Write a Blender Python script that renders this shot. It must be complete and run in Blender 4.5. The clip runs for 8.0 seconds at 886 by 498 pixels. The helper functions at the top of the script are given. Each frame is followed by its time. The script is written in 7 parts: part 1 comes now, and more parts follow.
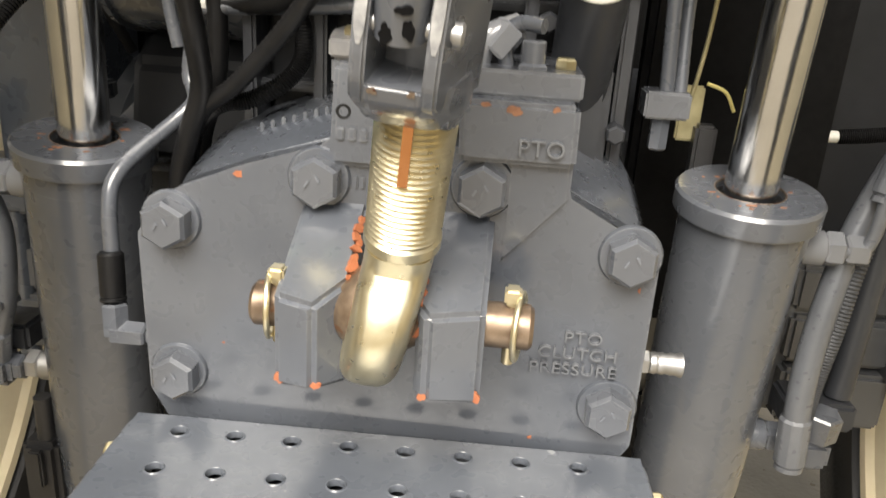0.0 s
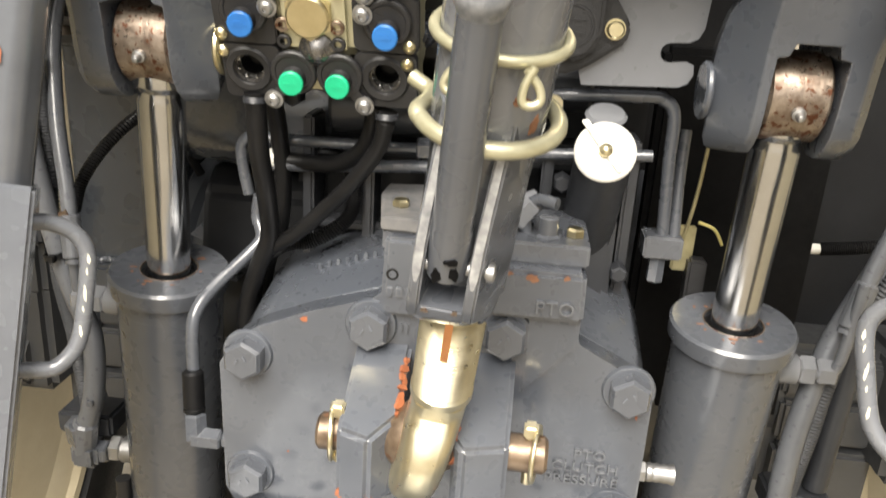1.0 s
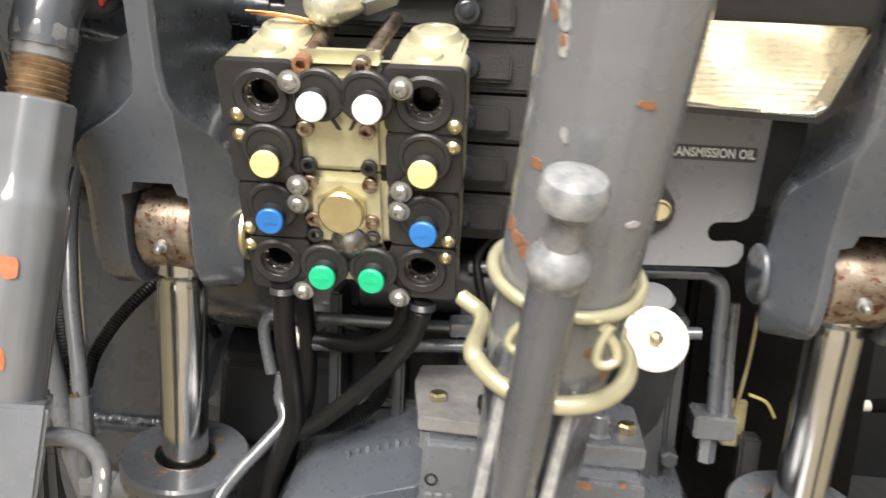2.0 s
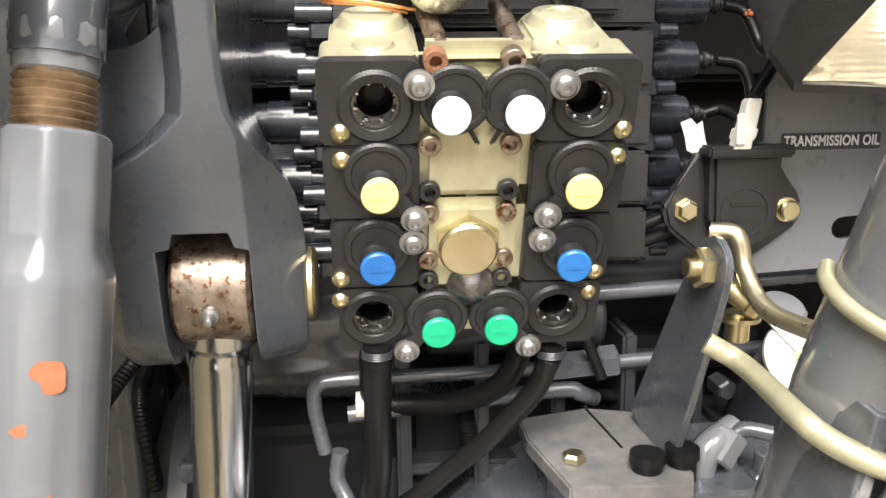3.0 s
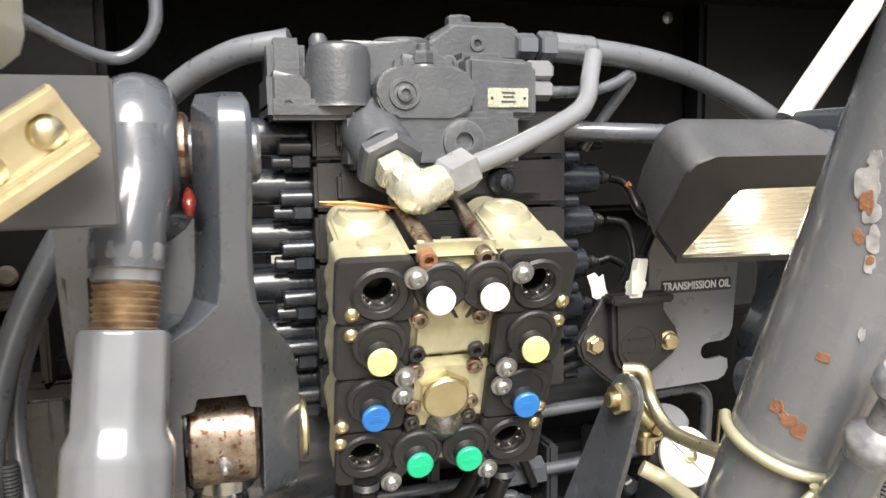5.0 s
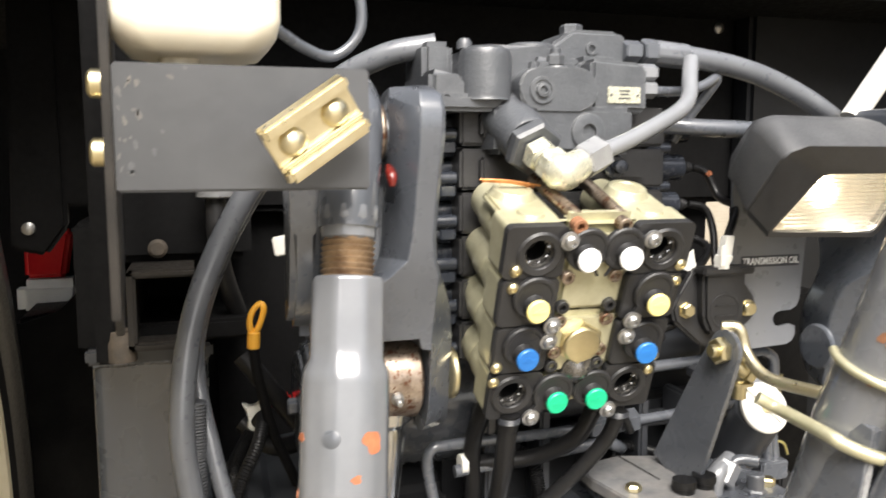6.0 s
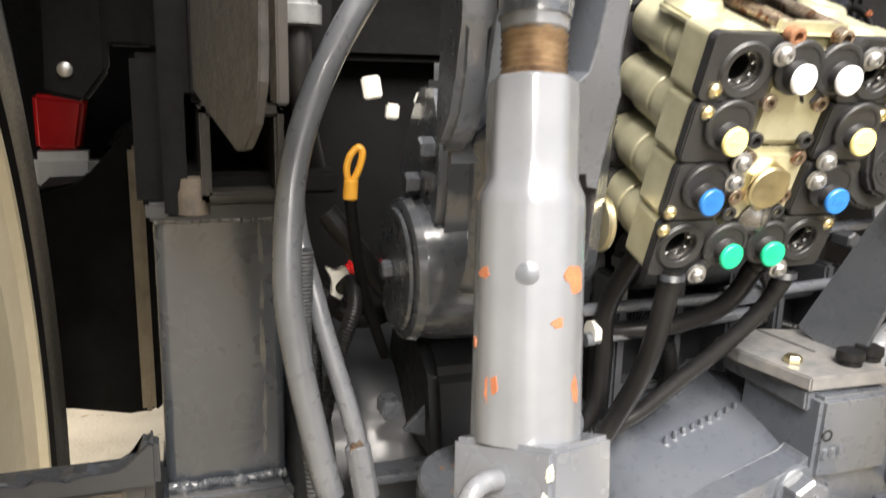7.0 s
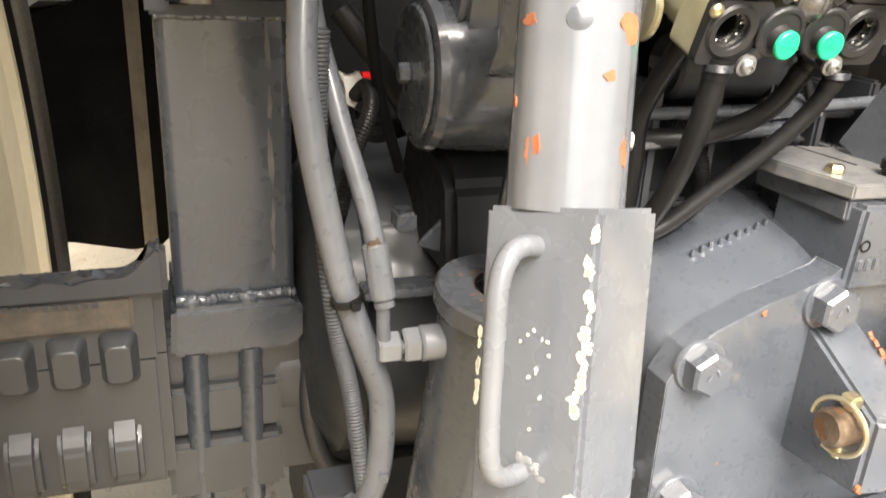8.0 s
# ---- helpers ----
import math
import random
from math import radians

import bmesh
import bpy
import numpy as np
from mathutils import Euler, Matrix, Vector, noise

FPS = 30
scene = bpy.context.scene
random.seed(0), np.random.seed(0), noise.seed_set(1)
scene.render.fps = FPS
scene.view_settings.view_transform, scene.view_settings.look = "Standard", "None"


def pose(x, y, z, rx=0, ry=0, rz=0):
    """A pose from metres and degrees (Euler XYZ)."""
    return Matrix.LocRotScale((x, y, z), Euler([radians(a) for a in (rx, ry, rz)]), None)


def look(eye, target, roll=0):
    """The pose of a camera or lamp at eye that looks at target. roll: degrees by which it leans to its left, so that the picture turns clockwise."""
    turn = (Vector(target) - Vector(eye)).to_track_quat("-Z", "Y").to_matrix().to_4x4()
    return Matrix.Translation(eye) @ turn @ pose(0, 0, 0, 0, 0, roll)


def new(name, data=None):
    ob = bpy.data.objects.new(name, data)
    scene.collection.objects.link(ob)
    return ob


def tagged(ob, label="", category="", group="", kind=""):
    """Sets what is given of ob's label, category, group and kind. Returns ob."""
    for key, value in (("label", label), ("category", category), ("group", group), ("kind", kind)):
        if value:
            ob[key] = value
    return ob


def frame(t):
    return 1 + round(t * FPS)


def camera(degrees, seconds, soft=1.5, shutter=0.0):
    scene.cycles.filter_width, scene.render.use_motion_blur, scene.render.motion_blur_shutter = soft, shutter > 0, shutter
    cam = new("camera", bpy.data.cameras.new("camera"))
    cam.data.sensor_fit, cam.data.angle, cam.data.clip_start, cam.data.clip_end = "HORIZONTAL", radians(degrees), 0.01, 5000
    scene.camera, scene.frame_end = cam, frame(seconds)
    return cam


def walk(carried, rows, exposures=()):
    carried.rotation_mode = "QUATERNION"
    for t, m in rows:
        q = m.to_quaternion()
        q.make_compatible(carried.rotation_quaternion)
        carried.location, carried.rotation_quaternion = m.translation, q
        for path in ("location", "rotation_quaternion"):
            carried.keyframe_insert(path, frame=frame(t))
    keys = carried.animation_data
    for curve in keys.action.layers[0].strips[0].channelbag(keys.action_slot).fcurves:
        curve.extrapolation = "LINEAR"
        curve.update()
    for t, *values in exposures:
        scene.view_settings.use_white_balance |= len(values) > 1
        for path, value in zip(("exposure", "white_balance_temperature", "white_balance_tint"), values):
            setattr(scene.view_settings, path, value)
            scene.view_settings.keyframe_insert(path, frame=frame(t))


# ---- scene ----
cam = camera(58.5, 8.0, shutter=0.3)
PATH = [
    (0, (0.045, 0.087, 1.419), (-0.081, 1.962, 0.733), 3.8),
    (0.5, (0.04, 0.039, 1.497), (-0.11, 1.905, 0.795), 3.8),
    (1, (0.031, 0.004, 1.568), (-0.141, 1.883, 0.906), 3.6),
    (1.5, (0.024, 0.009, 1.619), (-0.153, 1.925, 1.075), 3.1),
    (2, (-0.012, 0.068, 1.643), (-0.207, 2.006, 1.187), 2.6),
    (2.2, (-0.061, 0.098, 1.639), (-0.213, 2.039, 1.181), 1.6),
    (3.3, (-0.24, 0.208, 1.629), (0.071, 2.141, 1.217), -0.8),
    (3.5, (-0.246, 0.21, 1.637), (0.125, 2.132, 1.228), -0.8),
    (4, (-0.262, 0.199, 1.658), (0.202, 2.106, 1.271), -0.4),
    (4.5, (-0.275, 0.167, 1.701), (0.249, 2.072, 1.392), -0.8),
    (4.7, (-0.291, 0.144, 1.712), (0.257, 2.047, 1.437), -0.9),
    (5.8, (-0.453, 0.01, 1.705), (0.149, 1.906, 1.498), -0.4),
    (6, (-0.489, 0.024, 1.695), (0.108, 1.919, 1.47), -0.1),
    (6.5, (-0.554, 0.095, 1.652), (0.053, 1.978, 1.357), 0.9),
    (7, (-0.594, 0.168, 1.608), (0.047, 2.012, 1.171), 1.4),
    (7.5, (-0.607, 0.196, 1.561), (0.055, 1.985, 0.959), 2.3),
    (8, (-0.606, 0.193, 1.529), (0.024, 1.945, 0.8), 3.1),
]
walk(cam, [(t, look(eye, target, roll)) for t, eye, target, roll in PATH], [(0, 1.60, 6950, 9), (1, 1.65, 6900, 9), (2.2, 1.72, 6750, 9), (3.5, 1.82, 6700, 10), (4.5, 1.76, 6700, 10), (6, 1.92, 6700, 10), (7, 2.35, 6800, 10), (8, 2.55, 7000, 10)])

# ---- light ----
world = bpy.data.worlds.new("world")
scene.world = world
world.use_nodes = True
wn = world.node_tree
sky = wn.nodes.new("ShaderNodeTexSky")
sky.sky_type = "NISHITA"
sky.sun_disc = False
sky.sun_elevation, sky.sun_rotation = radians(50), radians(187)
sky.air_density, sky.dust_density, sky.ozone_density = 1.0, 4.0, 1.0
wn.nodes["Background"].inputs["Strength"].default_value = 0.07
# thin cloud takes most of the blue out of the sky
cloud = wn.nodes.new("ShaderNodeHueSaturation")
cloud.inputs["Saturation"].default_value = 0.45
wn.links.new(sky.outputs["Color"], cloud.inputs["Color"])
wn.links.new(cloud.outputs["Color"], wn.nodes["Background"].inputs["Color"])
sun = new("sun", bpy.data.lights.new("sun", "SUN"))
sun.data.energy, sun.data.angle, sun.data.color = 2.5, radians(42), (1.0, 0.965, 0.92)
sun.matrix_world = look((-0.45, -1.75, 4.1), (0, 0.7, 1.2))


# ---- materials ----
def shader(name):
    m = bpy.data.materials.new(name)
    m.use_nodes = True
    nt = m.node_tree
    return m, nt, nt.nodes["Principled BSDF"]


def noise_at(nt, scale, detail=6.0, rough=0.6, vector=None):
    n = nt.nodes.new("ShaderNodeTexNoise")
    n.inputs["Scale"].default_value, n.inputs["Detail"].default_value, n.inputs["Roughness"].default_value = scale, detail, rough
    nt.links.new(vector or coords(nt), n.inputs["Vector"])
    return n.outputs["Fac"]


def coords(nt):
    for n in nt.nodes:
        if n.type == "TEX_COORD":
            return n.outputs["Object"]
    return nt.nodes.new("ShaderNodeTexCoord").outputs["Object"]


def ramp(nt, fac, lo, hi, a=(0, 0, 0, 1), b=(1, 1, 1, 1)):
    r = nt.nodes.new("ShaderNodeValToRGB")
    r.color_ramp.elements[0].position, r.color_ramp.elements[1].position = lo, hi
    r.color_ramp.elements[0].color, r.color_ramp.elements[1].color = a, b
    nt.links.new(fac, r.inputs["Fac"])
    return r.outputs["Color"]


def mix(nt, fac, a, b):
    m = nt.nodes.new("ShaderNodeMix")
    m.data_type = "RGBA"
    for socket, value in ((m.inputs[0], fac), (m.inputs[6], a), (m.inputs[7], b)):
        if isinstance(value, bpy.types.NodeSocket):
            nt.links.new(value, socket)
        else:
            socket.default_value = value if not isinstance(value, tuple) else (*value, 1)
    return m.outputs[2]


def bumped(nt, bsdf, height, strength, distance=0.001):
    b = nt.nodes.new("ShaderNodeBump")
    b.inputs["Strength"].default_value, b.inputs["Distance"].default_value = strength, distance
    nt.links.new(height, b.inputs["Height"])
    nt.links.new(b.outputs["Normal"], bsdf.inputs["Normal"])


def surface(name, dark, light, rough=(0.3, 0.5), metal=0.0, scale=25.0, grain=220.0, bump=0.25, depth=0.001,
            chip=None, chip_at=0.72, chip_scale=45.0, coat=0.0, specks=None, shine=0.5, pale_edge=None):
    """A surface with blotches between two colours, a fine grain in its relief and gloss, and worn spots."""
    m, nt, bsdf = shader(name)
    blotch = ramp(nt, noise_at(nt, scale), 0.3, 0.7)
    colour = mix(nt, blotch, dark, light)
    fine = noise_at(nt, grain, 1.5, 0.5)
    if chip:
        worn = ramp(nt, noise_at(nt, chip_scale, 5.0, 0.62), chip_at, chip_at + 0.012)
        colour = mix(nt, worn, colour, chip)
    if specks:
        spot_ = ramp(nt, noise_at(nt, 260.0, 2.0, 0.5), 0.70, 0.73)
        colour = mix(nt, spot_, colour, specks)
    # Pale rims: worn paint and edge highlights, both put into the colour.
    if pale_edge:
        bev, geo, dot = nt.nodes.new("ShaderNodeBevel"), nt.nodes.new("ShaderNodeNewGeometry"), nt.nodes.new("ShaderNodeVectorMath")
        bev.samples, bev.inputs["Radius"].default_value, dot.operation = 4, 0.0022, "DOT_PRODUCT"
        nt.links.new(bev.outputs["Normal"], dot.inputs[0])
        nt.links.new(geo.outputs["Normal"], dot.inputs[1])
        rim = ramp(nt, dot.outputs["Value"], 0.90, 0.985, (1, 1, 1, 1), (0, 0, 0, 1))
        patchy = mix(nt, ramp(nt, noise_at(nt, 55.0, 4.0), 0.42, 0.68), (0.0, 0.0, 0.0), rim)
        colour = mix(nt, patchy, colour, pale_edge)
    nt.links.new(colour, bsdf.inputs["Base Color"])
    r = nt.nodes.new("ShaderNodeMapRange")
    r.inputs["To Min"].default_value, r.inputs["To Max"].default_value = rough
    r.inputs["From Min"].default_value, r.inputs["From Max"].default_value = 0.3, 0.7
    nt.links.new(fine, r.inputs["Value"])
    nt.links.new(r.outputs["Result"], bsdf.inputs["Roughness"])
    bsdf.inputs["Metallic"].default_value = metal
    bsdf.inputs["Coat Weight"].default_value = coat
    bsdf.inputs["Coat Roughness"].default_value = 0.12
    bsdf.inputs["Specular IOR Level"].default_value = shine
    if bump > 0.03:
        bumped(nt, bsdf, fine, bump, depth)
    return m


CAST = surface("grey_cast_paint", (0.058, 0.066, 0.081), (0.097, 0.105, 0.12), (0.24, 0.38), scale=6, grain=90, bump=0.0, coat=0.9, pale_edge=(0.17, 0.178, 0.19))
PAINT = surface("grey_paint", (0.072, 0.079, 0.092), (0.096, 0.103, 0.117), (0.24, 0.34), scale=8, grain=60, bump=0.0, coat=0.9, pale_edge=(0.17, 0.178, 0.19))
PAINT_PALE = surface("pale_grey_paint", (0.165, 0.172, 0.185), (0.2, 0.207, 0.22), (0.14, 0.24), scale=18, grain=60, bump=0.0, coat=0.8)
PAINT_DARK = surface("dark_grey_paint", (0.03, 0.032, 0.037), (0.042, 0.045, 0.051), (0.28, 0.46), scale=12, grain=110, bump=0.15)
VALVE = surface("dark_valve_paint", (0.02, 0.023, 0.03), (0.028, 0.032, 0.041), (0.16, 0.3), grain=150, bump=0.2, coat=0.3)
MIRROR = surface("lamp_mirror", (0.8, 0.78, 0.72), (0.86, 0.84, 0.78), (0.25, 0.3), 1.0, grain=100, bump=0.0)
CHROME = surface("chrome", (0.52, 0.525, 0.53), (0.6, 0.605, 0.61), (0.15, 0.22), 1.0, grain=300, bump=0.0)
STEEL = surface("zinc_steel", (0.34, 0.34, 0.34), (0.46, 0.46, 0.455), (0.36, 0.5), 0.9, grain=150, bump=0.0)
GOLD = surface("yellow_zinc", (0.66, 0.58, 0.38), (0.85, 0.78, 0.57), (0.27, 0.38), 0.95, scale=30, grain=120, bump=0.0)
GOLD_PALE = surface("pale_yellow_zinc", (0.45, 0.425, 0.28), (0.60, 0.575, 0.41), (0.28, 0.42), 0.55, scale=40, grain=350, bump=0.15)
RUSTY = surface("rusty_steel", (0.13, 0.085, 0.06), (0.44, 0.37, 0.3), (0.26, 0.48), 0.8, scale=70, grain=250, bump=0.2, chip=(0.13, 0.055, 0.03), chip_at=0.575, chip_scale=125)
RUST = surface("rust", (0.16, 0.07, 0.035), (0.28, 0.13, 0.065), (0.6, 0.85), scale=160, grain=500, bump=0.5)
PRIMER = surface("bare_primer", (0.29, 0.09, 0.04), (0.40, 0.145, 0.066), (0.5, 0.7), scale=120, grain=400, bump=0.3)
PALE_CHIP = surface("filler", (0.62, 0.6, 0.46), (0.75, 0.72, 0.58), (0.5, 0.7), scale=120, grain=400, bump=0.3)
RUBBER = surface("black_rubber", (0.006, 0.006, 0.0065), (0.011, 0.011, 0.0115), (0.32, 0.46), grain=200, bump=0.0, shine=0.28)
PLASTIC = surface("black_plastic", (0.014, 0.014, 0.015), (0.024, 0.024, 0.025), (0.35, 0.5), grain=900, bump=0.35)
# True black sheet, also used where gaps are only shade.
PANEL = surface("black_panel_and_shade", (0.003, 0.003, 0.0033), (0.006, 0.006, 0.0064), (0.6, 0.8), grain=120, bump=0.1, shine=0.12)
CREAM = surface("cream_paint", (0.72, 0.63, 0.44), (0.79, 0.7, 0.51), (0.3, 0.45), grain=60, bump=0.15)
BOTTLE = surface("translucent_bottle", (0.78, 0.72, 0.58), (0.85, 0.8, 0.68), (0.35, 0.45), grain=60, bump=0.1)
CAP_WHITE = surface("white_cap", (0.8, 0.8, 0.8), (0.86, 0.86, 0.86), (0.35, 0.45), grain=200, bump=0.1)
CAP_YELLOW = surface("yellow_cap", (0.72, 0.62, 0.22), (0.82, 0.72, 0.3), (0.35, 0.45), grain=200, bump=0.1)
CAP_BLUE = surface("blue_cap", (0.014, 0.12, 0.38), (0.025, 0.17, 0.48), (0.35, 0.45), grain=200, bump=0.1)
CAP_GREEN = surface("green_cap", (0.0, 0.36, 0.17), (0.008, 0.46, 0.23), (0.35, 0.45), grain=200, bump=0.1)
ORANGE = surface("orange_plastic", (0.76, 0.36, 0.03), (0.84, 0.44, 0.06), (0.35, 0.45), grain=200, bump=0.1)
RED = surface("red_lens", (0.5, 0.012, 0.015), (0.6, 0.02, 0.02), (0.15, 0.25), grain=200, bump=0.1)
WHITE = surface("white_plastic", (0.66, 0.65, 0.6), (0.76, 0.75, 0.7), (0.4, 0.5), grain=200, bump=0.1)
LETTER = surface("white_print", (0.84, 0.85, 0.86), (0.88, 0.89, 0.9), (0.4, 0.5), grain=300, bump=0.05)
DULL_ZINC = surface("dull_yellow_zinc", (0.3, 0.27, 0.15), (0.5, 0.45, 0.27), (0.35, 0.5), 0.7, scale=40, grain=150, bump=0.1)
BRASS = surface("brass", (0.6, 0.52, 0.31), (0.76, 0.68, 0.45), (0.28, 0.38), 1.0, scale=40, grain=120, bump=0.0)
COPPER = surface("copper_wire", (0.6, 0.25, 0.1), (0.75, 0.36, 0.16), (0.3, 0.4), 1.0, grain=200, bump=0.1)
SEAL = surface("red_sealant", (0.05, 0.006, 0.005), (0.13, 0.014, 0.010), (0.1, 0.2), grain=100, bump=0.2)
ZINC = surface("pale_zinc", (0.56, 0.55, 0.43), (0.7, 0.69, 0.57), (0.22, 0.34), 0.6, scale=40, grain=150, bump=0.0)
TUBE = surface("scuffed_tube_paint", (0.125, 0.132, 0.145), (0.165, 0.172, 0.186), (0.22, 0.32), scale=14, grain=60, bump=0.0, coat=0.8, chip=(0.3, 0.3, 0.29), chip_at=0.73, chip_scale=34)
# Machine grey darkened to near black to carry the shade inside.
SHADED_INNER = surface("shaded_inner_paint", (0.009, 0.0096, 0.011), (0.014, 0.015, 0.017), (0.4, 0.55), scale=12, grain=90, bump=0.03, shine=0.22)
THREAD = surface("browned_thread", (0.13, 0.075, 0.042), (0.42, 0.31, 0.2), (0.35, 0.5), 0.6, scale=60, grain=150, bump=0.0)
# Axle grey taken darker to hold the shade under fender and cab.
AXLE = surface("dusty_shaded_axle_paint", (0.031, 0.033, 0.036), (0.05, 0.052, 0.055), (0.34, 0.48), scale=9, grain=90, bump=0.0, coat=0.4, pale_edge=(0.08, 0.08, 0.082))
AXLE_GLOSS = surface("glossy_dark_cast_paint", (0.024, 0.027, 0.032), (0.037, 0.041, 0.047), (0.34, 0.46), scale=9, grain=70, bump=0.0, coat=0.3)
DARK_STEEL = surface("dark_steel", (0.1, 0.1, 0.097), (0.26, 0.25, 0.24), (0.2, 0.34), 0.85, scale=60, grain=150, bump=0.0)
PIN = surface("browned_pin_steel", (0.11, 0.075, 0.05), (0.32, 0.24, 0.17), (0.3, 0.46), 0.65, scale=45, grain=150, bump=0.0, chip=(0.2, 0.1, 0.05), chip_at=0.6, chip_scale=70)
GUARD = surface("scratched_pale_paint", (0.122, 0.132, 0.152), (0.152, 0.163, 0.184), (0.2, 0.32), scale=20, grain=60, bump=0.0, coat=0.7, chip=(0.42, 0.42, 0.38), chip_at=0.75, chip_scale=80)
TREAD = surface("scuffed_step_paint", (0.07, 0.079, 0.095), (0.105, 0.116, 0.135), (0.22, 0.4), scale=10, grain=70, bump=0.0, coat=0.8, chip=(0.22, 0.23, 0.24), chip_at=0.68, chip_scale=38)
BARE = surface("rubbed_bare_paint", (0.17, 0.175, 0.185), (0.46, 0.46, 0.455), (0.3, 0.5), 0.2, scale=110, grain=200, bump=0.1)
STREAK = surface("tan_streaked_paint", (0.075, 0.08, 0.088), (0.15, 0.138, 0.12), (0.3, 0.45), scale=45, grain=120, bump=0.0)
BAR = surface("scuffed_dark_bar", (0.05, 0.052, 0.056), (0.066, 0.068, 0.072), (0.34, 0.5), scale=14, grain=130, bump=0.12, chip=(0.12, 0.12, 0.118), chip_at=0.70, chip_scale=40)
SILVER = surface("silver_grey_fitting", (0.24, 0.245, 0.255), (0.36, 0.365, 0.37), (0.26, 0.38), 0.4, scale=50, grain=120, bump=0.05)
POST = surface("dark_post_paint", (0.038, 0.044, 0.054), (0.052, 0.059, 0.07), (0.22, 0.36), scale=5, grain=40, bump=0.0, coat=0.9)
HOSE = surface("painted_hose", (0.1, 0.107, 0.12), (0.135, 0.142, 0.155), (0.26, 0.4), scale=30, grain=120, bump=0.05, coat=0.5, chip=(0.045, 0.045, 0.047), chip_at=0.72, chip_scale=60)
VALVE_CAST = surface("grey_valve_casting", (0.05, 0.054, 0.061), (0.075, 0.08, 0.088), (0.34, 0.5), scale=40, grain=320, bump=0.35, depth=0.0012, coat=0.3, pale_edge=(0.15, 0.155, 0.16))
KNOB = surface("scuffed_grey_paint", (0.11, 0.117, 0.13), (0.27, 0.275, 0.28), (0.25, 0.42), scale=120, grain=160, bump=0.1)
DUST = surface("brown_dust", (0.048, 0.042, 0.036), (0.105, 0.084, 0.062), (0.7, 0.9), scale=45, grain=200, bump=0.15)
EARTH = surface("pale_ground", (0.2, 0.17, 0.12), (0.3, 0.255, 0.185), (0.8, 0.95), scale=3.0, grain=60, bump=0.5, depth=0.01, chip=(0.17, 0.13, 0.08), chip_at=0.62, chip_scale=9)
CONDUIT = surface("painted_conduit", (0.05, 0.053, 0.058), (0.068, 0.071, 0.077), (0.48, 0.62), scale=40, grain=150, bump=0.0, shine=0.35)
SLEEVE = surface("sleeve_paint", (0.13, 0.137, 0.15), (0.165, 0.172, 0.186), (0.16, 0.27), scale=18, grain=60, bump=0.0, coat=0.8)
PLATE = surface("plate_paint", (0.16, 0.168, 0.184), (0.195, 0.203, 0.22), (0.26, 0.38), scale=9, grain=70, bump=0.0, coat=0.5)
# Paler than the casting, so the raised letters stand out.
RAISED = surface("pale_raised_paint", (0.09, 0.097, 0.11), (0.16, 0.167, 0.178), (0.26, 0.42), scale=90, grain=160, bump=0.0, coat=0.4)
SCUFFED = surface("brown_scuffed_plate", (0.1, 0.103, 0.11), (0.2, 0.192, 0.182), (0.3, 0.45), scale=40, grain=150, bump=0.05, coat=0.3)
GRIMY = surface("grimy_dark_paint", (0.014, 0.013, 0.012), (0.03, 0.026, 0.022), (0.4, 0.6), scale=30, grain=160, bump=0.1, shine=0.35, chip=(0.08, 0.07, 0.055), chip_at=0.7, chip_scale=70)
LAMP_GREY = surface("lamp_grey_plastic", (0.06, 0.062, 0.066), (0.085, 0.087, 0.092), (0.45, 0.6), scale=30, grain=500, bump=0.25)
LAMP_GLASS, nt_, b_ = shader("ribbed_lamp_glass")
b_.inputs["Transmission Weight"].default_value, b_.inputs["Roughness"].default_value, b_.inputs["Base Color"].default_value = 1.0, 0.26, (1, 0.97, 0.9, 1)


BULB, nt_, b_ = shader("lit_bulb")
b_.inputs["Emission Color"].default_value, b_.inputs["Emission Strength"].default_value = (1.0, 0.9, 0.72, 1), 8.5


# ---- shapes ----
def turned(bm, base, axis, profile, seg=24, caps=True):
    """A turned form: profile of (height along the axis, radius) from base."""
    axis = Vector(axis).normalized()
    q = axis.to_track_quat("Z", "Y")
    rings = []
    for h, r in profile:
        if r < 1e-6:
            rings.append([bm.verts.new(Vector(base) + axis * h)])
        else:
            rings.append([bm.verts.new(Vector(base) + q @ Vector((r * math.cos(a), r * math.sin(a), h)))
                          for a in (2 * math.pi * (k + 0.5) / seg for k in range(seg))])
    for a, b in zip(rings, rings[1:]):
        for k in range(seg):
            quad = [a[k % len(a)], a[(k + 1) % len(a)], b[(k + 1) % len(b)], b[k % len(b)]]
            quad = list(dict.fromkeys(quad))
            if len(quad) > 2:
                bm.faces.new(quad)
    for ring in (rings[0], rings[-1]) if caps else ():
        if len(ring) > 2:
            bm.faces.new(ring)
    return bm


def rod(bm, a, b, r, seg=20, edge=0.0):
    a, b = Vector(a), Vector(b)
    n = (b - a).length
    e = min(edge, r * 0.6, n * 0.4)
    prof = [(0, r - e), (e, r), (n - e, r), (n, r - e)] if e else [(0, r), (n, r)]
    return turned(bm, a, b - a, prof, seg)


def hexagon(bm, a, b, r, edge=0.002):
    return rod(bm, a, b, r, 6, edge)


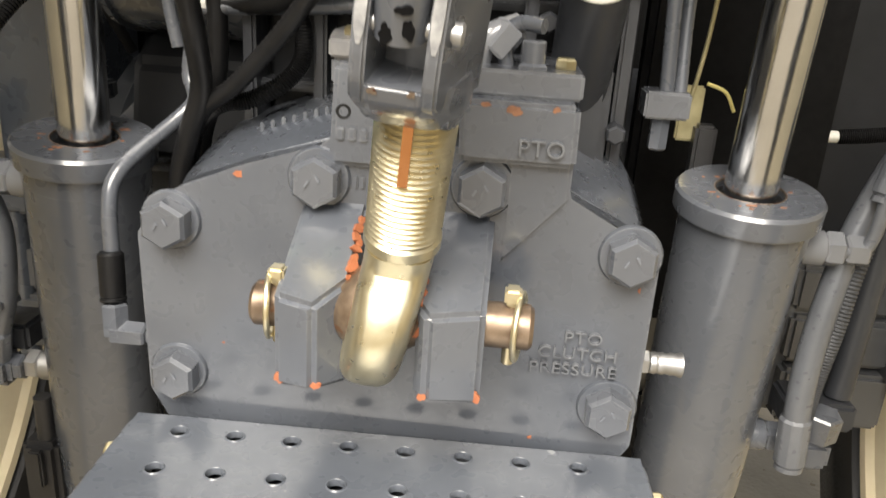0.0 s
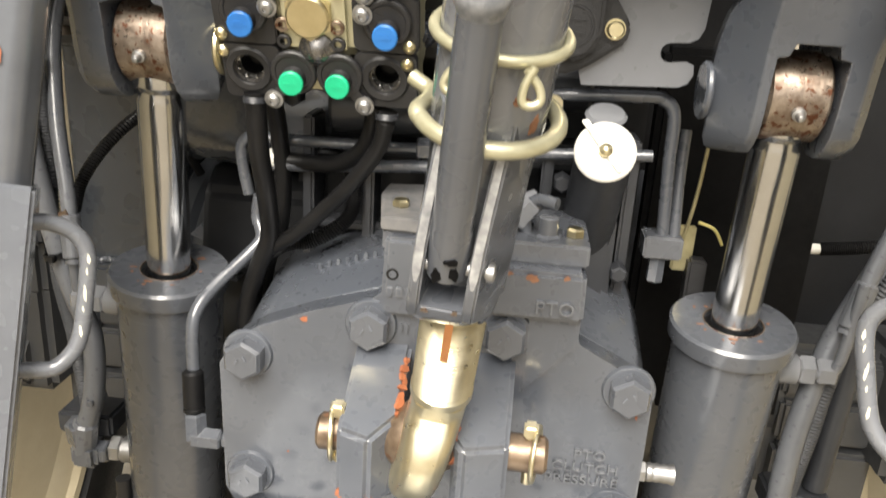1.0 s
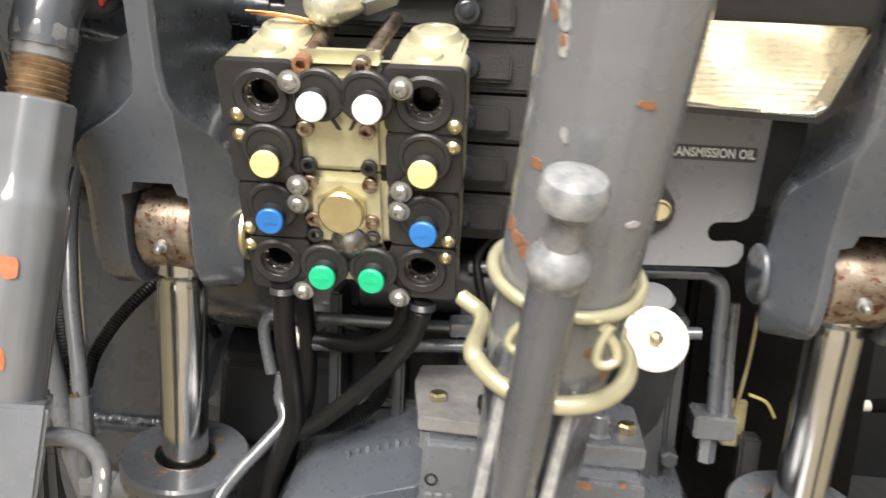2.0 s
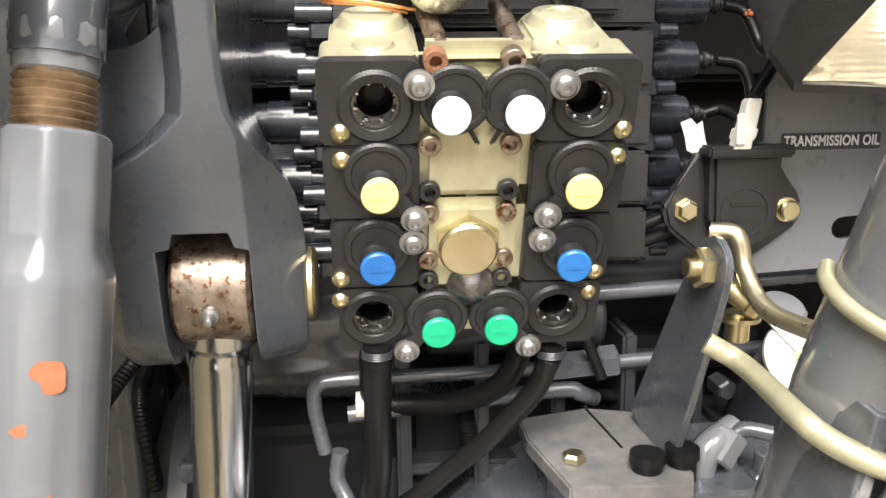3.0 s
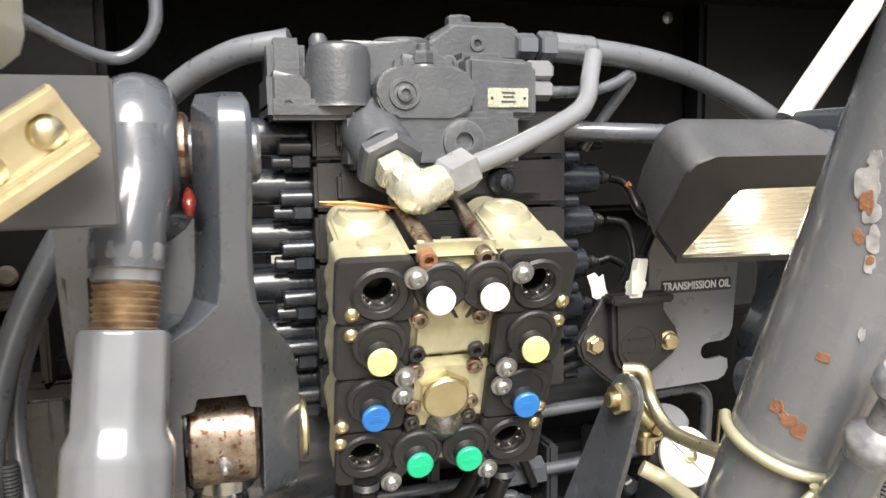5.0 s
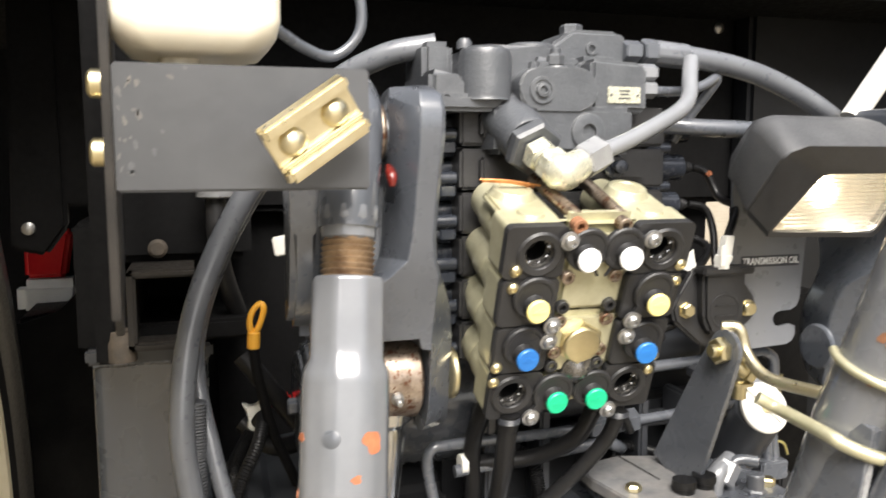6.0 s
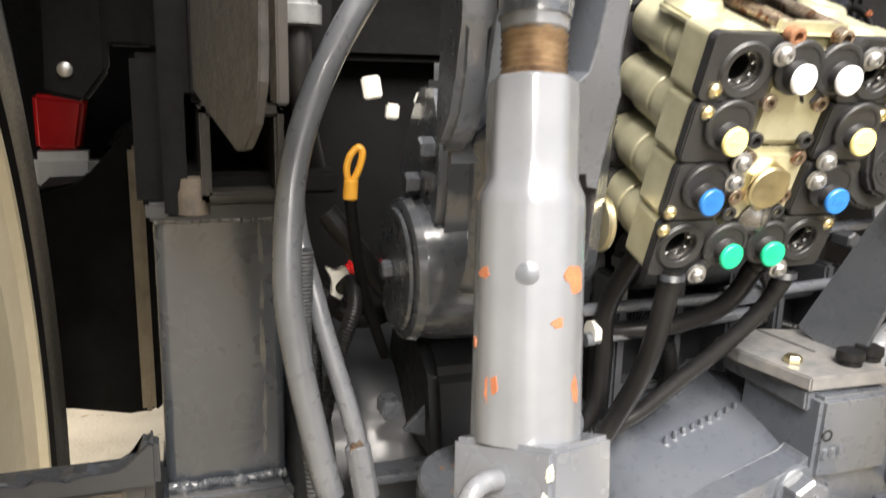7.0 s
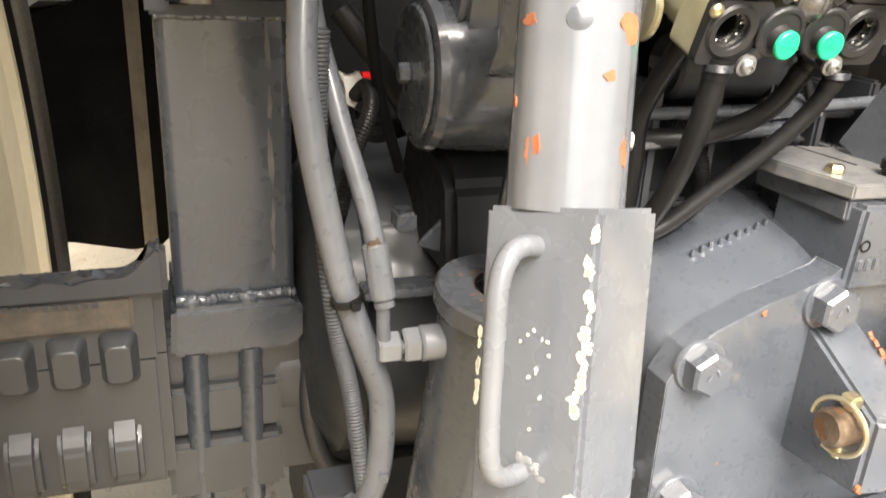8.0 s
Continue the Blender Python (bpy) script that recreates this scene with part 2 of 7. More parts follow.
def spline(points, steps, close=False):
    p = [Vector(v) for v in points]
    n = len(p)
    out = []
    for k in range(n if close else n - 1):
        if close:
            a, b, c, d = (p[(k + j) % n] for j in (-1, 0, 1, 2))
        else:
            b, c = p[k], p[k + 1]
            a = p[k - 1] if k else b * 2 - c
            d = p[k + 2] if k + 2 < n else c * 2 - b
        for s in range(steps):
            u = s / steps
            out.append(0.5 * (2 * b + (c - a) * u + (2 * a - 5 * b + 4 * c - d) * u * u + (3 * b - a - 3 * c + d) * u ** 3))
    if not close:
        out.append(p[-1])
    return out


def swept(bm, points, r, seg=12, steps=8, close=False, radii=None):
    """A round bar along a smooth line."""
    line = spline(points, steps, close)
    n = len(line)
    side = None
    rings = []
    for k, here in enumerate(line):
        ahead = (line[(k + 1) % n] - line[k - 1]) if close else (line[min(k + 1, n - 1)] - line[max(k - 1, 0)])
        ahead.normalize()
        side = ahead.orthogonal() if side is None else side - ahead * side.dot(ahead)
        side.normalize()
        up = ahead.cross(side)
        rr = radii(k, n) if radii else r
        rings.append([bm.verts.new(here + rr * (math.cos(a) * side + math.sin(a) * up)) for a in (2 * math.pi * j / seg for j in range(seg))])
    pairs = list(zip(rings, rings[1:]))
    if close:
        first = min(range(seg), key=lambda j: (rings[0][j].co - rings[-1][0].co).length)
        pairs.append((rings[-1], rings[0][first:] + rings[0][:first]))
    for a, b in pairs:
        for j in range(seg):
            bm.faces.new((a[j], a[(j + 1) % seg], b[(j + 1) % seg], b[j]))
    if not close:
        bm.faces.new(rings[0])
        bm.faces.new(rings[-1])
    return bm


def ridged(bm, points, r, pitch=0.0035, seg=12):
    """A corrugated conduit."""
    rough = spline(points, 12)
    length = sum((b - a).length for a, b in zip(rough, rough[1:]))
    steps = max(2, int(2 * length / pitch / (len(points) - 1)))
    return swept(bm, points, r, seg, steps, radii=lambda k, n: r if k % 2 else r * 0.84)


def slab(bm, outline, place, depth, edge=0.0, steps=2):
    """A flat outline of (u, v), at the pose place, thickened along its own -w (away from the viewer) by depth; its long edges rounded."""
    made = []
    n = len(outline)
    front = [bm.verts.new(place @ Vector((u, v, 0))) for u, v in outline]
    back = [bm.verts.new(place @ Vector((u, v, -depth))) for u, v in outline]
    faces = [bm.faces.new(front), bm.faces.new(back[::-1])]
    for k in range(n):
        faces.append(bm.faces.new((front[k - 1], back[k - 1], back[k], front[k])))
    if edge:
        edges = list({e for f in faces for e in f.edges})
        bmesh.ops.bevel(bm, geom=edges, offset=edge, segments=steps, affect="EDGES", clamp_overlap=True)
    return bm


def block(bm, lo, hi, edge=0.002, turn=None):
    """A box between two corners; turn: a pose about its middle."""
    c = (Vector(lo) + Vector(hi)) / 2
    d = Vector(hi) - Vector(lo)
    place = Matrix.Translation(c) @ (turn or Matrix.Identity(4))
    grid = [bm.verts.new(place @ Vector((x * d.x / 2, y * d.y / 2, z * d.z / 2))) for x in (-1, 1) for y in (-1, 1) for z in (-1, 1)]
    faces = [bm.faces.new([grid[j] for j in q]) for q in ((0, 1, 3, 2), (4, 6, 7, 5), (0, 4, 5, 1), (2, 3, 7, 6), (0, 2, 6, 4), (1, 5, 7, 3))]
    if edge:
        bmesh.ops.bevel(bm, geom=list({e for f in faces for e in f.edges}), offset=edge, segments=2, affect="EDGES", clamp_overlap=True)
    return bm


def lofted(bm, loops, front=True, back=True):
    """Skin over loops of points of equal number; front or back False leaves the first or last loop open."""
    rings = [[bm.verts.new(p) for p in loop] for loop in loops]
    for a, b in zip(rings, rings[1:]):
        for k in range(len(a)):
            bm.faces.new((a[k - 1], a[k], b[k], b[k - 1]))
    if front:
        bm.faces.new(rings[0])
    if back:
        bm.faces.new(rings[-1])
    return bm


FRONT = pose(0, 0, 0, 90)       # u = x, v = z, facing -y


def facing(y):
    return pose(0, y, 0, 90)


def side_on(x, sign=-1):
    """A plane at x whose u = y, v = z; sign -1 faces -x."""
    return Matrix(((0, 0, sign, x), (1, 0, 0, 0), (0, 1, 0, 0), (0, 0, 0, 1)))


def arc(cx, cy, r, a0, a1, n):
    return [(cx + r * math.cos(radians(a0 + (a1 - a0) * k / n)), cy + r * math.sin(radians(a0 + (a1 - a0) * k / n))) for k in range(n + 1)]


def meshed(name, bm, material, angle=38):
    bmesh.ops.remove_doubles(bm, verts=bm.verts, dist=1e-6)
    bmesh.ops.recalc_face_normals(bm, faces=bm.faces)
    limit = radians(angle)
    for f in bm.faces:
        f.smooth = True
    for e in bm.edges:
        if len(e.link_faces) != 2 or e.calc_face_angle(0) > limit:
            e.smooth = False
    me = bpy.data.meshes.new(name)
    bm.to_mesh(me)
    bm.free()
    me.materials.append(material)
    return me


def thing(name, at, label, category, group="", kind=""):
    ob = new(name)
    ob.location = at
    ob.empty_display_size = 0.02
    return tagged(ob, label, category, group, kind)


def even(ob):
    """Let the large faces rule the shading at rounded edges."""
    mod = ob.modifiers.new("even_normals", "WEIGHTED_NORMAL")
    mod.keep_sharp, mod.weight = True, 60
    return ob


def spot(ob):
    """Where an object stands in the world, through its parents."""
    m = Matrix.Translation(ob.location) if not ob.parent else spot(ob.parent) @ ob.matrix_parent_inverse @ ob.matrix_basis
    return m


def part(name, bm, material, parent, label="", angle=38):
    """One mesh, its points given in the world, under a thing or a part."""
    ob = even(new(name, meshed(name, bm, material, angle)))
    ob.parent = parent
    ob.matrix_parent_inverse = spot(parent).inverted()
    return tagged(ob, label)


def single(name, bm, material, label, category, group="", kind="", angle=38):
    ob = even(new(name, meshed(name, bm, material, angle)))
    return tagged(ob, label, category, group, kind)


def lettering(name, text, place, height, depth, material, parent, label="", bold=0.0):
    cu = bpy.data.curves.new(name, "FONT")
    cu.space_character = 1.06
    cu.body, cu.size, cu.extrude, cu.offset, cu.align_x, cu.align_y = text, height, depth, bold, "CENTER", "CENTER"
    ob = bpy.data.objects.new(name, cu)
    scene.collection.objects.link(ob)
    me = bpy.data.meshes.new_from_object(ob.evaluated_get(bpy.context.evaluated_depsgraph_get()))
    bpy.data.objects.remove(ob)
    me.transform(place)
    me.materials.clear()
    me.materials.append(material)
    o = new(name, me)
    o.parent = parent
    o.matrix_parent_inverse = spot(parent).inverted()
    return tagged(o, label)


def blotch(bm, place, w, h_, seed, depth=0.0004, n=26):
    """A chip of uneven outline, barely proud of its surface."""
    rnd = random.Random(seed)
    waves = [(j, rnd.uniform(0.05, 0.30) / j ** 0.6, rnd.uniform(0, 6.28)) for j in (1, 2, 3, 5, 7)]
    pts = []
    for k in range(n):
        a = 2 * math.pi * k / n
        s = max(0.3, 0.85 + sum(h * math.sin(j * a + o) for j, h, o in waves))
        pts.append((w / 2 * s * math.cos(a), h_ / 2 * s * math.sin(a)))
    return slab(bm, pts, place, depth)


def shaped(name, bm, cutters, material, parent, label="", edge=0.003):
    """A part with pieces cut out of it and its sharp edges rounded."""
    ob = new(name, meshed(name, bm, material))
    cuts = []
    for c in cutters:
        cut = new("cutter", meshed("cutter", c, material))
        mod = ob.modifiers.new("cut", "BOOLEAN")
        mod.operation, mod.object, mod.solver = "DIFFERENCE", cut, "EXACT"
        cuts.append(cut)
    bev = ob.modifiers.new("edge", "BEVEL")
    bev.width, bev.segments, bev.limit_method, bev.angle_limit = edge, 2, "ANGLE", radians(40)
    bpy.context.view_layer.update()
    me = bpy.data.meshes.new_from_object(ob.evaluated_get(bpy.context.evaluated_depsgraph_get()))
    for o in cuts + [ob]:
        bpy.data.objects.remove(o)
    bm = bmesh.new()
    bm.from_mesh(me)
    return part(name, bm, material, parent, label)


def chips(name, parent, material, spots, label=""):
    """Chips or rust patches, each a piece of its own; spots: pose, width, height, seed, depth."""
    for place, w, h, seed, depth in spots:
        part(name, blotch(bmesh.new(), place, w, h, seed, depth), material, parent, label)


XC = -0.033     # the machine's middle


def mirrored(x):
    return 2 * XC - x


def round_outline(u0, v0, u1, v1, r, n=4):
    return (arc(u1 - r, v1 - r, r, 0, 90, n) + arc(u0 + r, v1 - r, r, 90, 180, n) + arc(u0 + r, v0 + r, r, 180, 270, n) + arc(u1 - r, v0 + r, r, 270, 360, n))


# ---- ground, machine body ----
g = bmesh.new()
bmesh.ops.create_grid(g, x_segments=40, y_segments=40, size=60)
single("ground", g, EARTH, "pale dusty yard ground with dark cracks", "ground", kind="structure")

# cab_shell is unseen, added for the cab to block light from ahead
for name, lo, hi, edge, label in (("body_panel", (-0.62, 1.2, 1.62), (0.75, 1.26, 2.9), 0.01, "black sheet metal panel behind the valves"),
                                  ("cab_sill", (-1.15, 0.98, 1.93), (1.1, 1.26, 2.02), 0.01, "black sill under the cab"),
                                  ("cab_shell", (-1.3, 1.265, 2.025), (1.25, 2.9, 3.0), 0.03, "dark lower shell of the cab, out of view, blocks light from ahead")):
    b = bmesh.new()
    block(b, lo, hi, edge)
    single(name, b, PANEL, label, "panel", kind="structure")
for x, z in ((0.374, 1.916), (0.612, 1.911), (0.566, 1.799)):
    b = bmesh.new()
    turned(b, (x, 1.2, z), (0, -1, 0), [(0, 0.009), (0.003, 0.009), (0.006, 0.005), (0.0062, 0.0)], 16)
    single("panel_screw", b, STEEL, "small dull screw in the black panel", "screw", "panel screws")


def transmission():
    t = thing("transmission_housing", (XC, 1.1, 0.7), "grey cast transmission housing between the lift cylinders, its shade put into the colour", "housing")
    # Casing and ribbed face: recess shade is in their colour.
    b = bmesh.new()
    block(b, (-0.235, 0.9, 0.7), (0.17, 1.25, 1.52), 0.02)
    part("casing", b, SHADED_INNER, t)
    # Two blocks added underneath to stop light rising from the ground.
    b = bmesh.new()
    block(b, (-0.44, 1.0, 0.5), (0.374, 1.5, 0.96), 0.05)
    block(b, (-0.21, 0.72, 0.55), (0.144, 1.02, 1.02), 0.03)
    part("uplight_block", b, SHADED_INNER, t)
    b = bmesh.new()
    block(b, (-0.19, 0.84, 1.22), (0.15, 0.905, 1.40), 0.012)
    part("ribbed_face", b, SHADED_INNER, t)
    for x in (-0.19, -0.125, -0.06, 0.0, 0.06, 0.145):
        b = bmesh.new()
        block(b, (x - 0.006, 0.8, 1.22), (x + 0.006, 0.85, 1.42), 0.003)
        part("rib", b, PAINT_DARK, t)
    for z in (1.30, 1.385):
        b = bmesh.new()
        block(b, (-0.19, 0.815, z - 0.005), (0.15, 0.85, z + 0.005), 0.003)
        part("rib", b, PAINT_DARK, t)
    b = bmesh.new()
    rod(b, (-0.17, 0.83, 1.43), (-0.02, 0.83, 1.43), 0.03, 24, 0.004)
    rod(b, (-0.03, 0.86, 1.46), (0.1, 0.86, 1.46), 0.026, 24, 0.004)
    part("shaft_housing", b, PAINT_DARK, t)
    b = bmesh.new()
    block(b, (0.065, 0.78, 1.22), (0.135, 0.86, 1.345), 0.008)
    part("filler_boss", b, PAINT_DARK, t)
    for x, z in ((0.075, 1.375), (0.142, 1.285), (0.06, 1.45), (-0.2, 1.44)):
        b = bmesh.new()
        hexagon(b, (x, 0.80, z), (x, 0.775, z), 0.009)
        part("bolt", b, PAINT_DARK, t)
    return t


transmission()


def axle(sign):
    """Axle housing of one side; sign -1: the side of the post."""
    X = (lambda x: x) if sign < 0 else mirrored
    t = thing("axle_housing", (X(-0.6), 1.1, 0.85), "ribbed dark grey cast axle housing beside the wheel", "axle housing", "axle housings")
    b = bmesh.new()
    turned(b, (X(-0.2), 1.15, 1.0), (X(-0.9) - X(-0.2), 0, 0), [(0, 0.2), (0.1, 0.18), (0.17, 0.13), (0.26, 0.095), (0.45, 0.09), (0.68, 0.09)], 40)
    part("trumpet", b, AXLE, t)
    b = bmesh.new()
    turned(b, (X(-0.24), 1.15 if sign < 0 else 1.22, 1.08), (X(-0.9) - X(-0.2), 0, 0), [(0, 0.215), (0.10, 0.212), (0.155, 0.205), (0.165, 0.198), (0.175, 0.206), (0.195, 0.206), (0.203, 0.196), (0.225, 0.16), (0.235, 0.10)], 64)
    part("hub_casing", b, AXLE_GLOSS, t, "glossy dark grey casting")
    b = bmesh.new()
    block(b, (min(X(-0.627), X(-0.95)), 0.985, 0.935), (max(X(-0.627), X(-0.95)), 1.2, 1.11), 0.012)
    block(b, (min(X(-0.627), X(-0.95)), 0.986, 1.09), (max(X(-0.627), X(-0.95)), 1.03, 1.192), 0.01)
    part("flange_block", b, AXLE, t)
    for k in range(6):
        x = X(-0.6735 - 0.049 * k)
        b = bmesh.new()
        lofted(b, [[(u, y, v) for u, v in round_outline(x - w, z0, x + w, z1, 0.008)] for w, z0, z1, y in ((0.012, 1.086, 1.124, 0.966), (0.0135, 1.083, 1.127, 0.968), (0.018, 1.076, 1.133, 0.982), (0.021, 1.072, 1.137, 0.992))])
        part("pad", b, AXLE, t)
        b = bmesh.new()
        x = X(-0.676 - 0.0505 * k)
        slab(b, [(0.992, 1.034), (0.974, 1.018), (0.966, 1.006), (0.964, 0.968), (0.97, 0.955), (0.992, 0.945)], side_on(x - 0.0165), 0.033, 0.006, 3)
        part("tooth", b, AXLE, t)
    b = bmesh.new()
    block(b, (min(X(-0.655), X(-0.94)), 0.979, 1.138), (max(X(-0.655), X(-0.94)), 0.99, 1.177), 0.004)
    band = part("name_band", b, DUST, t, "name band under brown dust")
    b = bmesh.new()
    for k in range(12):
        x = X(-0.69 - 0.009 * k)
        block(b, (x - 0.003, 0.9775, 1.167 + 0.0004 * k), (x + 0.003, 0.98, 1.172 + 0.0004 * k), 0)
    tagged(part("unreadable_line", b, PAINT_DARK, band), kind="stuff")
    b = bmesh.new()
    pts = [(X(-0.93), 0.0), (X(-0.62), 0.0)]
    for k in range(25):
        x = -0.62 - 0.31 * k / 24
        pts.append((X(x), 0.024 + 0.006 * math.sin(k * 1.3) + (0.03 if k < 2 else 0)))
    slab(b, pts, pose(0, 0.976, 1.173, 90), 0.03, 0.006)
    part("top_edge", b, PAINT_DARK, t, "dusty dark upper edge")
    for z0, z1, y in ((1.025, 1.085, 1.05), (0.955, 1.02, 1.044), (0.87, 0.948, 1.036)):
        b = bmesh.new()
        block(b, (min(X(-0.50), X(-0.637)), y, z0), (max(X(-0.50), X(-0.637)), 1.12, z1), 0.006)
        part("web_panel", b, AXLE, t)
    b = bmesh.new()
    block(b, (min(X(-0.36), X(-0.64)), 1.062, 0.868), (max(X(-0.36), X(-0.64)), 1.2, 1.10), 0.012)
    part("web", b, AXLE, t)
    b = bmesh.new()
    swept(b, [(X(-0.415), 1.05, 0.865), (X(-0.445), 1.05, 0.885), (X(-0.462), 1.052, 0.94), (X(-0.465), 1.055, 1.0), (X(-0.458), 1.055, 1.05), (X(-0.44), 1.06, 1.09)], 0.012, 12, 8)
    part("cast_rim", b, AXLE, t)
    return t


axle(-1)
axle(1)


def wheel(sign):
    X = (lambda x: x) if sign < 0 else mirrored
    w = thing("rear_wheel", (X(-0.95), 0.66, 0.0), "large rear wheel with a cream rim and black tyre", "wheel", "rear wheels")
    b = bmesh.new()
    out = (X(-1.4) - X(-0.8), 0, 0)
    c = (X(-0.8), 0.66, 1.05)
    turned(b, c, out, [(0.02, 0.825), (0.0, 0.82), (0.0, 0.80), (0.012, 0.79), (0.02, 0.73), (0.035, 0.69), (0.05, 0.45), (0.075, 0.40), (0.08, 0.2), (0.10, 0.0)], 96)
    part("rim", b, CREAM, w)
    b = bmesh.new()
    turned(b, c, out, [(0.02, 0.825), (-0.006, 0.838), (-0.02, 0.88), (0.0, 0.99), (0.05, 1.04), (0.5, 1.04), (0.55, 0.99), (0.57, 0.88), (0.55, 0.80)], 96, False)
    part("tyre", b, RUBBER, w)
    return w


wheel(-1)
wheel(1)


def wheel_sky_cover(sign):
    """Unseen black cover over a wheel, added to block sky light."""
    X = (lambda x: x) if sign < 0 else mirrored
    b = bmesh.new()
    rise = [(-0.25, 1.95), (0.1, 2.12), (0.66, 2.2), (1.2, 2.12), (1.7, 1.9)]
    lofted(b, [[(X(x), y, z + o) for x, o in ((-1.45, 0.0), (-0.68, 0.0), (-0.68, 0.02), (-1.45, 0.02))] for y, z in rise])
    single("sky_blocker", b, PANEL, "black cover over the rear wheel, out of view, added to block sky light", "fender", "wheel fenders")


wheel_sky_cover(-1)
wheel_sky_cover(1)


# ---- rear cover with its lugs ----
def bolt(bm, at, r=0.0195, h=0.017):
    """A hexagon bolt that faces the viewer."""
    x, y, z = at
    turned(bm, (x, y, z), (0, -1, 0), [(0, r * 1.02), (h - 0.003, r * 1.02), (h, r * 0.87), (h + 0.0001, 0)], 6)
    return bm


def rear_cover():
    t = thing("rear_cover", (XC, 0.68, 1.04), "blue-grey painted cast rear cover with worn edges", "cover")
    Y = 0.66
    out = [(-0.19, 1.018), (-0.222, 1.034), (-0.236, 1.06), (-0.238, 1.2), (-0.222, 1.228), (-0.199, 1.243), (-0.148, 1.264), (-0.09, 1.282),
           (-0.083, 1.288), (-0.083, 1.29), (0.098, 1.29), (0.094, 1.275), (0.099, 1.257), (0.161, 1.226), (0.172, 1.21), (0.172, 1.05), (0.16, 1.03), (0.11, 1.016)]
    b = bmesh.new()
    slab(b, out, facing(Y), 0.03, 0.004)
    part("plate", b, CAST, t)
    b = bmesh.new()
    mid = Vector((XC, 0, 1.15))

    def ring(y, s, dz):
        return [(mid.x + (u - mid.x) * s, y, mid.z + (v - mid.z) * s + (dz if v > 1.15 else 0)) for u, v in out]
    lofted(b, [ring(0.688, 0.97, 0.0), ring(0.72, 0.985, 0.008), ring(0.80, 0.985, 0.025), ring(0.92, 0.98, 0.03)])
    part("body", b, CAST, t)
    b = bmesh.new()
    slab(b, [(-0.083, 1.27), (-0.0, 1.27), (-0.0, 1.345), (-0.08, 1.345)], facing(0.653), 0.1, 0.004)
    part("port_block", b, CAST, t)
    b = bmesh.new()
    slab(b, [(0.014, 1.283), (0.099, 1.283), (0.098, 1.328), (0.012, 1.328)], facing(0.646), 0.11, 0.004)
    slab(b, [(0.05, 1.2), (0.098, 1.255), (0.098, 1.29), (0.05, 1.29)], facing(0.656), 0.02, 0.003)
    part("pressure_block", b, CAST, t)
    # raised lettering
    up = pose(0, 0, 0, 90)
    lettering("raised_letters", "PTO", Matrix.Translation((0.073, 0.645, 1.2965)) @ up, 0.0172, 0.003, RAISED, t)
    for word, x, z in (("PTO", 0.122, 1.1455), ("CLUTCH", 0.119, 1.1315), ("PRESSURE", 0.1165, 1.1175)):
        lettering("raised_letters", word, Matrix.Translation((x, Y - 0.0012, z)) @ up @ Matrix.Diagonal((1.12, 1, 1, 1)), 0.0138, 0.003, RAISED, t)
    b = bmesh.new()
    for k, (x, z, w) in enumerate(((-0.064, 1.2945, 0.026), (-0.064, 1.2735, 0.02), (-0.062, 1.257, 0.016))):
        for j in range(3):
            block(b, (x - w / 2 + j * w / 3, 0.651 if k < 1 else 0.658, z - 0.005), (x - w / 2 + (j + 0.7) * w / 3, 0.656 if k < 1 else 0.663, z + 0.005), 0.001)
    for k in range(9):
        block(b, (-0.165 + k * 0.0095, 0.75, 1.2645 + k * 0.0028), (-0.1615 + k * 0.0095, 0.7535 + 0.001 * (k % 3), 1.2775 + k * 0.003), 0.0008)
    tagged(part("cast_mark", b, CAST, t), kind="stuff")
    # lugs
    for inner, outer, cut in ((-0.052, -0.103, 0.022), (-0.0035, 0.0445, 0.009)):
        b = bmesh.new()
        s = 1 if inner > outer else -1
        xy = [(outer, 0.672), (outer, 0.576), (inner - s * cut, 0.570), (inner, 0.570 + cut), (inner, 0.672)]
        lo = [(x, y, 1.113 + (0.012 if y < 0.6 else 0)) for x, y in xy]
        hi = [(x, y, 1.246 - max(0, 0.655 - y) * 0.64) for x, y in xy]
        lofted(b, [lo, hi])
        bmesh.ops.bevel(b, geom=list(b.edges), offset=0.004, segments=2, affect="EDGES", clamp_overlap=True)
        lug = part("lug", b, CAST, t)
        spots = []
        tip = Vector((s * 0.75, -0.45, 0.5)).normalized().to_track_quat("Z", "Y").to_matrix().to_4x4()
        for k in range(7):
            y = 0.573 + cut + 0.0075 * k
            z = 1.246 - (0.655 - y) * 0.64 - 0.0022
            spots.append((Matrix.Translation((inner - s * 0.0009, y, z)) @ tip @ pose(0, 0, 0, 0, 0, 20 * k), 0.006 + 0.003 * ((k * 5) % 3), 0.007 + 0.003 * (k % 2), 40 + k + int(outer * 1000), 0.003))
        spots.append((Matrix.Translation((inner - s * 0.0012, 0.5725 + cut, 1.178)) @ tip, 0.005, 0.016, 91 + int(outer * 900), 0.003))
        spots.append((Matrix.Translation((outer + s * 0.004, 0.5755, 1.131)) @ pose(0, 0, 0, 90), 0.008, 0.009, 71 + int(outer * 900), 0.003))
        spots.append((Matrix.Translation((inner - s * (cut - 0.002), 0.5715, 1.129)) @ pose(0, 0, 0, 90), 0.007, 0.006, 77 + int(outer * 900), 0.003))
        chips("paint_chip", lug, PRIMER, spots, "orange primer where paint is chipped")
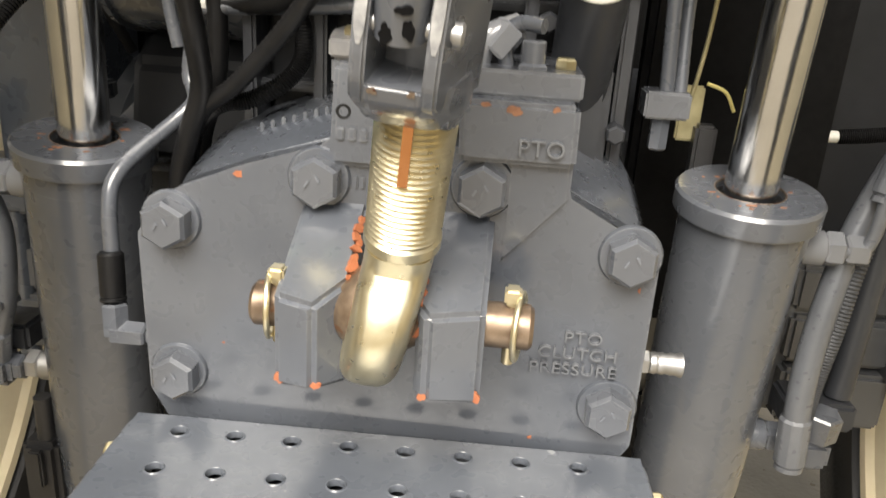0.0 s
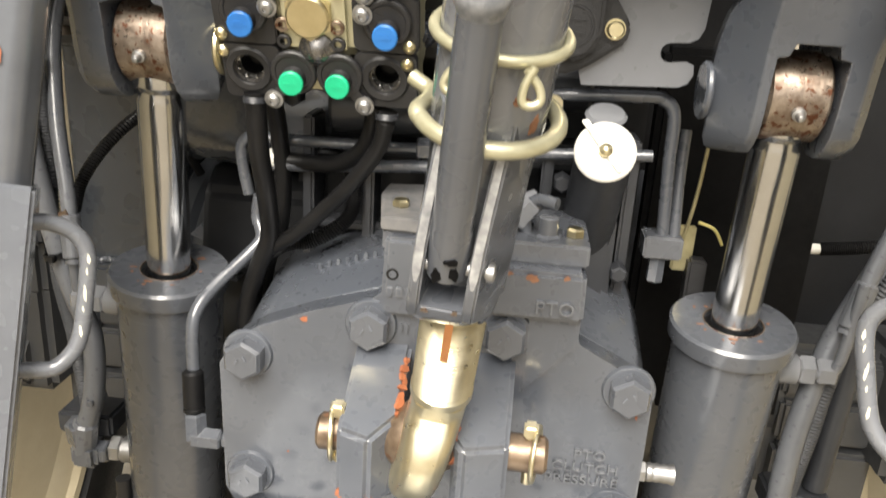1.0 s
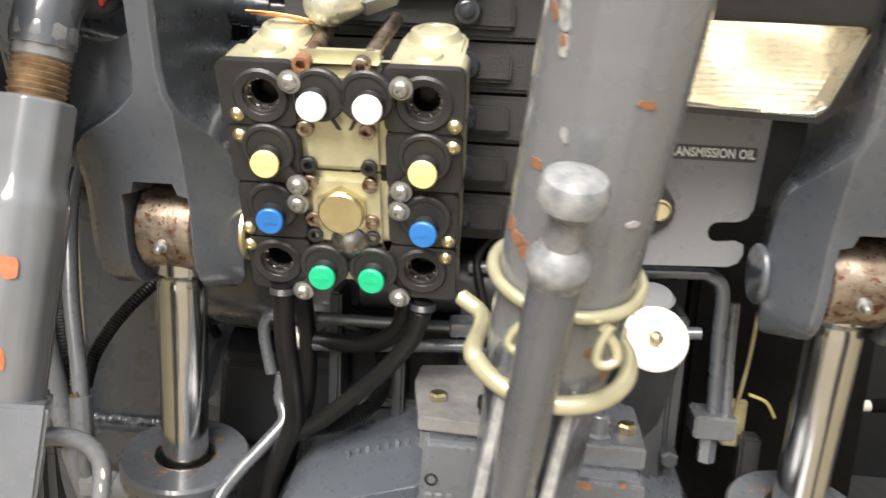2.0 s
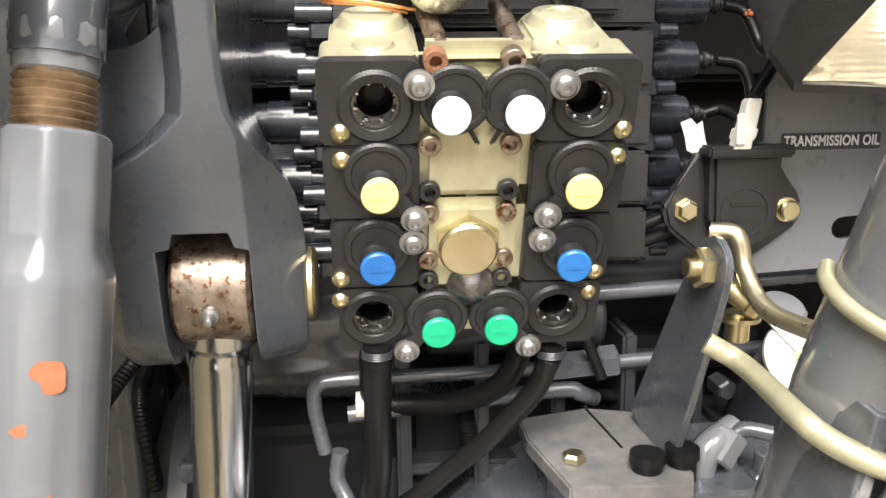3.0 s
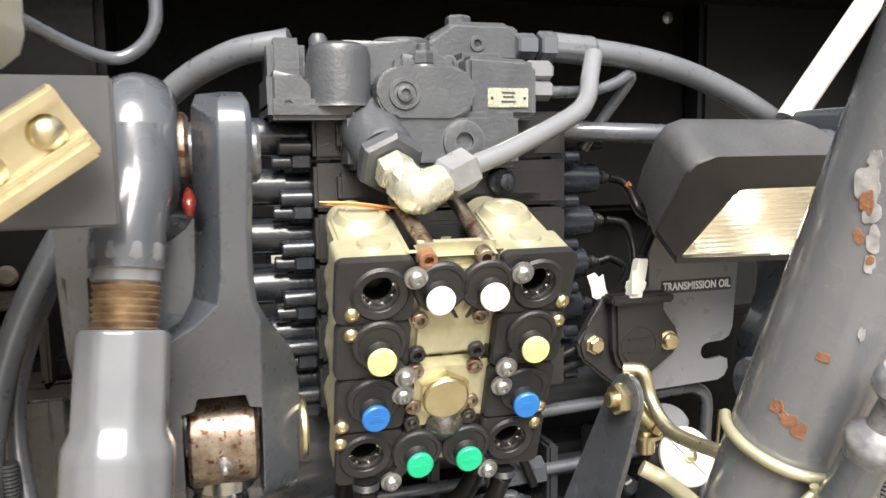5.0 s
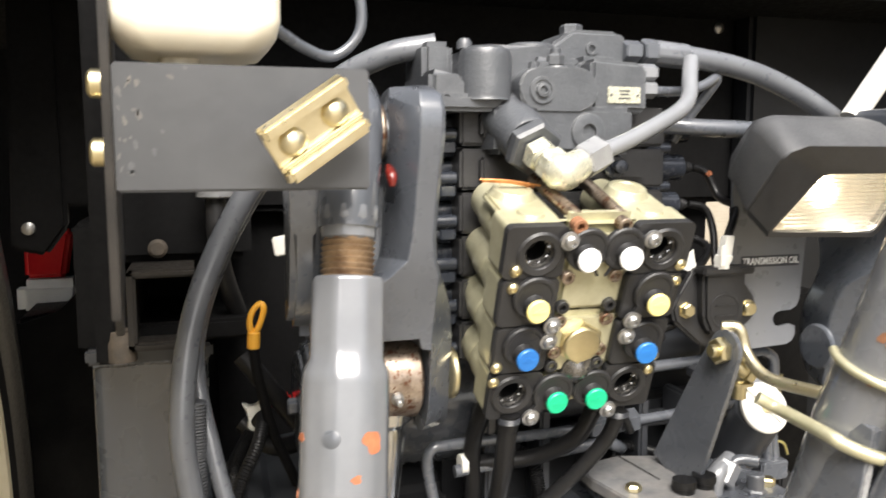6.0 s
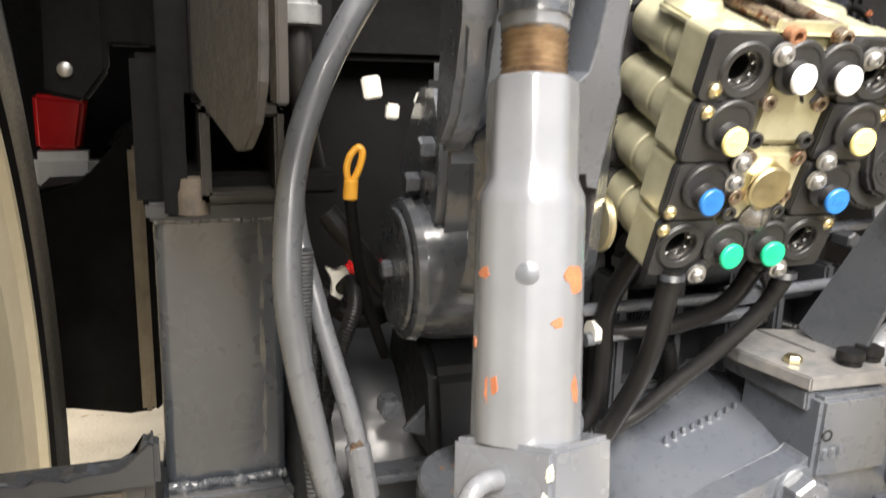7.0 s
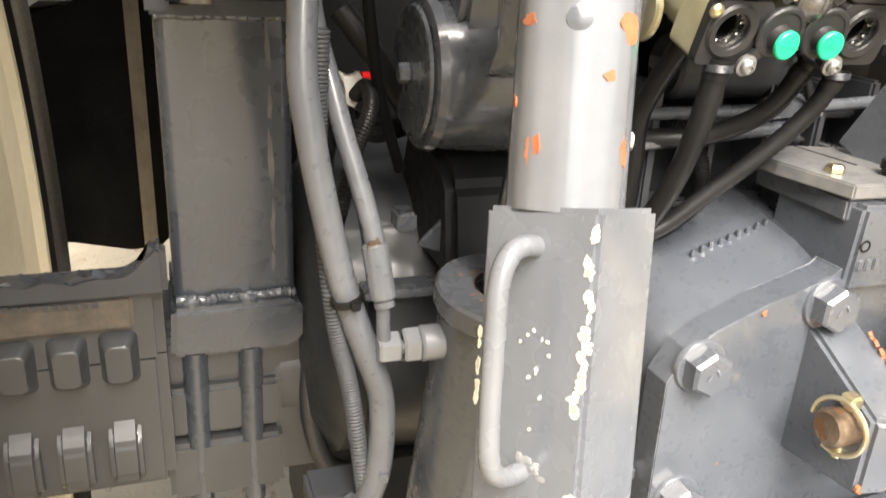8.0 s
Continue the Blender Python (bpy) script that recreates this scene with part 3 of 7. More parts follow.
    chips("paint_chip", t, PRIMER, [(Matrix.Translation((x, Y - 0.0002, z)) @ pose(0, 0, 0, 90, 0, 20), w, h, sd, 0.001) for x, z, w, h, sd in
                                    ((-0.152, 1.256, 0.011, 0.006, 5), (0.058, 1.322, 0.001, 0.001, 6), (-0.17, 1.11, 0.004, 0.002, 7), (0.09, 1.05, 0.008, 0.003, 9), (0.16, 1.19, 0.003, 0.006, 10))], "orange primer spot")
    chips("rust_chip", t, RUST, [(Matrix.Translation((x, 0.6456, z)) @ pose(0, 0, 0, 90), w, h, sd, 0.001) for x, z, w, h, sd in
                                 ((0.052, 1.3225, 0.013, 0.008, 21), (0.03, 1.325, 0.008, 0.004, 22), (0.081, 1.3245, 0.006, 0.005, 23))])
    # bolts with washers
    for x, z in ((-0.209, 1.214), (-0.209, 1.081), (-0.091, 1.258), (0.033, 1.262), (0.149, 1.217), (0.148, 1.086)):
        b = bmesh.new()
        turned(b, (x, Y + 0.002, z), (0, -1, 0), [(0, 0.0245), (0.003, 0.0245), (0.005, 0.023), (0.0051, 0.018)], 28)
        w = part("boss", b, CAST, t)
        b = bolt(bmesh.new(), (x, Y - 0.003, z))
        rodd = part("bolt", b, PAINT, t)
        b = bmesh.new()
        for k in range(2):
            block(b, (x - 0.006 + k * 0.008, Y - 0.0215, z - 0.003 + 0.004 * k), (x - 0.004 + k * 0.008, Y - 0.0200, z + 0.003 + 0.004 * k), 0.0004, pose(0, 0, 0, 0, 30 - 60 * k, 0))
        part("head_mark", b, GUARD, rodd)
    return t


rear_cover()


def link_pin():
    t = thing("top_link_pin", (-0.025, 0.6, 1.176), "rusty steel pin through the two lugs with gold clip rings", "pin")
    b = bmesh.new()
    rod(b, (-0.124, 0.6, 1.178), (0.078, 0.6, 1.178), 0.0165, 28, 0.003)
    part("shaft", b, PIN, t)
    for x, s in ((-0.112, -1), (0.068, 1)):
        b = bmesh.new()
        swept(b, [(x + s * 0.004 * math.cos(a), 0.6 + 0.024 * math.cos(a), 1.178 + 0.024 * math.sin(a)) for a in (k * math.pi / 8 for k in range(14))], 0.0022, 8, 4)
        part("clip_ring", b, GOLD, t)
        b = bmesh.new()
        rod(b, (x - s * 0.006, 0.6, 1.148), (x - s * 0.006, 0.6, 1.206), 0.0045, 12, 0.001)
        block(b, (x - s * 0.006 - 0.006, 0.592, 1.196), (x - s * 0.006 + 0.006, 0.606, 1.208), 0.002)
        part("clip_stud", b, GOLD, t)
    return t


link_pin()

# ---- top link ----
P0 = Vector((-0.0225, 0.603, 1.178))
TOP = Vector((0.0365, 0.412, 1.76))
AX = (TOP - P0).normalized()


def along(d, side=0.0, fore=0.0):
    """A place d metres up the top link from its pin, side to +x and fore towards the viewer."""
    sx = Vector((1, 0, 0)) - AX * AX.x
    sx.normalize()
    return P0 + AX * d + sx * side + AX.cross(sx) * -fore


def top_link():
    t = thing("top_link", P0, "grey top link with gold threaded eye, standing up against its holder", "top link")
    fore = (along(0.1, 0, 0.1) - along(0.1)).normalized()
    eye = bmesh.new()
    # the eye: a flat-sided loop round the pin, drawn out into the shank
    loops = []
    for d in (-0.054, -0.0535, -0.052, -0.049, -0.044, -0.036, -0.026, -0.014, 0.0, 0.014, 0.026, 0.036, 0.044, 0.052, 0.06, 0.066):
        swell = 0.054 * math.sqrt(max(0.0, 1 - (d / 0.0545) ** 2))
        deep = max(swell, 0.0235 if d > 0 else 0.002)
        wide = 0.0235
        if d < -0.036:
            wide *= math.sqrt(max(0.12, 1 - ((-0.036 - d) / 0.0195) ** 2))
        off = -0.0115 * max(0.0, min(1.0, (0.066 - d) / 0.1)) ** 1.2
        row = []
        for k in range(28):
            a = 2 * math.pi * k / 28
            c_, s_ = math.cos(a), math.sin(a)
            row.append(along(d, off + wide * math.copysign(abs(c_) ** 0.62, c_), deep * math.copysign(abs(s_) ** 0.8, s_)))
        loops.append(row)
    lofted(eye, loops)
    ball = bmesh.new()
    turned(ball, P0 + Vector((-0.042, 0, 0.002)), (1, 0, 0), [(0, 0.017), (0.004, 0.022), (0.02, 0.033), (0.044, 0.033), (0.06, 0.024), (0.066, 0.0185), (0.068, 0.017)], 32)
    part("ball", ball, PIN, t, "browned steel ball in the eye")
    part("eye", eye, GOLD, t, "gold zinc plated eye")
    b = bmesh.new()
    turned(b, along(0.066), AX, [(0, 0.024), (0.002, 0.0262), (0.009, 0.0262), (0.011, 0.024), (0.011, 0.0)], 32)
    part("collar", b, GOLD, t)
    b = bmesh.new()
    prof = [(0, 0.0)]
    n = 26
    for k in range(n):
        h = 0.003 + k * 0.0042
        prof += [(h, 0.0225), (h + 0.0021, 0.0255)]
    prof += [(0.003 + n * 0.0042, 0.0)]
    turned(b, along(0.0745), AX, prof, 36)
    part("thread", b, GOLD, t)
    b = bmesh.new()
    slab(b, [(-0.003, 0.0), (0.003, 0.0), (0.003, 0.062), (-0.003, 0.062)], Matrix.Translation(along(0.128, -0.002, 0.0257)) @ Matrix(((1, AX.x, -fore.x), (0, AX.y, -fore.y), (0, AX.z, -fore.z))).to_4x4() @ pose(0, 0, 0), 0.002)
    part("keyway", b, COPPER, t, "orange-gold keyway")
    # sleeve and tube
    b = bmesh.new()
    turned(b, along(0.174), AX, [(0, 0.026), (0.003, 0.0305), (0.06, 0.031), (0.09, 0.0325), (0.14, 0.0355), (0.15, 0.0365), (0.175, 0.0368), (0.9, 0.0368)], 40)
    tube_ = part("tube", b, TUBE, t)
    b = bmesh.new()
    # ears that hold the folded handle
    rise = ((0.190, 0.048), (0.197, 0.057), (0.21, 0.0605), (0.225, 0.060), (0.245, 0.0565), (0.27, 0.051), (0.30, 0.043), (0.345, 0.031))

    def lean(f):
        return -0.010 * max(0.0, min(1.0, (f - 0.01) / 0.045))
    for s in (-1, 1):
        lofted(b, [[along(d, s * w + lean(f), f) for w, f in ((0.0145, top), (0.0225, top), (0.0335, 0.008), (0.0165, 0.008))] for d, top in rise])
    lofted(b, [[along(d, w * k + lean(f), f) for w, f in ((-0.0315, 0.014), (0.0315, 0.014), (0.0305, 0.026), (0.0265, top * 0.78), (0.0215, top * 0.93), (0.013, top), (-0.013, top), (-0.0215, top * 0.93), (-0.0265, top * 0.78), (-0.0305, 0.026))] for d, top, k in ((0.170, 0.030, 0.86), (0.180, 0.041, 0.95), (0.189, 0.052, 0.99), (0.197, 0.0575, 0.995), (0.207, 0.0585, 0.995))])
    bmesh.ops.bevel(b, geom=list(b.edges), offset=0.003, segments=3, affect="EDGES", clamp_overlap=True)
    ears = part("fork", b, PAINT, t, "fork with worn light edges")
    for s in (-1, 1):
        b = bmesh.new()
        lofted(b, [[along(d, s * w + lean(f), f + o) for w, o in ((0.0152 + k, -0.002), (0.022 - k, -0.002), (0.0216 - k, 0.0006), (0.0156 + k, 0.0006))] for d, f, k in ((0.229, 0.0593, 0.002), (0.236, 0.0581, 0.0004), (0.245, 0.0565, 0.0), (0.2575, 0.05375, 0.0002), (0.27, 0.051, 0.0002), (0.285, 0.047, 0.0005), (0.30, 0.043, 0.0005), (0.315, 0.039, 0.0008), (0.328, 0.0355, 0.0024))])
        part("pale_edge", b, BARE, ears, "edge rubbed to bare metal")
    spots = []
    for k, (d, s, w, h) in enumerate(((0.204, -0.020, 0.006, 0.004), (0.205, 0.000, 0.005, 0.004))):
        spots.append((Matrix.Translation(along(d, s, 0.0587)) @ fore.to_track_quat("Z", "Y").to_matrix().to_4x4(), w, h, 260 + k, 0.0012))
    chips("rust_patch", ears, RUSTY, spots)
    b = bmesh.new()
    turned(b, along(0.236, 0.0135, 0.047), along(0, 1) - along(0), [(-0.04, 0.005), (0.003, 0.005), (0.003, 0.0068), (0.007, 0.0068), (0.0085, 0.005), (0.0086, 0)], 14)
    part("pivot", b, STEEL, ears)
    b = bmesh.new()
    hx = along(0.476, -0.0135, 0.064) - along(0.228, -0.0095, 0.0445)
    turned(b, along(0.228, -0.0095, 0.0445), hx, [(0, 0.010), (0.003, 0.0142), (0.040, 0.0142), (0.044, 0.0132), (0.181, 0.0125), (0.188, 0.0125)], 32)
    grip_ = part("handle", b, PAINT, t, "folded round handle with a knob")
    b = bmesh.new()
    turned(b, along(0.228, -0.0095, 0.0445) + hx.normalized() * 0.181, hx, [(0, 0.0118), (0.006, 0.0135), (0.010, 0.0152), (0.015, 0.0152), (0.020, 0.012), (0.023, 0.0085), (0.038, 0.0083), (0.041, 0.011), (0.045, 0.0152), (0.052, 0.0158), (0.057, 0.0135), (0.0592, 0.0075), (0.0594, 0)], 32)
    part("knob", b, KNOB, grip_, "knob with scuffed pale edges")
    spots = []
    for k, (d, s, w, h) in enumerate(((0.236, -0.0155, 0.008, 0.012), (0.240, -0.0045, 0.006, 0.014), (0.249, -0.0085, 0.009, 0.006))):
        spots.append((Matrix.Translation(along(d, s, 0.0592 + (d - 0.228) * 0.12 - (s + 0.0095) ** 2 * 30)) @ fore.to_track_quat("Z", "Y").to_matrix().to_4x4(), w, h, 60 + k, 0.0016))
    chips("worn_patch", grip_, PANEL, spots, "black worn patch")
    # rust marks by the rings
    spots = []
    for k, (d, a, w, h) in enumerate(((0.412, -70, 0.010, 0.009), (0.408, -58, 0.011, 0.010), (0.404, -46, 0.010, 0.011), (0.375, -62, 0.007, 0.006), (0.352, 30, 0.014, 0.006), (0.335, 50, 0.008, 0.014), (0.45, -50, 0.007, 0.008), (0.52, -60, 0.006, 0.009), (0.49, 20, 0.012, 0.004))):
        ra = radians(a)
        nrm = ((along(0, 1) - along(0)) * math.sin(ra) + fore * math.cos(ra)).normalized()
        at = along(d) + nrm * 0.0371
        spots.append((Matrix.Translation(at) @ nrm.to_track_quat("Z", "Y").to_matrix().to_4x4(), w, h, 80 + k, 0.0012))
    chips("rust_patch", tube_, RUST, spots)
    # dent with rubbed paint round it
    for material, marks, label in ((BARE, ((0.546, -66, 0.016, 0.022), (0.535, -58, 0.009, 0.015), (0.521, -50, 0.008, 0.016), (0.508, -44, 0.006, 0.012), (0.56, -70, 0.008, 0.012), (0.47, -30, 0.004, 0.01), (0.43, 35, 0.01, 0.004)), "paint rubbed off"), (RUST, ((0.538, -62, 0.009, 0.013), (0.511, -46, 0.004, 0.007)), "rusty dent")):
        spots = []
        for k, (d, a, w, h) in enumerate(marks):
            ra = radians(a)
            nrm = ((along(0, 1) - along(0)) * math.sin(ra) + fore * math.cos(ra)).normalized()
            spots.append((Matrix.Translation(along(d) + nrm * (0.0373 if material is BARE else 0.0376)) @ nrm.to_track_quat("Z", "Y").to_matrix().to_4x4(), w, h, 480 + k, 0.0012))
        chips("scuff", tube_, material, spots, label)
    return t


top_link()


def latch_wire():
    t = thing("latch_wire", along(0.32), "bent gold wire latch looped round the top link", "wire latch")
    b = bmesh.new()
    sx = (along(0, 1) - along(0)).normalized()
    fw = (along(0, 0, 1) - along(0)).normalized()

    def hoop(d, r, a0, a1, n, tip=0.0):
        return [along(d + tip * k / n) + sx * (r * math.sin(radians(a0 + (a1 - a0) * k / n))) + fw * (r * math.cos(radians(a0 + (a1 - a0) * k / n))) for k in range(n + 1)]
    lower = hoop(0.325, 0.045, -92, 140, 16)
    swept(b, [(-0.048, 0.555, 1.498), (-0.033, 0.544, 1.489)] + lower[1:], 0.0055, 12, 6)
    part("lower_hoop", b, GOLD_PALE, t)
    b = bmesh.new()
    swept(b, hoop(0.379, 0.0402, -130, 130, 16), 0.0036, 10, 6)
    part("upper_hoop", b, GOLD_PALE, t)
    b = bmesh.new()
    swept(b, [(0.006, 0.676, 1.53), (0.02, 0.668, 1.528), (0.024, 0.66, 1.505), (0.026, 0.63, 1.488), (0.04, 0.57, 1.488), (0.05, 0.53, 1.49)], 0.006, 12, 8)
    part("hanger", b, GOLD, t)
    for s in (-1, 1):
        b = bmesh.new()
        swept(b, [along(0.378, s * 0.017, 0.044), along(0.369, s * 0.025, 0.045), along(0.362, s * 0.027, 0.047), along(0.359, s * 0.022, 0.049), along(0.361, s * 0.017, 0.049), along(0.370, s * 0.017, 0.047), along(0.380, s * 0.021, 0.044)], 0.0026, 10, 8)
        part("spring_clip", b, GOLD_PALE, t)
    return t


latch_wire()


# ---- lift cylinders and arms ----
def lift_cylinder(sign):
    X = (lambda x: x) if sign < 0 else mirrored
    G, K = (Vector((-0.336, 0.772, 1.247)), Vector((-0.319, 0.742, 1.49))) if sign < 0 else (Vector((0.2635, 0.775, 1.247)), Vector((0.2615, 0.744, 1.482)))
    ax = (K - G).normalized()
    kx, cy, kz = K.x, K.y + 0.03, K.z

    def at(h):
        """A place on the axis, h metres above the gland's top."""
        return G + ax * h
    t = thing("lift_cylinder", at(-0.5), "grey hydraulic lift cylinder with chrome rod", "hydraulic cylinder", "lift cylinders")
    b = bmesh.new()
    turned(b, at(-0.53), ax, [(0, 0.0), (0, 0.05), (0.06, 0.056), (0.46, 0.0562), (0.495, 0.0562)], 56)
    part("barrel", b, PAINT, t)
    b = bmesh.new()
    turned(b, at(-0.04), ax, [(0, 0.0565), (0.017, 0.0567), (0.019, 0.062), (0.021, 0.0632), (0.037, 0.0635), (0.040, 0.0610), (0.0402, 0.0295), (0.030, 0.0288), (0.030, 0.0)], 60)
    gland = part("gland", b, PAINT, t)
    b = bmesh.new()
    rnd = random.Random(9)
    for k in range(16):
        a = rnd.uniform(0, 2 * math.pi)
        r = rnd.uniform(0.034, 0.045)
        side = ax.orthogonal().normalized()
        here = at(0.0006) + (side * math.cos(a) + ax.cross(side) * math.sin(a)) * r
        blotch(b, Matrix.Translation(here) @ ax.to_track_quat("Z", "Y").to_matrix().to_4x4(), rnd.uniform(0.002, 0.008), rnd.uniform(0.002, 0.005), 300 + k, 0.0012)
    tagged(part("rust_specks", b, RUST, gland), kind="stuff")
    b = bmesh.new()
    turned(b, at(-0.009), ax, [(0, 0.0287), (0.003, 0.0285), (0.004, 0.026), (0.003, 0.0235), (0, 0.0232)], 48, False)
    part("wiper_ring", b, RUBBER, t)
    b = bmesh.new()
    turned(b, at(-0.001), ax, [(0, 0.0289), (0.0014, 0.0293), (0.0016, 0.0302), (0.0010, 0.0312)], 48, False)
    part("rust_rim", b, RUSTY, t)
    b = bmesh.new()
    turned(b, at(-0.03), ax, [(0, 0.0), (0, 0.0228), (0.218, 0.0228), (0.221, 0.021), (0.228, 0.021), (0.235, 0.027), (0.26, 0.028)], 56)
    part("rod", b, CHROME, t)
    b = bmesh.new()
    turned(b, (kx - 0.0265, cy - 0.03, kz), (1, 0, 0), [(0, 0.022), (0, 0.037), (0.003, 0.040), (0.050, 0.040), (0.053, 0.037), (0.053, 0.022)], 48)
    knuckle = part("knuckle", b, RUSTY, t, "rusty bare steel rod end")
    b = bmesh.new()
    turned(b, (kx, cy - 0.069, kz - 0.010), (0, -0.93, -0.3), [(0, 0.006), (0.004, 0.006), (0.005, 0.004), (0.009, 0.004), (0.012, 0.0025), (0.013, 0.0)], 12)
    part("grease_nipple", b, STEEL, knuckle)
    # port fitting on the outer side
    s = -1 if sign < 0 else 1
    pc, lc = at(-0.049), at(-0.262)
    px = pc.x + s * 0.052
    cy = pc.y
    b = bmesh.new()
    rod(b, (px, cy, 1.198), (px + s * 0.022, cy, 1.198), 0.0165, 20, 0.002)
    hexagon(b, (px + s * 0.022, cy, 1.198), (px + s * 0.038, cy, 1.198), 0.0165)
    hexagon(b, (px + s * 0.040, cy, 1.198), (px + s * 0.060, cy, 1.198), 0.0145)
    part("upper_port", b, PAINT_PALE, t)
    b = bmesh.new()
    lx = lc.x + s * 0.05
    cy = lc.y + 0.005
    rod(b, (lx, cy - 0.005, 0.985), (lx + s * 0.02, cy - 0.005, 0.985), 0.0165, 20, 0.002)
    hexagon(b, (lx + s * 0.02, cy - 0.005, 0.985), (lx + s * 0.035, cy - 0.005, 0.985), 0.0165)
    part("lower_port", b, STEEL if sign < 0 else PAINT, t)
    return t


lift_cylinder(-1)
lift_cylinder(1)


def lift_arm(sign):
    X = (lambda x: x) if sign < 0 else mirrored
    t = thing("rocker_arm", (X(-0.32), 0.74, 1.46), "heavy grey cast lift arm, forked over the cylinder rod end", "lift arm", "lift arms")
    b = bmesh.new()

    def loop(z, x0, x1, y0, y1):
        e = 0.012
        w = x1 - x0
        return [(X(x), y, z) for x, y in ((x0 + (0.017 if z > 1.6 else e), y0), (min(x1 - 0.004, -0.290), y0), (x1, y0 + min(0.4 * (y1 - y0), max(0.004, min(0.045, (x1 + 0.290) * 1.5)))), (x1 - 0.06 * w, y1 - min(e, 0.3 * (y1 - y0))), (x1 - 0.12 * w, y1), (x0 + 0.28 * w, y1), (x0 + 0.2 * w, y1 - min(e, 0.3 * (y1 - y0))), (x0, y0 + min(0.035 if z > 1.6 else e, 0.3 * (y1 - y0))))]
    # main web: broad above the fork, narrowing on one side to the upper plate
    rows = [(1.436, -0.384, -0.267, 0.734, 0.758), (1.439, -0.383, -0.262, 0.724, 0.767), (1.448, -0.386, -0.259, 0.712, 0.78), (1.46, -0.386, -0.259, 0.703, 0.788), (1.48, -0.386, -0.257, 0.698, 0.794),
            (1.51, -0.386, -0.257, 0.694, 0.793), (1.53, -0.386, -0.258, 0.690, 0.79), (1.545, -0.388, -0.260, 0.686, 0.785), (1.556, -0.391, -0.262, 0.682, 0.78), (1.565, -0.390, -0.266, 0.679, 0.78), (1.575, -0.381, -0.272, 0.675, 0.78), (1.585, -0.362, -0.279, 0.671, 0.785), (1.596, -0.345, -0.286, 0.667, 0.79),
            (1.61, -0.336, -0.292, 0.662, 0.80), (1.63, -0.333, -0.294, 0.657, 0.81), (1.66, -0.332, -0.294, 0.650, 0.82), (1.69, -0.3315, -0.293, 0.643, 0.82), (1.715, -0.331, -0.292, 0.638, 0.81), (1.735, -0.331, -0.292, 0.637, 0.79), (1.748, -0.330, -0.293, 0.645, 0.77), (1.756, -0.327, -0.296, 0.665, 0.75)]
    lofted(b, [loop(*r) for r in rows])
    slot = bmesh.new()
    mid_ = -0.319 if sign < 0 else mirrored(0.2615)
    x0, x1 = sorted((X(mid_ - 0.029), X(mid_ + 0.029)))
    slab(slot, [(x0, 1.40), (x1, 1.40), (x1, 1.524), (x1 - 0.009, 1.526), (x1 - 0.012, 1.536), (x0 + 0.012, 1.536), (x0 + 0.009, 1.526), (x0, 1.524)], facing(0.6), 0.3)
    shaped("web", b, [slot], CAST, t)
    b = bmesh.new()
    rod(b, (X(-0.259), 0.745, 1.488), (X(-0.252), 0.745, 1.488), 0.026, 28, 0.002)
    part("pin_end", b, BRASS if sign < 0 else CAST, t)
    # second plate, on the far side of the link
    b = bmesh.new()
    pts = arc(0.69, 1.715, 0.04, 0, 180, 12) + [(0.650, 1.64), (0.654, 1.605), (0.664, 1.578), (0.682, 1.558), (0.700, 1.552), (0.702, 1.58), (0.692, 1.62), (0.688, 1.665)]
    lo, hi = min(X(-0.4175), X(-0.3945)), max(X(-0.4175), X(-0.3945))
    slab(b, pts, side_on(lo, -1), hi - lo, 0.006)
    # hollow web between the two plates
    cx, cz = (-0.403 - 0.330) / 2, 1.69
    hollow = [(X(cx - 0.040 * math.sin(a)), cz - 0.042 * math.cos(a)) for a in (math.pi * (k / 12 - 0.5) for k in range(13))]
    foot = [(X(cx - 0.040 * math.sin(a)), 1.545) for a in (math.pi * (k / 12 - 0.5) for k in range(13))]
    loops = []
    for y0, y1, k in ((0.704, 0.694, 1.0), (0.714, 0.702, 0.97), (0.77, 0.77, 0.3)):
        loops.append([(X(cx) + (x - X(cx)) * k, y0, z) for x, z in hollow] + [(X(cx) + (x - X(cx)) * k, y1, z) for x, z in foot[::-1]])
    lofted(b, loops)
    part("outer_plate", b, CAST, t)
    b = bmesh.new()
    rod(b, (X(-0.425), 0.70, 1.715), (X(-0.284), 0.70, 1.715), 0.022, 28, 0.003)
    part("link_pin", b, PAINT, t)
    b = bmesh.new()
    swept(b, [(X(-0.3345), 0.666, 1.69), (X(-0.334), 0.655, 1.682), (X(-0.3345), 0.651, 1.673)], 0.003, 10, 6, radii=lambda k, n: 0.0022 + 0.0024 * math.sin(math.pi * k / (n - 1)))
    part("sealant_blob", b, SEAL, t, "blob of red sealant")
    if sign > 0:
        for o in t.children:
            o.location.z -= 0.007
    return t


lift_arm(-1)
lift_arm(1)


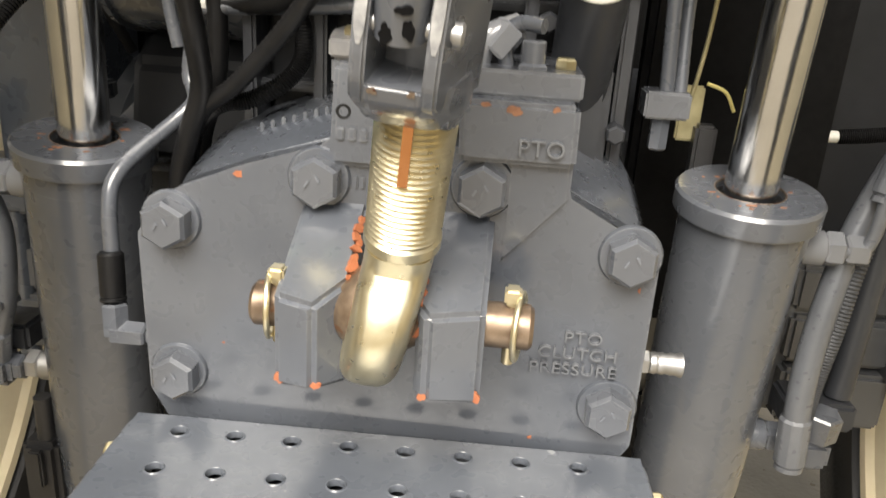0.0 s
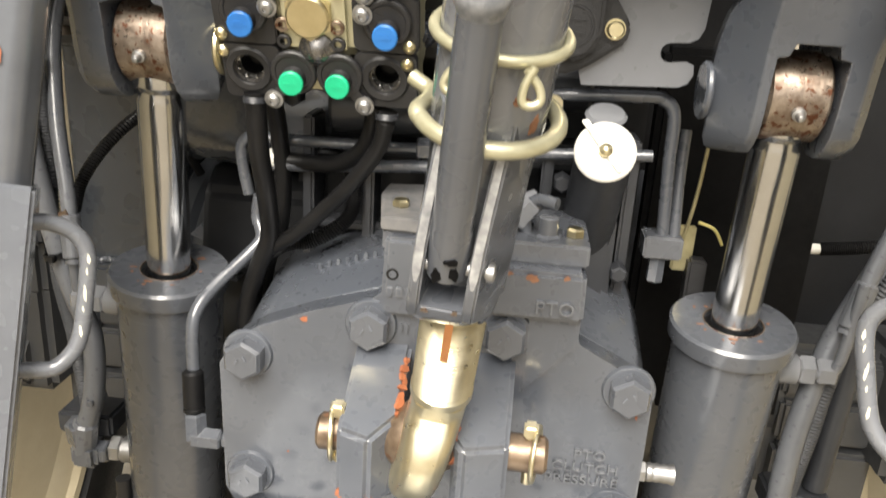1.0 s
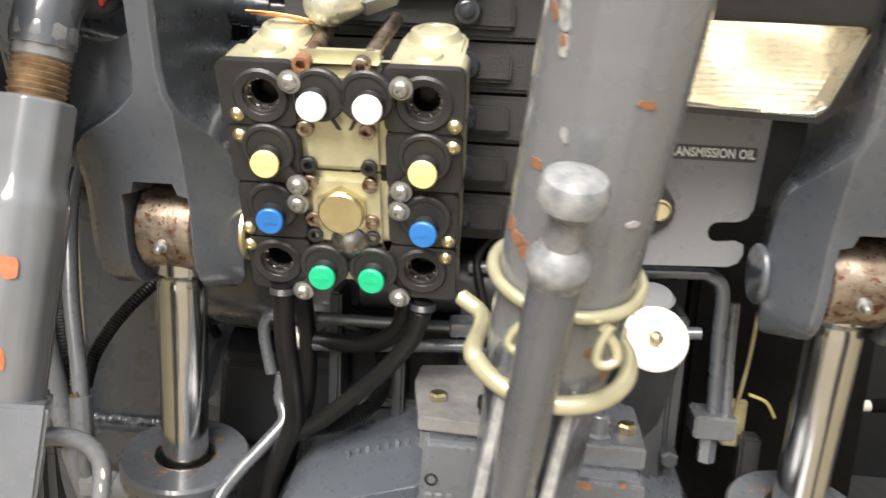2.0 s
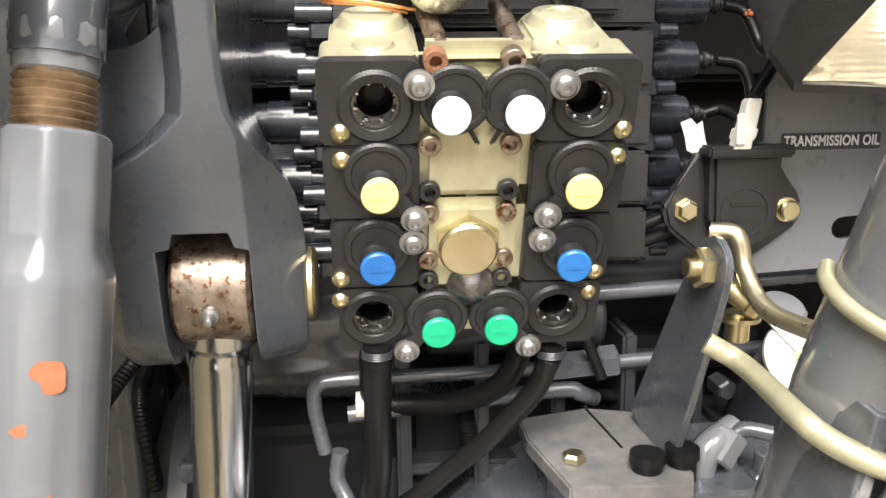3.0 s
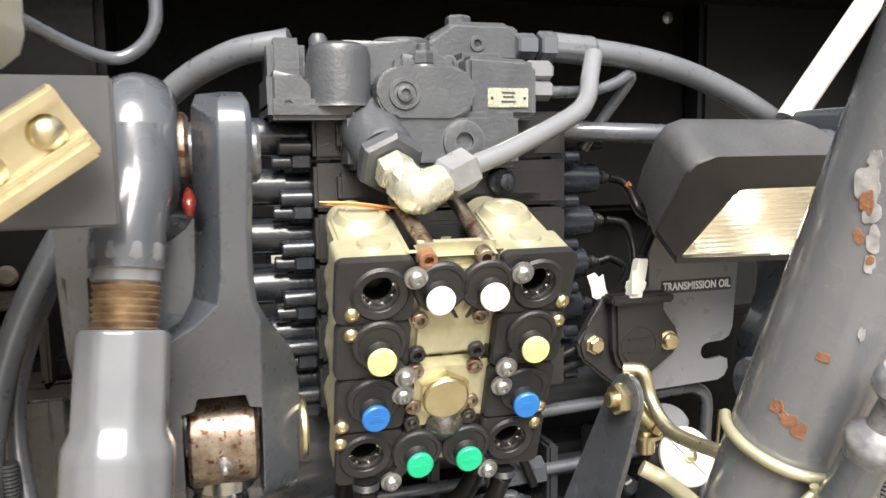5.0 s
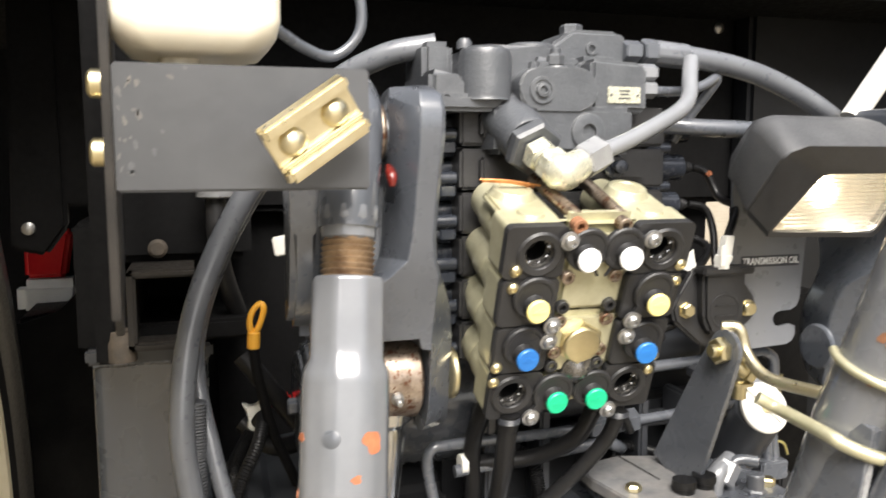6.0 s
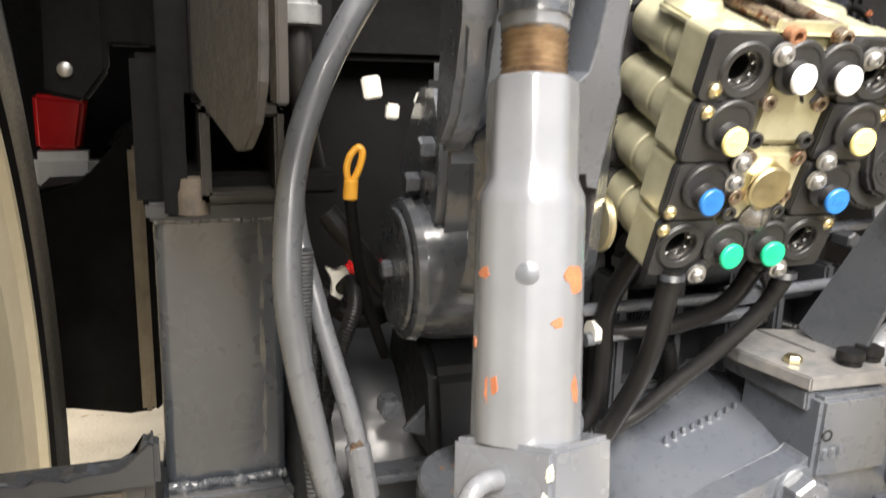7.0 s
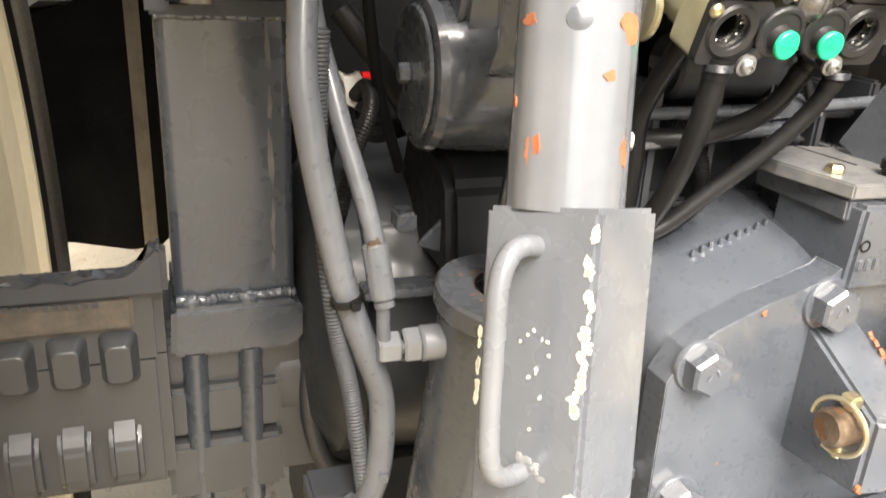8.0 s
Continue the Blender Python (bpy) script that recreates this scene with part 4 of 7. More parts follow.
def lift_link(sign):
    """Adjustable lift link: eye, thread, sleeve, and square guard with a grip."""
    X = (lambda x: x) if sign < 0 else mirrored
    out_ = 0.0 if sign < 0 else 0.045
    A, B = Vector((X(-0.369), 0.650, 1.70)), Vector((X(-0.3945) + out_ * 0.85, 0.578, 1.38))
    ax = (B - A).normalized()
    t = thing("lift_link", B + ax * 0.5, "adjustable grey lift link with chipped paint and a grip", "lift link", "lift links")

    def down(d):
        return A + ax * d
    b = bmesh.new()
    prof = []
    for k in range(13):
        a = math.pi * k / 12
        prof.append((0.027 - 0.027 * math.cos(a), 0.03 + 0.023 * math.sin(a)))
    eye = Vector((X(-0.366), 0.695, 1.718))
    turned(b, eye - Vector((0.027, 0, 0)), (1, 0, 0), [(0.003, 0.022)] + prof + [(0.051, 0.022)], 40)
    swept(b, [eye + Vector((0, -0.030, 0.012)), eye + Vector((0, -0.038, -0.02)), down(0.035), down(0.06)], 0.0235, 24, 8)
    part("eye", b, PAINT, t)
    b = bmesh.new()
    rod(b, (X(-0.366) - 0.033, 0.695, 1.718), (X(-0.366) + 0.033, 0.695, 1.718), 0.026, 28, 0.003)
    part("bushing", b, RUSTY, t)
    b = bmesh.new()
    turned(b, down(0.042), ax, [(0, 0.0225), (0.003, 0.0245), (0.012, 0.0245), (0.016, 0.0222), (0.026, 0.022), (0.028, 0.0195)], 10)
    part("lock_ring", b, PAINT_PALE, t)
    b = bmesh.new()
    prof = [(0, 0.0), (0, 0.0205)]
    for k in range(7):
        prof += [(0.002 + k * 0.0045, 0.0192), (0.0035 + k * 0.0045, 0.0214)]
    prof += [(0.034, 0.0)]
    turned(b, down(0.068), ax, prof, 32)
    part("thread", b, THREAD, t, "rusty thread")
    b = bmesh.new()
    turned(b, down(0.099), ax, [(0, 0.0), (0, 0.0265), (0.003, 0.029), (0.05, 0.0293), (0.062, 0.0295), (0.072, 0.0335), (0.08, 0.034), (0.222, 0.0342)], 64)
    # worn flats, deeper on the neck
    first = ax.orthogonal().normalized()
    for v in b.verts:
        h = (v.co - down(0.099)).dot(ax)
        off = v.co - down(0.099) - ax * h
        if off.length > 0.01:
            a = math.atan2(off.dot(ax.cross(first)), off.dot(first))
            v.co -= off * (1 - min(1.0, (0.945 if h < 0.066 else 0.978) / math.cos((a + 0.3) % (math.pi / 4) - math.pi / 8)))
    sleeve = part("sleeve", b, SLEEVE, t, "pale worn sleeve with orange chips", 50)
    # chips on the sleeve
    spots = []
    for k, (d, a, w, h) in enumerate(((0.222, 48, 0.02, 0.017), (0.219, -52, 0.012, 0.008), (0.247, 30, 0.009, 0.007), (0.288, -40, 0.01, 0.02), (0.285, 55, 0.008, 0.018), (0.262, -75, 0.006, 0.008))):
        an = radians(a) - 0.42 * (1 if sign < 0 else -1)
        n = Vector((math.sin(an), -math.cos(an), 0))
        n = (n - ax * n.dot(ax)).normalized()
        spots.append((Matrix.Translation(down(d) + n * 0.0341) @ n.to_track_quat("Z", "Y").to_matrix().to_4x4(), w, h, 120 + k, 0.0016))
    chips("paint_chip", sleeve, PRIMER, spots, "orange primer showing through")
    b = bmesh.new()
    n = Vector((X(-0.389), 0.578, 0)) - Vector((down(0.22).x, down(0.22).y, 0))
    n = Vector((-0.45 * (1 if sign < 0 else -1), -0.9, 0.0))
    n = (n - ax * n.dot(ax)).normalized()
    turned(b, down(0.219) + n * 0.0315, n, [(0, 0.0075), (0.0025, 0.007), (0.0035, 0.004), (0.0036, 0.0)], 16)
    part("dimple", b, PAINT, sleeve)
    # square guard, turned on its axis
    c0, c1, c2 = Vector((X(-0.401) + out_, 0.528, 0)), Vector((X(-0.4385) + out_, 0.594, 0)), Vector((X(-0.344) + out_, 0.562, 0))
    e1, e2 = (c1 - c0).normalized() * 0.074, (c2 - c0).normalized() * 0.069
    e1.z, e2.z = -0.017, -0.015
    start = Vector((c0.x, c0.y, 1.405))
    b = bmesh.new()
    dd = ax * 0.62
    low = [start, start + e1, start + e1 + e2, start + e2]
    lofted(b, [low, [p + dd for p in low]])
    bmesh.ops.bevel(b, geom=list(b.edges), offset=0.003, segments=2, affect="EDGES", clamp_overlap=True)
    guard = part("guard", b, GUARD, t, "square grey guard with chipped corner")
    face = e1.cross(ax).normalized()
    if face.y > 0:
        face = -face
    spots = []
    rnd = random.Random(12 if sign < 0 else 13)
    runs = [(0.010, 0.018, 0.05, 0.006, 3), (0.028, 0.042, 0.06, 0.006, 4), (0.046, 0.058, 0.04, 0.005, 4), (0.066, 0.092, 0.05, 0.007, 9), (0.094, 0.112, 0.09, 0.007, 7), (0.150, 0.172, 0.06, 0.009, 8), (0.05, 0.13, 0.985, 0.0035, 9)]
    marks = [(rnd.uniform(d0, d1), at_ + rnd.gauss(0, 0.018 if at_ < 0.9 else 0.004), w * rnd.uniform(0.6, 1.2), rnd.uniform(0.005, 0.010)) for d0, d1, at_, w, n_ in runs for k in range(n_)]
    marks += [(rnd.uniform(0.055, 0.13), 0.47 + rnd.gauss(0, 0.06), rnd.uniform(0.0014, 0.0032), rnd.uniform(0.0016, 0.004)) for k in range(12)]
    for k, (d, u, w, h) in enumerate(marks):
        at = start + e1 * u + ax * d + face * 0.0004
        q = Matrix((e1.normalized(), ax, face)).transposed().to_4x4()
        spots.append((Matrix.Translation(at) @ q, w, h, 160 + k, 0.0007))
    chips("paint_chip", guard, PALE_CHIP, spots, "pale filler in chipped paint")
    spots = []
    for k in range(14):
        at = start + e1 * rnd.gauss(0.45, 0.07) + ax * rnd.gauss(0.147, 0.004) + face * 0.0003
        spots.append((Matrix.Translation(at) @ Matrix((e1.normalized(), ax, face)).transposed().to_4x4(), rnd.uniform(0.003, 0.009), rnd.uniform(0.002, 0.006), 240 + k, 0.0006))
    chips("scuff", guard, BARE, spots, "scuffed bare patch")
    b = bmesh.new()
    mid = start + e1 * 0.52

    def grip(d, o):
        return mid + ax * d + face * o
    swept(b, [grip(0.022, -0.004), grip(0.021, 0.010), grip(0.025, 0.021) + e1 * 0.01, grip(0.04, 0.027) + e1 * 0.03, grip(0.07, 0.028) + e1 * 0.03, grip(0.115, 0.028) + e1 * 0.03,
              grip(0.140, 0.026) + e1 * 0.02, grip(0.150, 0.016) + e1 * 0.01, grip(0.152, -0.004)], 0.0063, 16, 8)
    part("grip", b, TUBE, t)
    out = e2.normalized()
    mid = start + e2 + e1 * 0.45
    b = bmesh.new()

    def inner(d, o):
        return mid + ax * d + out * o
    swept(b, [inner(0.03, -0.004), inner(0.029, 0.012), inner(0.035, 0.03), inner(0.052, 0.042), inner(0.09, 0.044), inner(0.13, 0.042), inner(0.152, 0.028), inner(0.156, 0.012), inner(0.157, -0.004)], 0.0072, 16, 8)
    grip2 = part("grip", b, TUBE, t)
    spots = []
    for k, (d, w, h) in enumerate(((0.055, 0.003, 0.010), (0.066, 0.002, 0.007), (0.085, 0.003, 0.016), (0.098, 0.002, 0.006), (0.118, 0.003, 0.012))):
        nn = (out * 0.4 + Vector((0, -1, 0))).normalized()
        nn = (nn - ax * nn.dot(ax)).normalized()
        spots.append((Matrix.Translation(inner(d, 0.0435) + nn * 0.0074) @ nn.to_track_quat("Z", "Y").to_matrix().to_4x4(), w, h, 220 + k, 0.0012))
    chips("paint_chip", grip2, PALE_CHIP, spots, "pale filler where paint is gone")
    return t


lift_link(-1)
lift_link(1)


# ---- coupler block ----
CU, CV, CN = Vector((1, 0, 0)), Vector((0, -0.342, 0.94)), Vector((0, -0.94, -0.342))
CPL = Matrix.Translation((-0.1475, 0.645, 1.599)) @ Matrix((CU, CV, CN)).transposed().to_4x4()


def cp(u, v, n=0.0):
    """A place on the coupler block, in millimetres: across, up and out of its face."""
    return CPL @ Vector((u / 1000, v / 1000, n / 1000))


def holed(bm, outline, hole, r, place, depth, n=48, rim=True):
    """A plate with a round hole; its outline must be seen whole from the hole's middle."""
    hx, hy = hole
    outer = []
    turns = sorted({2 * math.pi * k / n for k in range(n)} | {math.atan2(v - hy, u - hx) % (2 * math.pi) for u, v in outline})
    for a in turns:
        d = Vector((math.cos(a), math.sin(a)))
        best = 1e9
        for p, q in zip(outline, outline[1:] + outline[:1]):
            ex, ey = q[0] - p[0], q[1] - p[1]
            den = d.x * ey - d.y * ex
            if abs(den) > 1e-12:
                t = ((p[0] - hx) * ey - (p[1] - hy) * ex) / den
                s = ((p[0] - hx) * d.y - (p[1] - hy) * d.x) / den
                if t > 0 and -1e-6 <= s <= 1 + 1e-6:
                    best = min(best, t)
        outer.append((hx + d.x * best, hy + d.y * best))
    inner = [(hx + r * math.cos(a), hy + r * math.sin(a)) for a in turns]
    rings = [[bm.verts.new(place @ Vector((u, v, w))) for u, v in line] for line, w in ((inner, -depth), (inner, 0), (outer, 0), (outer, -depth))[:4 if rim else 3]]
    for a, b in (zip(rings, rings[1:] + rings[:1]) if rim else zip(rings[:2], rings[1:3])):
        for k in range(len(turns)):
            bm.faces.new((a[k - 1], a[k], b[k], b[k - 1]))
    return bm


def coupler_block():
    t = thing("coupler_block", cp(0, -155, -40), "yellow zinc hydraulic coupler block with black plates and coloured caps", "coupler block")
    m = Matrix.Scale(0.001, 4)
    P = CPL @ m
    b = bmesh.new()
    slab(b, [(-37, -158), (31, -158), (31, 40), (-37, 40)], CPL @ m @ Matrix.Translation((0, 0, -9)), 60, 3)
    part("body_piece", b, GOLD_PALE, t)
    b = bmesh.new()
    slab(b, [(-36, -112), (30, -112), (30, -46), (-36, -46)], P @ Matrix.Translation((0, 0, -1)), 12, 2)
    part("body_piece", b, GOLD_PALE, t)
    b = bmesh.new()
    slab(b, [(-36, -45), (30, -45), (30, 38), (-36, 38)], P @ Matrix.Translation((0, 0, -2.5)), 12, 2)
    part("body_piece", b, GOLD_PALE, t)
    b = bmesh.new()
    slab(b, [(-40, 34), (34, 34), (34, 49), (-40, 49)], P @ Matrix.Translation((0, 0, -4)), 20, 3)
    part("body_piece", b, GOLD_PALE, t)
    b = bmesh.new()
    slab(b, [(-36, -150), (30, -150), (30, -113), (-36, -113)], P @ Matrix.Translation((0, 0, -4)), 12, 2)
    part("body", b, GOLD_PALE, t)
    for u in (-61, 58):
        for k, v in enumerate((15, -34, -83, -131)):
            b = bmesh.new()
            turned(b, cp(u, v, -36), -CN, [(0, 0.0235), (0.003, 0.0245), (0.026, 0.0245), (0.029, 0.0225), (0.034, 0.022), (0.036, 0.0235), (0.06, 0.023), (0.064, 0.0205), (0.09, 0.02), (0.096, 0.016), (0.0961, 0.0)], 32)
            part("coupler_barrel", b, GOLD_PALE, t)
    for u in (-61, 58):
        b = bmesh.new()
        turned(b, cp(u, 34, -76), CV, [(0, 0.0265), (0.004, 0.024), (0.008, 0.0205), (0.0115, 0.019), (0.0125, 0.0178), (0.0125, 0.0138), (0.0112, 0.013), (0.0118, 0.012), (0.0118, 0.0)], 32)
        part("top_boss", b, GOLD_PALE, t)
        b = bmesh.new()
        slab(b, round_outline(-26, -95, 26, -10, 14), CPL @ m @ Matrix.Translation((u, 32, 0)) @ pose(0, 0, 0, 90), 8, 3)
        part("coupler_top", b, GOLD_PALE, t)
        b = bmesh.new()
        turned(b, cp(u, 39, -30), CV, [(0, 0.0135), (0.0025, 0.0125), (0.0042, 0.0112), (0.0044, 0.0)], 24)
        part("plug", b, GOLD_PALE, t)
    for u in (-24, 19):
        b = bmesh.new()
        rod(b, cp(u, 44, -12), cp(u * 1.15, 44, -105), 0.0062, 14)
        part("tie_rod", b, RUSTY, t)
        b = bmesh.new()
        turned(b, cp(u - 4, 42, -6), CN, [(0, 0.0068), (0.009, 0.0068), (0.0095, 0.0062), (0.0095, 0.0036), (0.004, 0.0034), (0.004, 0)], 18)
        part("socket_screw", b, RUST if u < 0 else RUSTY, t)
    for u in (-30, 17):
        for v in (-8, -38, -53, -86, -101):
            b = bmesh.new()
            turned(b, cp(u, v, -3), CN, [(0, 0.0064), (0.005, 0.0064), (0.0055, 0.0058), (0.0055, 0.0034), (0.001, 0.0032), (0.001, 0)], 18)
            part("socket_screw", b, PLASTIC if v in (-38, -101) else RUSTY, t)
    b = bmesh.new()
    turned(b, cp(-6, -76, -2), CN, [(0, 0.0215), (0.0072, 0.0215), (0.0074, 0.0205)], 6)
    turned(b, cp(-6, -76, 5.0), CN, [(0, 0.0188), (0.0022, 0.0184), (0.0036, 0.0168), (0.0038, 0.0)], 36)
    part("hex_plug", b, BRASS, t, "iridescent yellow hexagon plug")
    b = bmesh.new()
    turned(b, cp(-2, -108, -3), CN, [(0, 0.017), (0.004, 0.016), (0.010, 0.008), (0.013, 0.0)], 20)
    part("port_dome", b, DARK_STEEL, t)
    cols = {0: CAP_WHITE, 1: CAP_YELLOW, 2: CAP_BLUE, 3: CAP_GREEN}
    cuts = ((42, -7), (-8, -56), (-57, -106), (-107, -157))
    for s, uo, ui in ((-1, -93, -36), (1, 89, 30)):
        for k, (v1, v0) in enumerate(cuts):
            uo2 = uo - s * (0, 1, 3, 5)[k]
            lo, hi = min(uo2, ui), max(uo2, ui)
            hole = (-61 if s < 0 else 60, 16) if k == 0 else (-65 if s < 0 else 56, -130)
            b = bmesh.new()
            if k in (0, 3):
                holed(b, round_outline(lo, v0, hi, v1, 6), hole, 13.5, P, 9)
            else:
                slab(b, round_outline(lo, v0, hi, v1, 6), P, 9, 1.2)
            plate = part("coupler_plate", b, PLASTIC, t, "black plastic coupler plate")
            b = bmesh.new()
            back = round_outline(lo + 1, v0 - (0 if k == 3 else 1), hi - 0.5, v1 - 1, 5)
            if k in (0, 3):
                holed(b, back, hole, 12.6, P @ Matrix.Translation((0, 0, -9.2)), 30)
            else:
                slab(b, back, P @ Matrix.Translation((0, 0, -9.2)), 30, 2.5)
            part("coupler_housing", b, GOLD_PALE, t)
            if k in (0, 3):
                b = bmesh.new()
                turned(b, cp(*hole, 0.5), CN, [(0, 0.0137), (0.001, 0.0143), (0.002, 0.0195), (0, 0.0215)], 40, False)
                part("rim", b, PLASTIC, plate)
                # Bore and cone are coloured dark for the shade inside the socket.
                b = bmesh.new()
                turned(b, cp(*hole, -1), -CN, [(0, 0.0134), (0.003, 0.0134), (0.003, 0.0122), (0.009, 0.0122), (0.009, 0.0106), (0.011, 0.0106), (0.011, 0.0122)], 40, False)
                part("socket_bore", b, DARK_STEEL, plate)
                b = bmesh.new()
                turned(b, cp(*hole, -11), -CN, [(0, 0.0122), (0.02, 0.0118), (0.02, 0.007), (0.012, 0.006), (0.012, 0.0)], 32, False)
                part("valve_cone", b, RUBBER, plate)
                for j in range(8):
                    a = 2 * math.pi * (j + 0.4) / 8
                    b = bmesh.new()
                    bmesh.ops.create_icosphere(b, subdivisions=1, radius=0.0017, matrix=Matrix.Translation(cp(hole[0] + 11.6 * math.cos(a), hole[1] + 11.6 * math.sin(a), -7)))
                    part("bearing_ball", b, CHROME, plate)
            # flap with its coloured cap
            cap = {0: (-20, 15), 1: (-60, -33), 2: (-62, -83), 3: (-24, -134)}[k] if s < 0 else {0: (21, 15), 1: (60, -34), 2: (60, -86), 3: (17, -134)}[k]
            hinge = {0: (-37, 30), 1: (-39, -54), 2: (-40, -70), 3: (-44, -155)}[k] if s < 0 else {0: (44, 29), 1: (42, -54), 2: (40, -71), 3: (38, -155)}[k]
            lid = (cap[0] + (3 if k == 0 and s < 0 else -3 if k == 0 else 0), cap[1] + (8 if k in (1, 2) else 5))
            b = bmesh.new()
            turned(b, cp(*lid, 0.2), CN, [(0, 0.0205), (0.0035, 0.0205), (0.0048, 0.0192), (0.0048, 0.0165), (0.0038, 0.0155), (0.0038, 0.0)], 36)
            d = Vector(hinge) - Vector(lid)
            w = Vector((-d.y, d.x)).normalized() * 5
            loop = [(lid[0] + w.x, lid[1] + w.y), (hinge[0] + w.x, hinge[1] + w.y), (hinge[0] - w.x, hinge[1] - w.y), (lid[0] - w.x, lid[1] - w.y)]
            slab(b, loop, P @ Matrix.Translation((0, 0, 4.5)), 4)
            slab(b, [(lid[0] - 2, lid[1] - 2), (lid[0] + 2, lid[1] - 2), (lid[0] - s * 14 + 2, lid[1] - 27), (lid[0] - s * 14 - 1, lid[1] - 27)] if k == 0 else
                 [(lid[0] - s * -14, lid[1] - 6), (lid[0] - s * -21, lid[1] - 2), (lid[0] - s * -21, lid[1] + 5), (lid[0] - s * -14, lid[1] + 8)], P @ Matrix.Translation((0, 0, 5)), 4, 0.6)
            flap = part("dust_flap", b, PLASTIC, t, "black rubber dust flap")
            b = bmesh.new()
            turned(b, cp(cap[0], cap[1] + 1, 3.0), CN, [(0, 0.0112), (0.003, 0.0098), (0.0085, 0.0094)], 28)
            part("stem", b, PLASTIC, flap)
            tilt = (CN + Vector((0, 0, 0.12)) + CU * (-0.06 * s)).normalized()
            b = bmesh.new()
            turned(b, cp(*cap, 11.5), tilt, [(0, 0.0095), (0.001, 0.0108), (0.0035, 0.0108), (0.0045, 0.0098), (0.0046, 0.0)], 36)
            disc = part("coloured_cap", b, cols[k], flap, ("white", "yellow", "blue", "green")[k] + " coloured cap disc")
            q = tilt.to_track_quat("Z", "Y").to_matrix().to_4x4()
            b = bmesh.new()
            up = Matrix.Translation(cp(*cap, 11.5) + tilt * 0.0047) @ q
            for (x0, y0, x1, y1) in ((-6, -1.2, 6, 1.2), (-1 if k % 2 else -5, 1.2, 3, 3.4)):
                slab(b, [(x0 / 1000, y0 / 1000), (x1 / 1000, y0 / 1000), (x1 / 1000, y1 / 1000), (x0 / 1000, y1 / 1000)], up @ pose(0, 0, 0.0003), 0.0006)
            part("raised_symbol", b, cols[k], disc)
            b = bmesh.new()
            turned(b, cp(*hinge, 3), CN, [(0, 0.0085), (0.003, 0.0085), (0.0035, 0.0062), (0.006, 0.0062), (0.008, 0.0045), (0.0084, 0.0024), (0.0065, 0.0022), (0.0065, 0)], 24)
            part("flap_screw", b, STEEL, flap)
    for u, v in ((-81, 1), (-81, -16), (-85, -98), (-86, -114), (82, 0), (81, -17), (78, -99), (76, -115)):
        b = bmesh.new()
        turned(b, cp(u, v, 0), CN, [(0, 0.0055), (0.002, 0.0055), (0.004, 0.0035), (0.0043, 0.0018), (0.003, 0.0016), (0.003, 0)], 18)
        part("plate_screw", b, BRASS, t)
    return t


coupler_block()


# ---- valve bank behind the couplers ----
def valve_bank():
    t = thing("valve_bank", (-0.12, 0.83, 1.47), "stack of dark grey hydraulic spool valves with solenoids", "valve bank")
    for k in range(6):
        z = 1.729 - 0.044 * k
        b = bmesh.new()
        block(b, (-0.234, 0.775, z - 0.0205), (0.0, 0.88, z + 0.0205), 0.003)
        block(b, (-0.215, 0.765, z - 0.012), (-0.03, 0.78, z + 0.012), 0.003)
        sec = part("spool_section", b, PLASTIC, t)
        for x in (-0.07,):
            b = bmesh.new()
            turned(b, (x, 0.768, z + 0.002), (0, -1, 0), [(0, 0.0125), (0.010, 0.0125), (0.012, 0.0105), (0.012, 0.007), (0.024, 0.007), (0.025, 0.005), (0.0251, 0)], 6 if x > -0.05 else 20)
            part("front_plug", b, VALVE, sec)
        b = bmesh.new()
        turned(b, (-0.234, 0.815, z), (-1, 0, 0), [(0, 0.0125), (0.022, 0.0125), (0.022, 0.0168), (0.052, 0.0168), (0.052, 0.015), (0.074, 0.015), (0.076, 0.013), (0.0761, 0)], 28)
        part("solenoid", b, VALVE, sec)
        b = bmesh.new()
        turned(b, (0.0, 0.845, z), (1, 0, 0), [(0, 0.0125), (0.02, 0.0125), (0.02, 0.0168), (0.046, 0.0168), (0.046, 0.0155), (0.07 - 0.006 * k, 0.0155), (0.072 - 0.006 * k, 0.0135), (0.0721 - 0.006 * k, 0)], 28)
        part("solenoid", b, VALVE, sec)
        for dz in (0.022,):
            b = bmesh.new()
            hexagon(b, (-0.234, 0.795, z - dz), (-0.252, 0.795, z - dz), 0.0095)
            rod(b, (-0.25, 0.795, z - dz), (-0.268, 0.795, z - dz), 0.0062, 14, 0.001)
            part("end_nut", b, VALVE, sec)
            b = bmesh.new()
            rod(b, (-0.234, 0.79, z - dz + 0.013), (-0.262, 0.79, z - dz + 0.013), 0.0072, 14, 0.001)
            part("end_plug", b, VALVE, sec)
            b = bmesh.new()
            hexagon(b, (0.0, 0.82, z - dz), (0.018, 0.82, z - dz), 0.0095)
            rod(b, (0.018, 0.82, z - dz), (0.034, 0.82, z - dz), 0.0062, 14, 0.001)
            part("end_nut", b, VALVE, sec)
        b = bmesh.new()
        rod(b, (0.071 - 0.006 * k, 0.845, z), (0.088 - 0.006 * k, 0.845, z), 0.005, 12, 0.001)
        rod(b, (0.078 - 0.006 * k, 0.845, z), (0.084 - 0.006 * k, 0.845, z), 0.0072, 12, 0.001)
        part("wire_plug", b, PLASTIC, sec)
    return t


valve_bank()


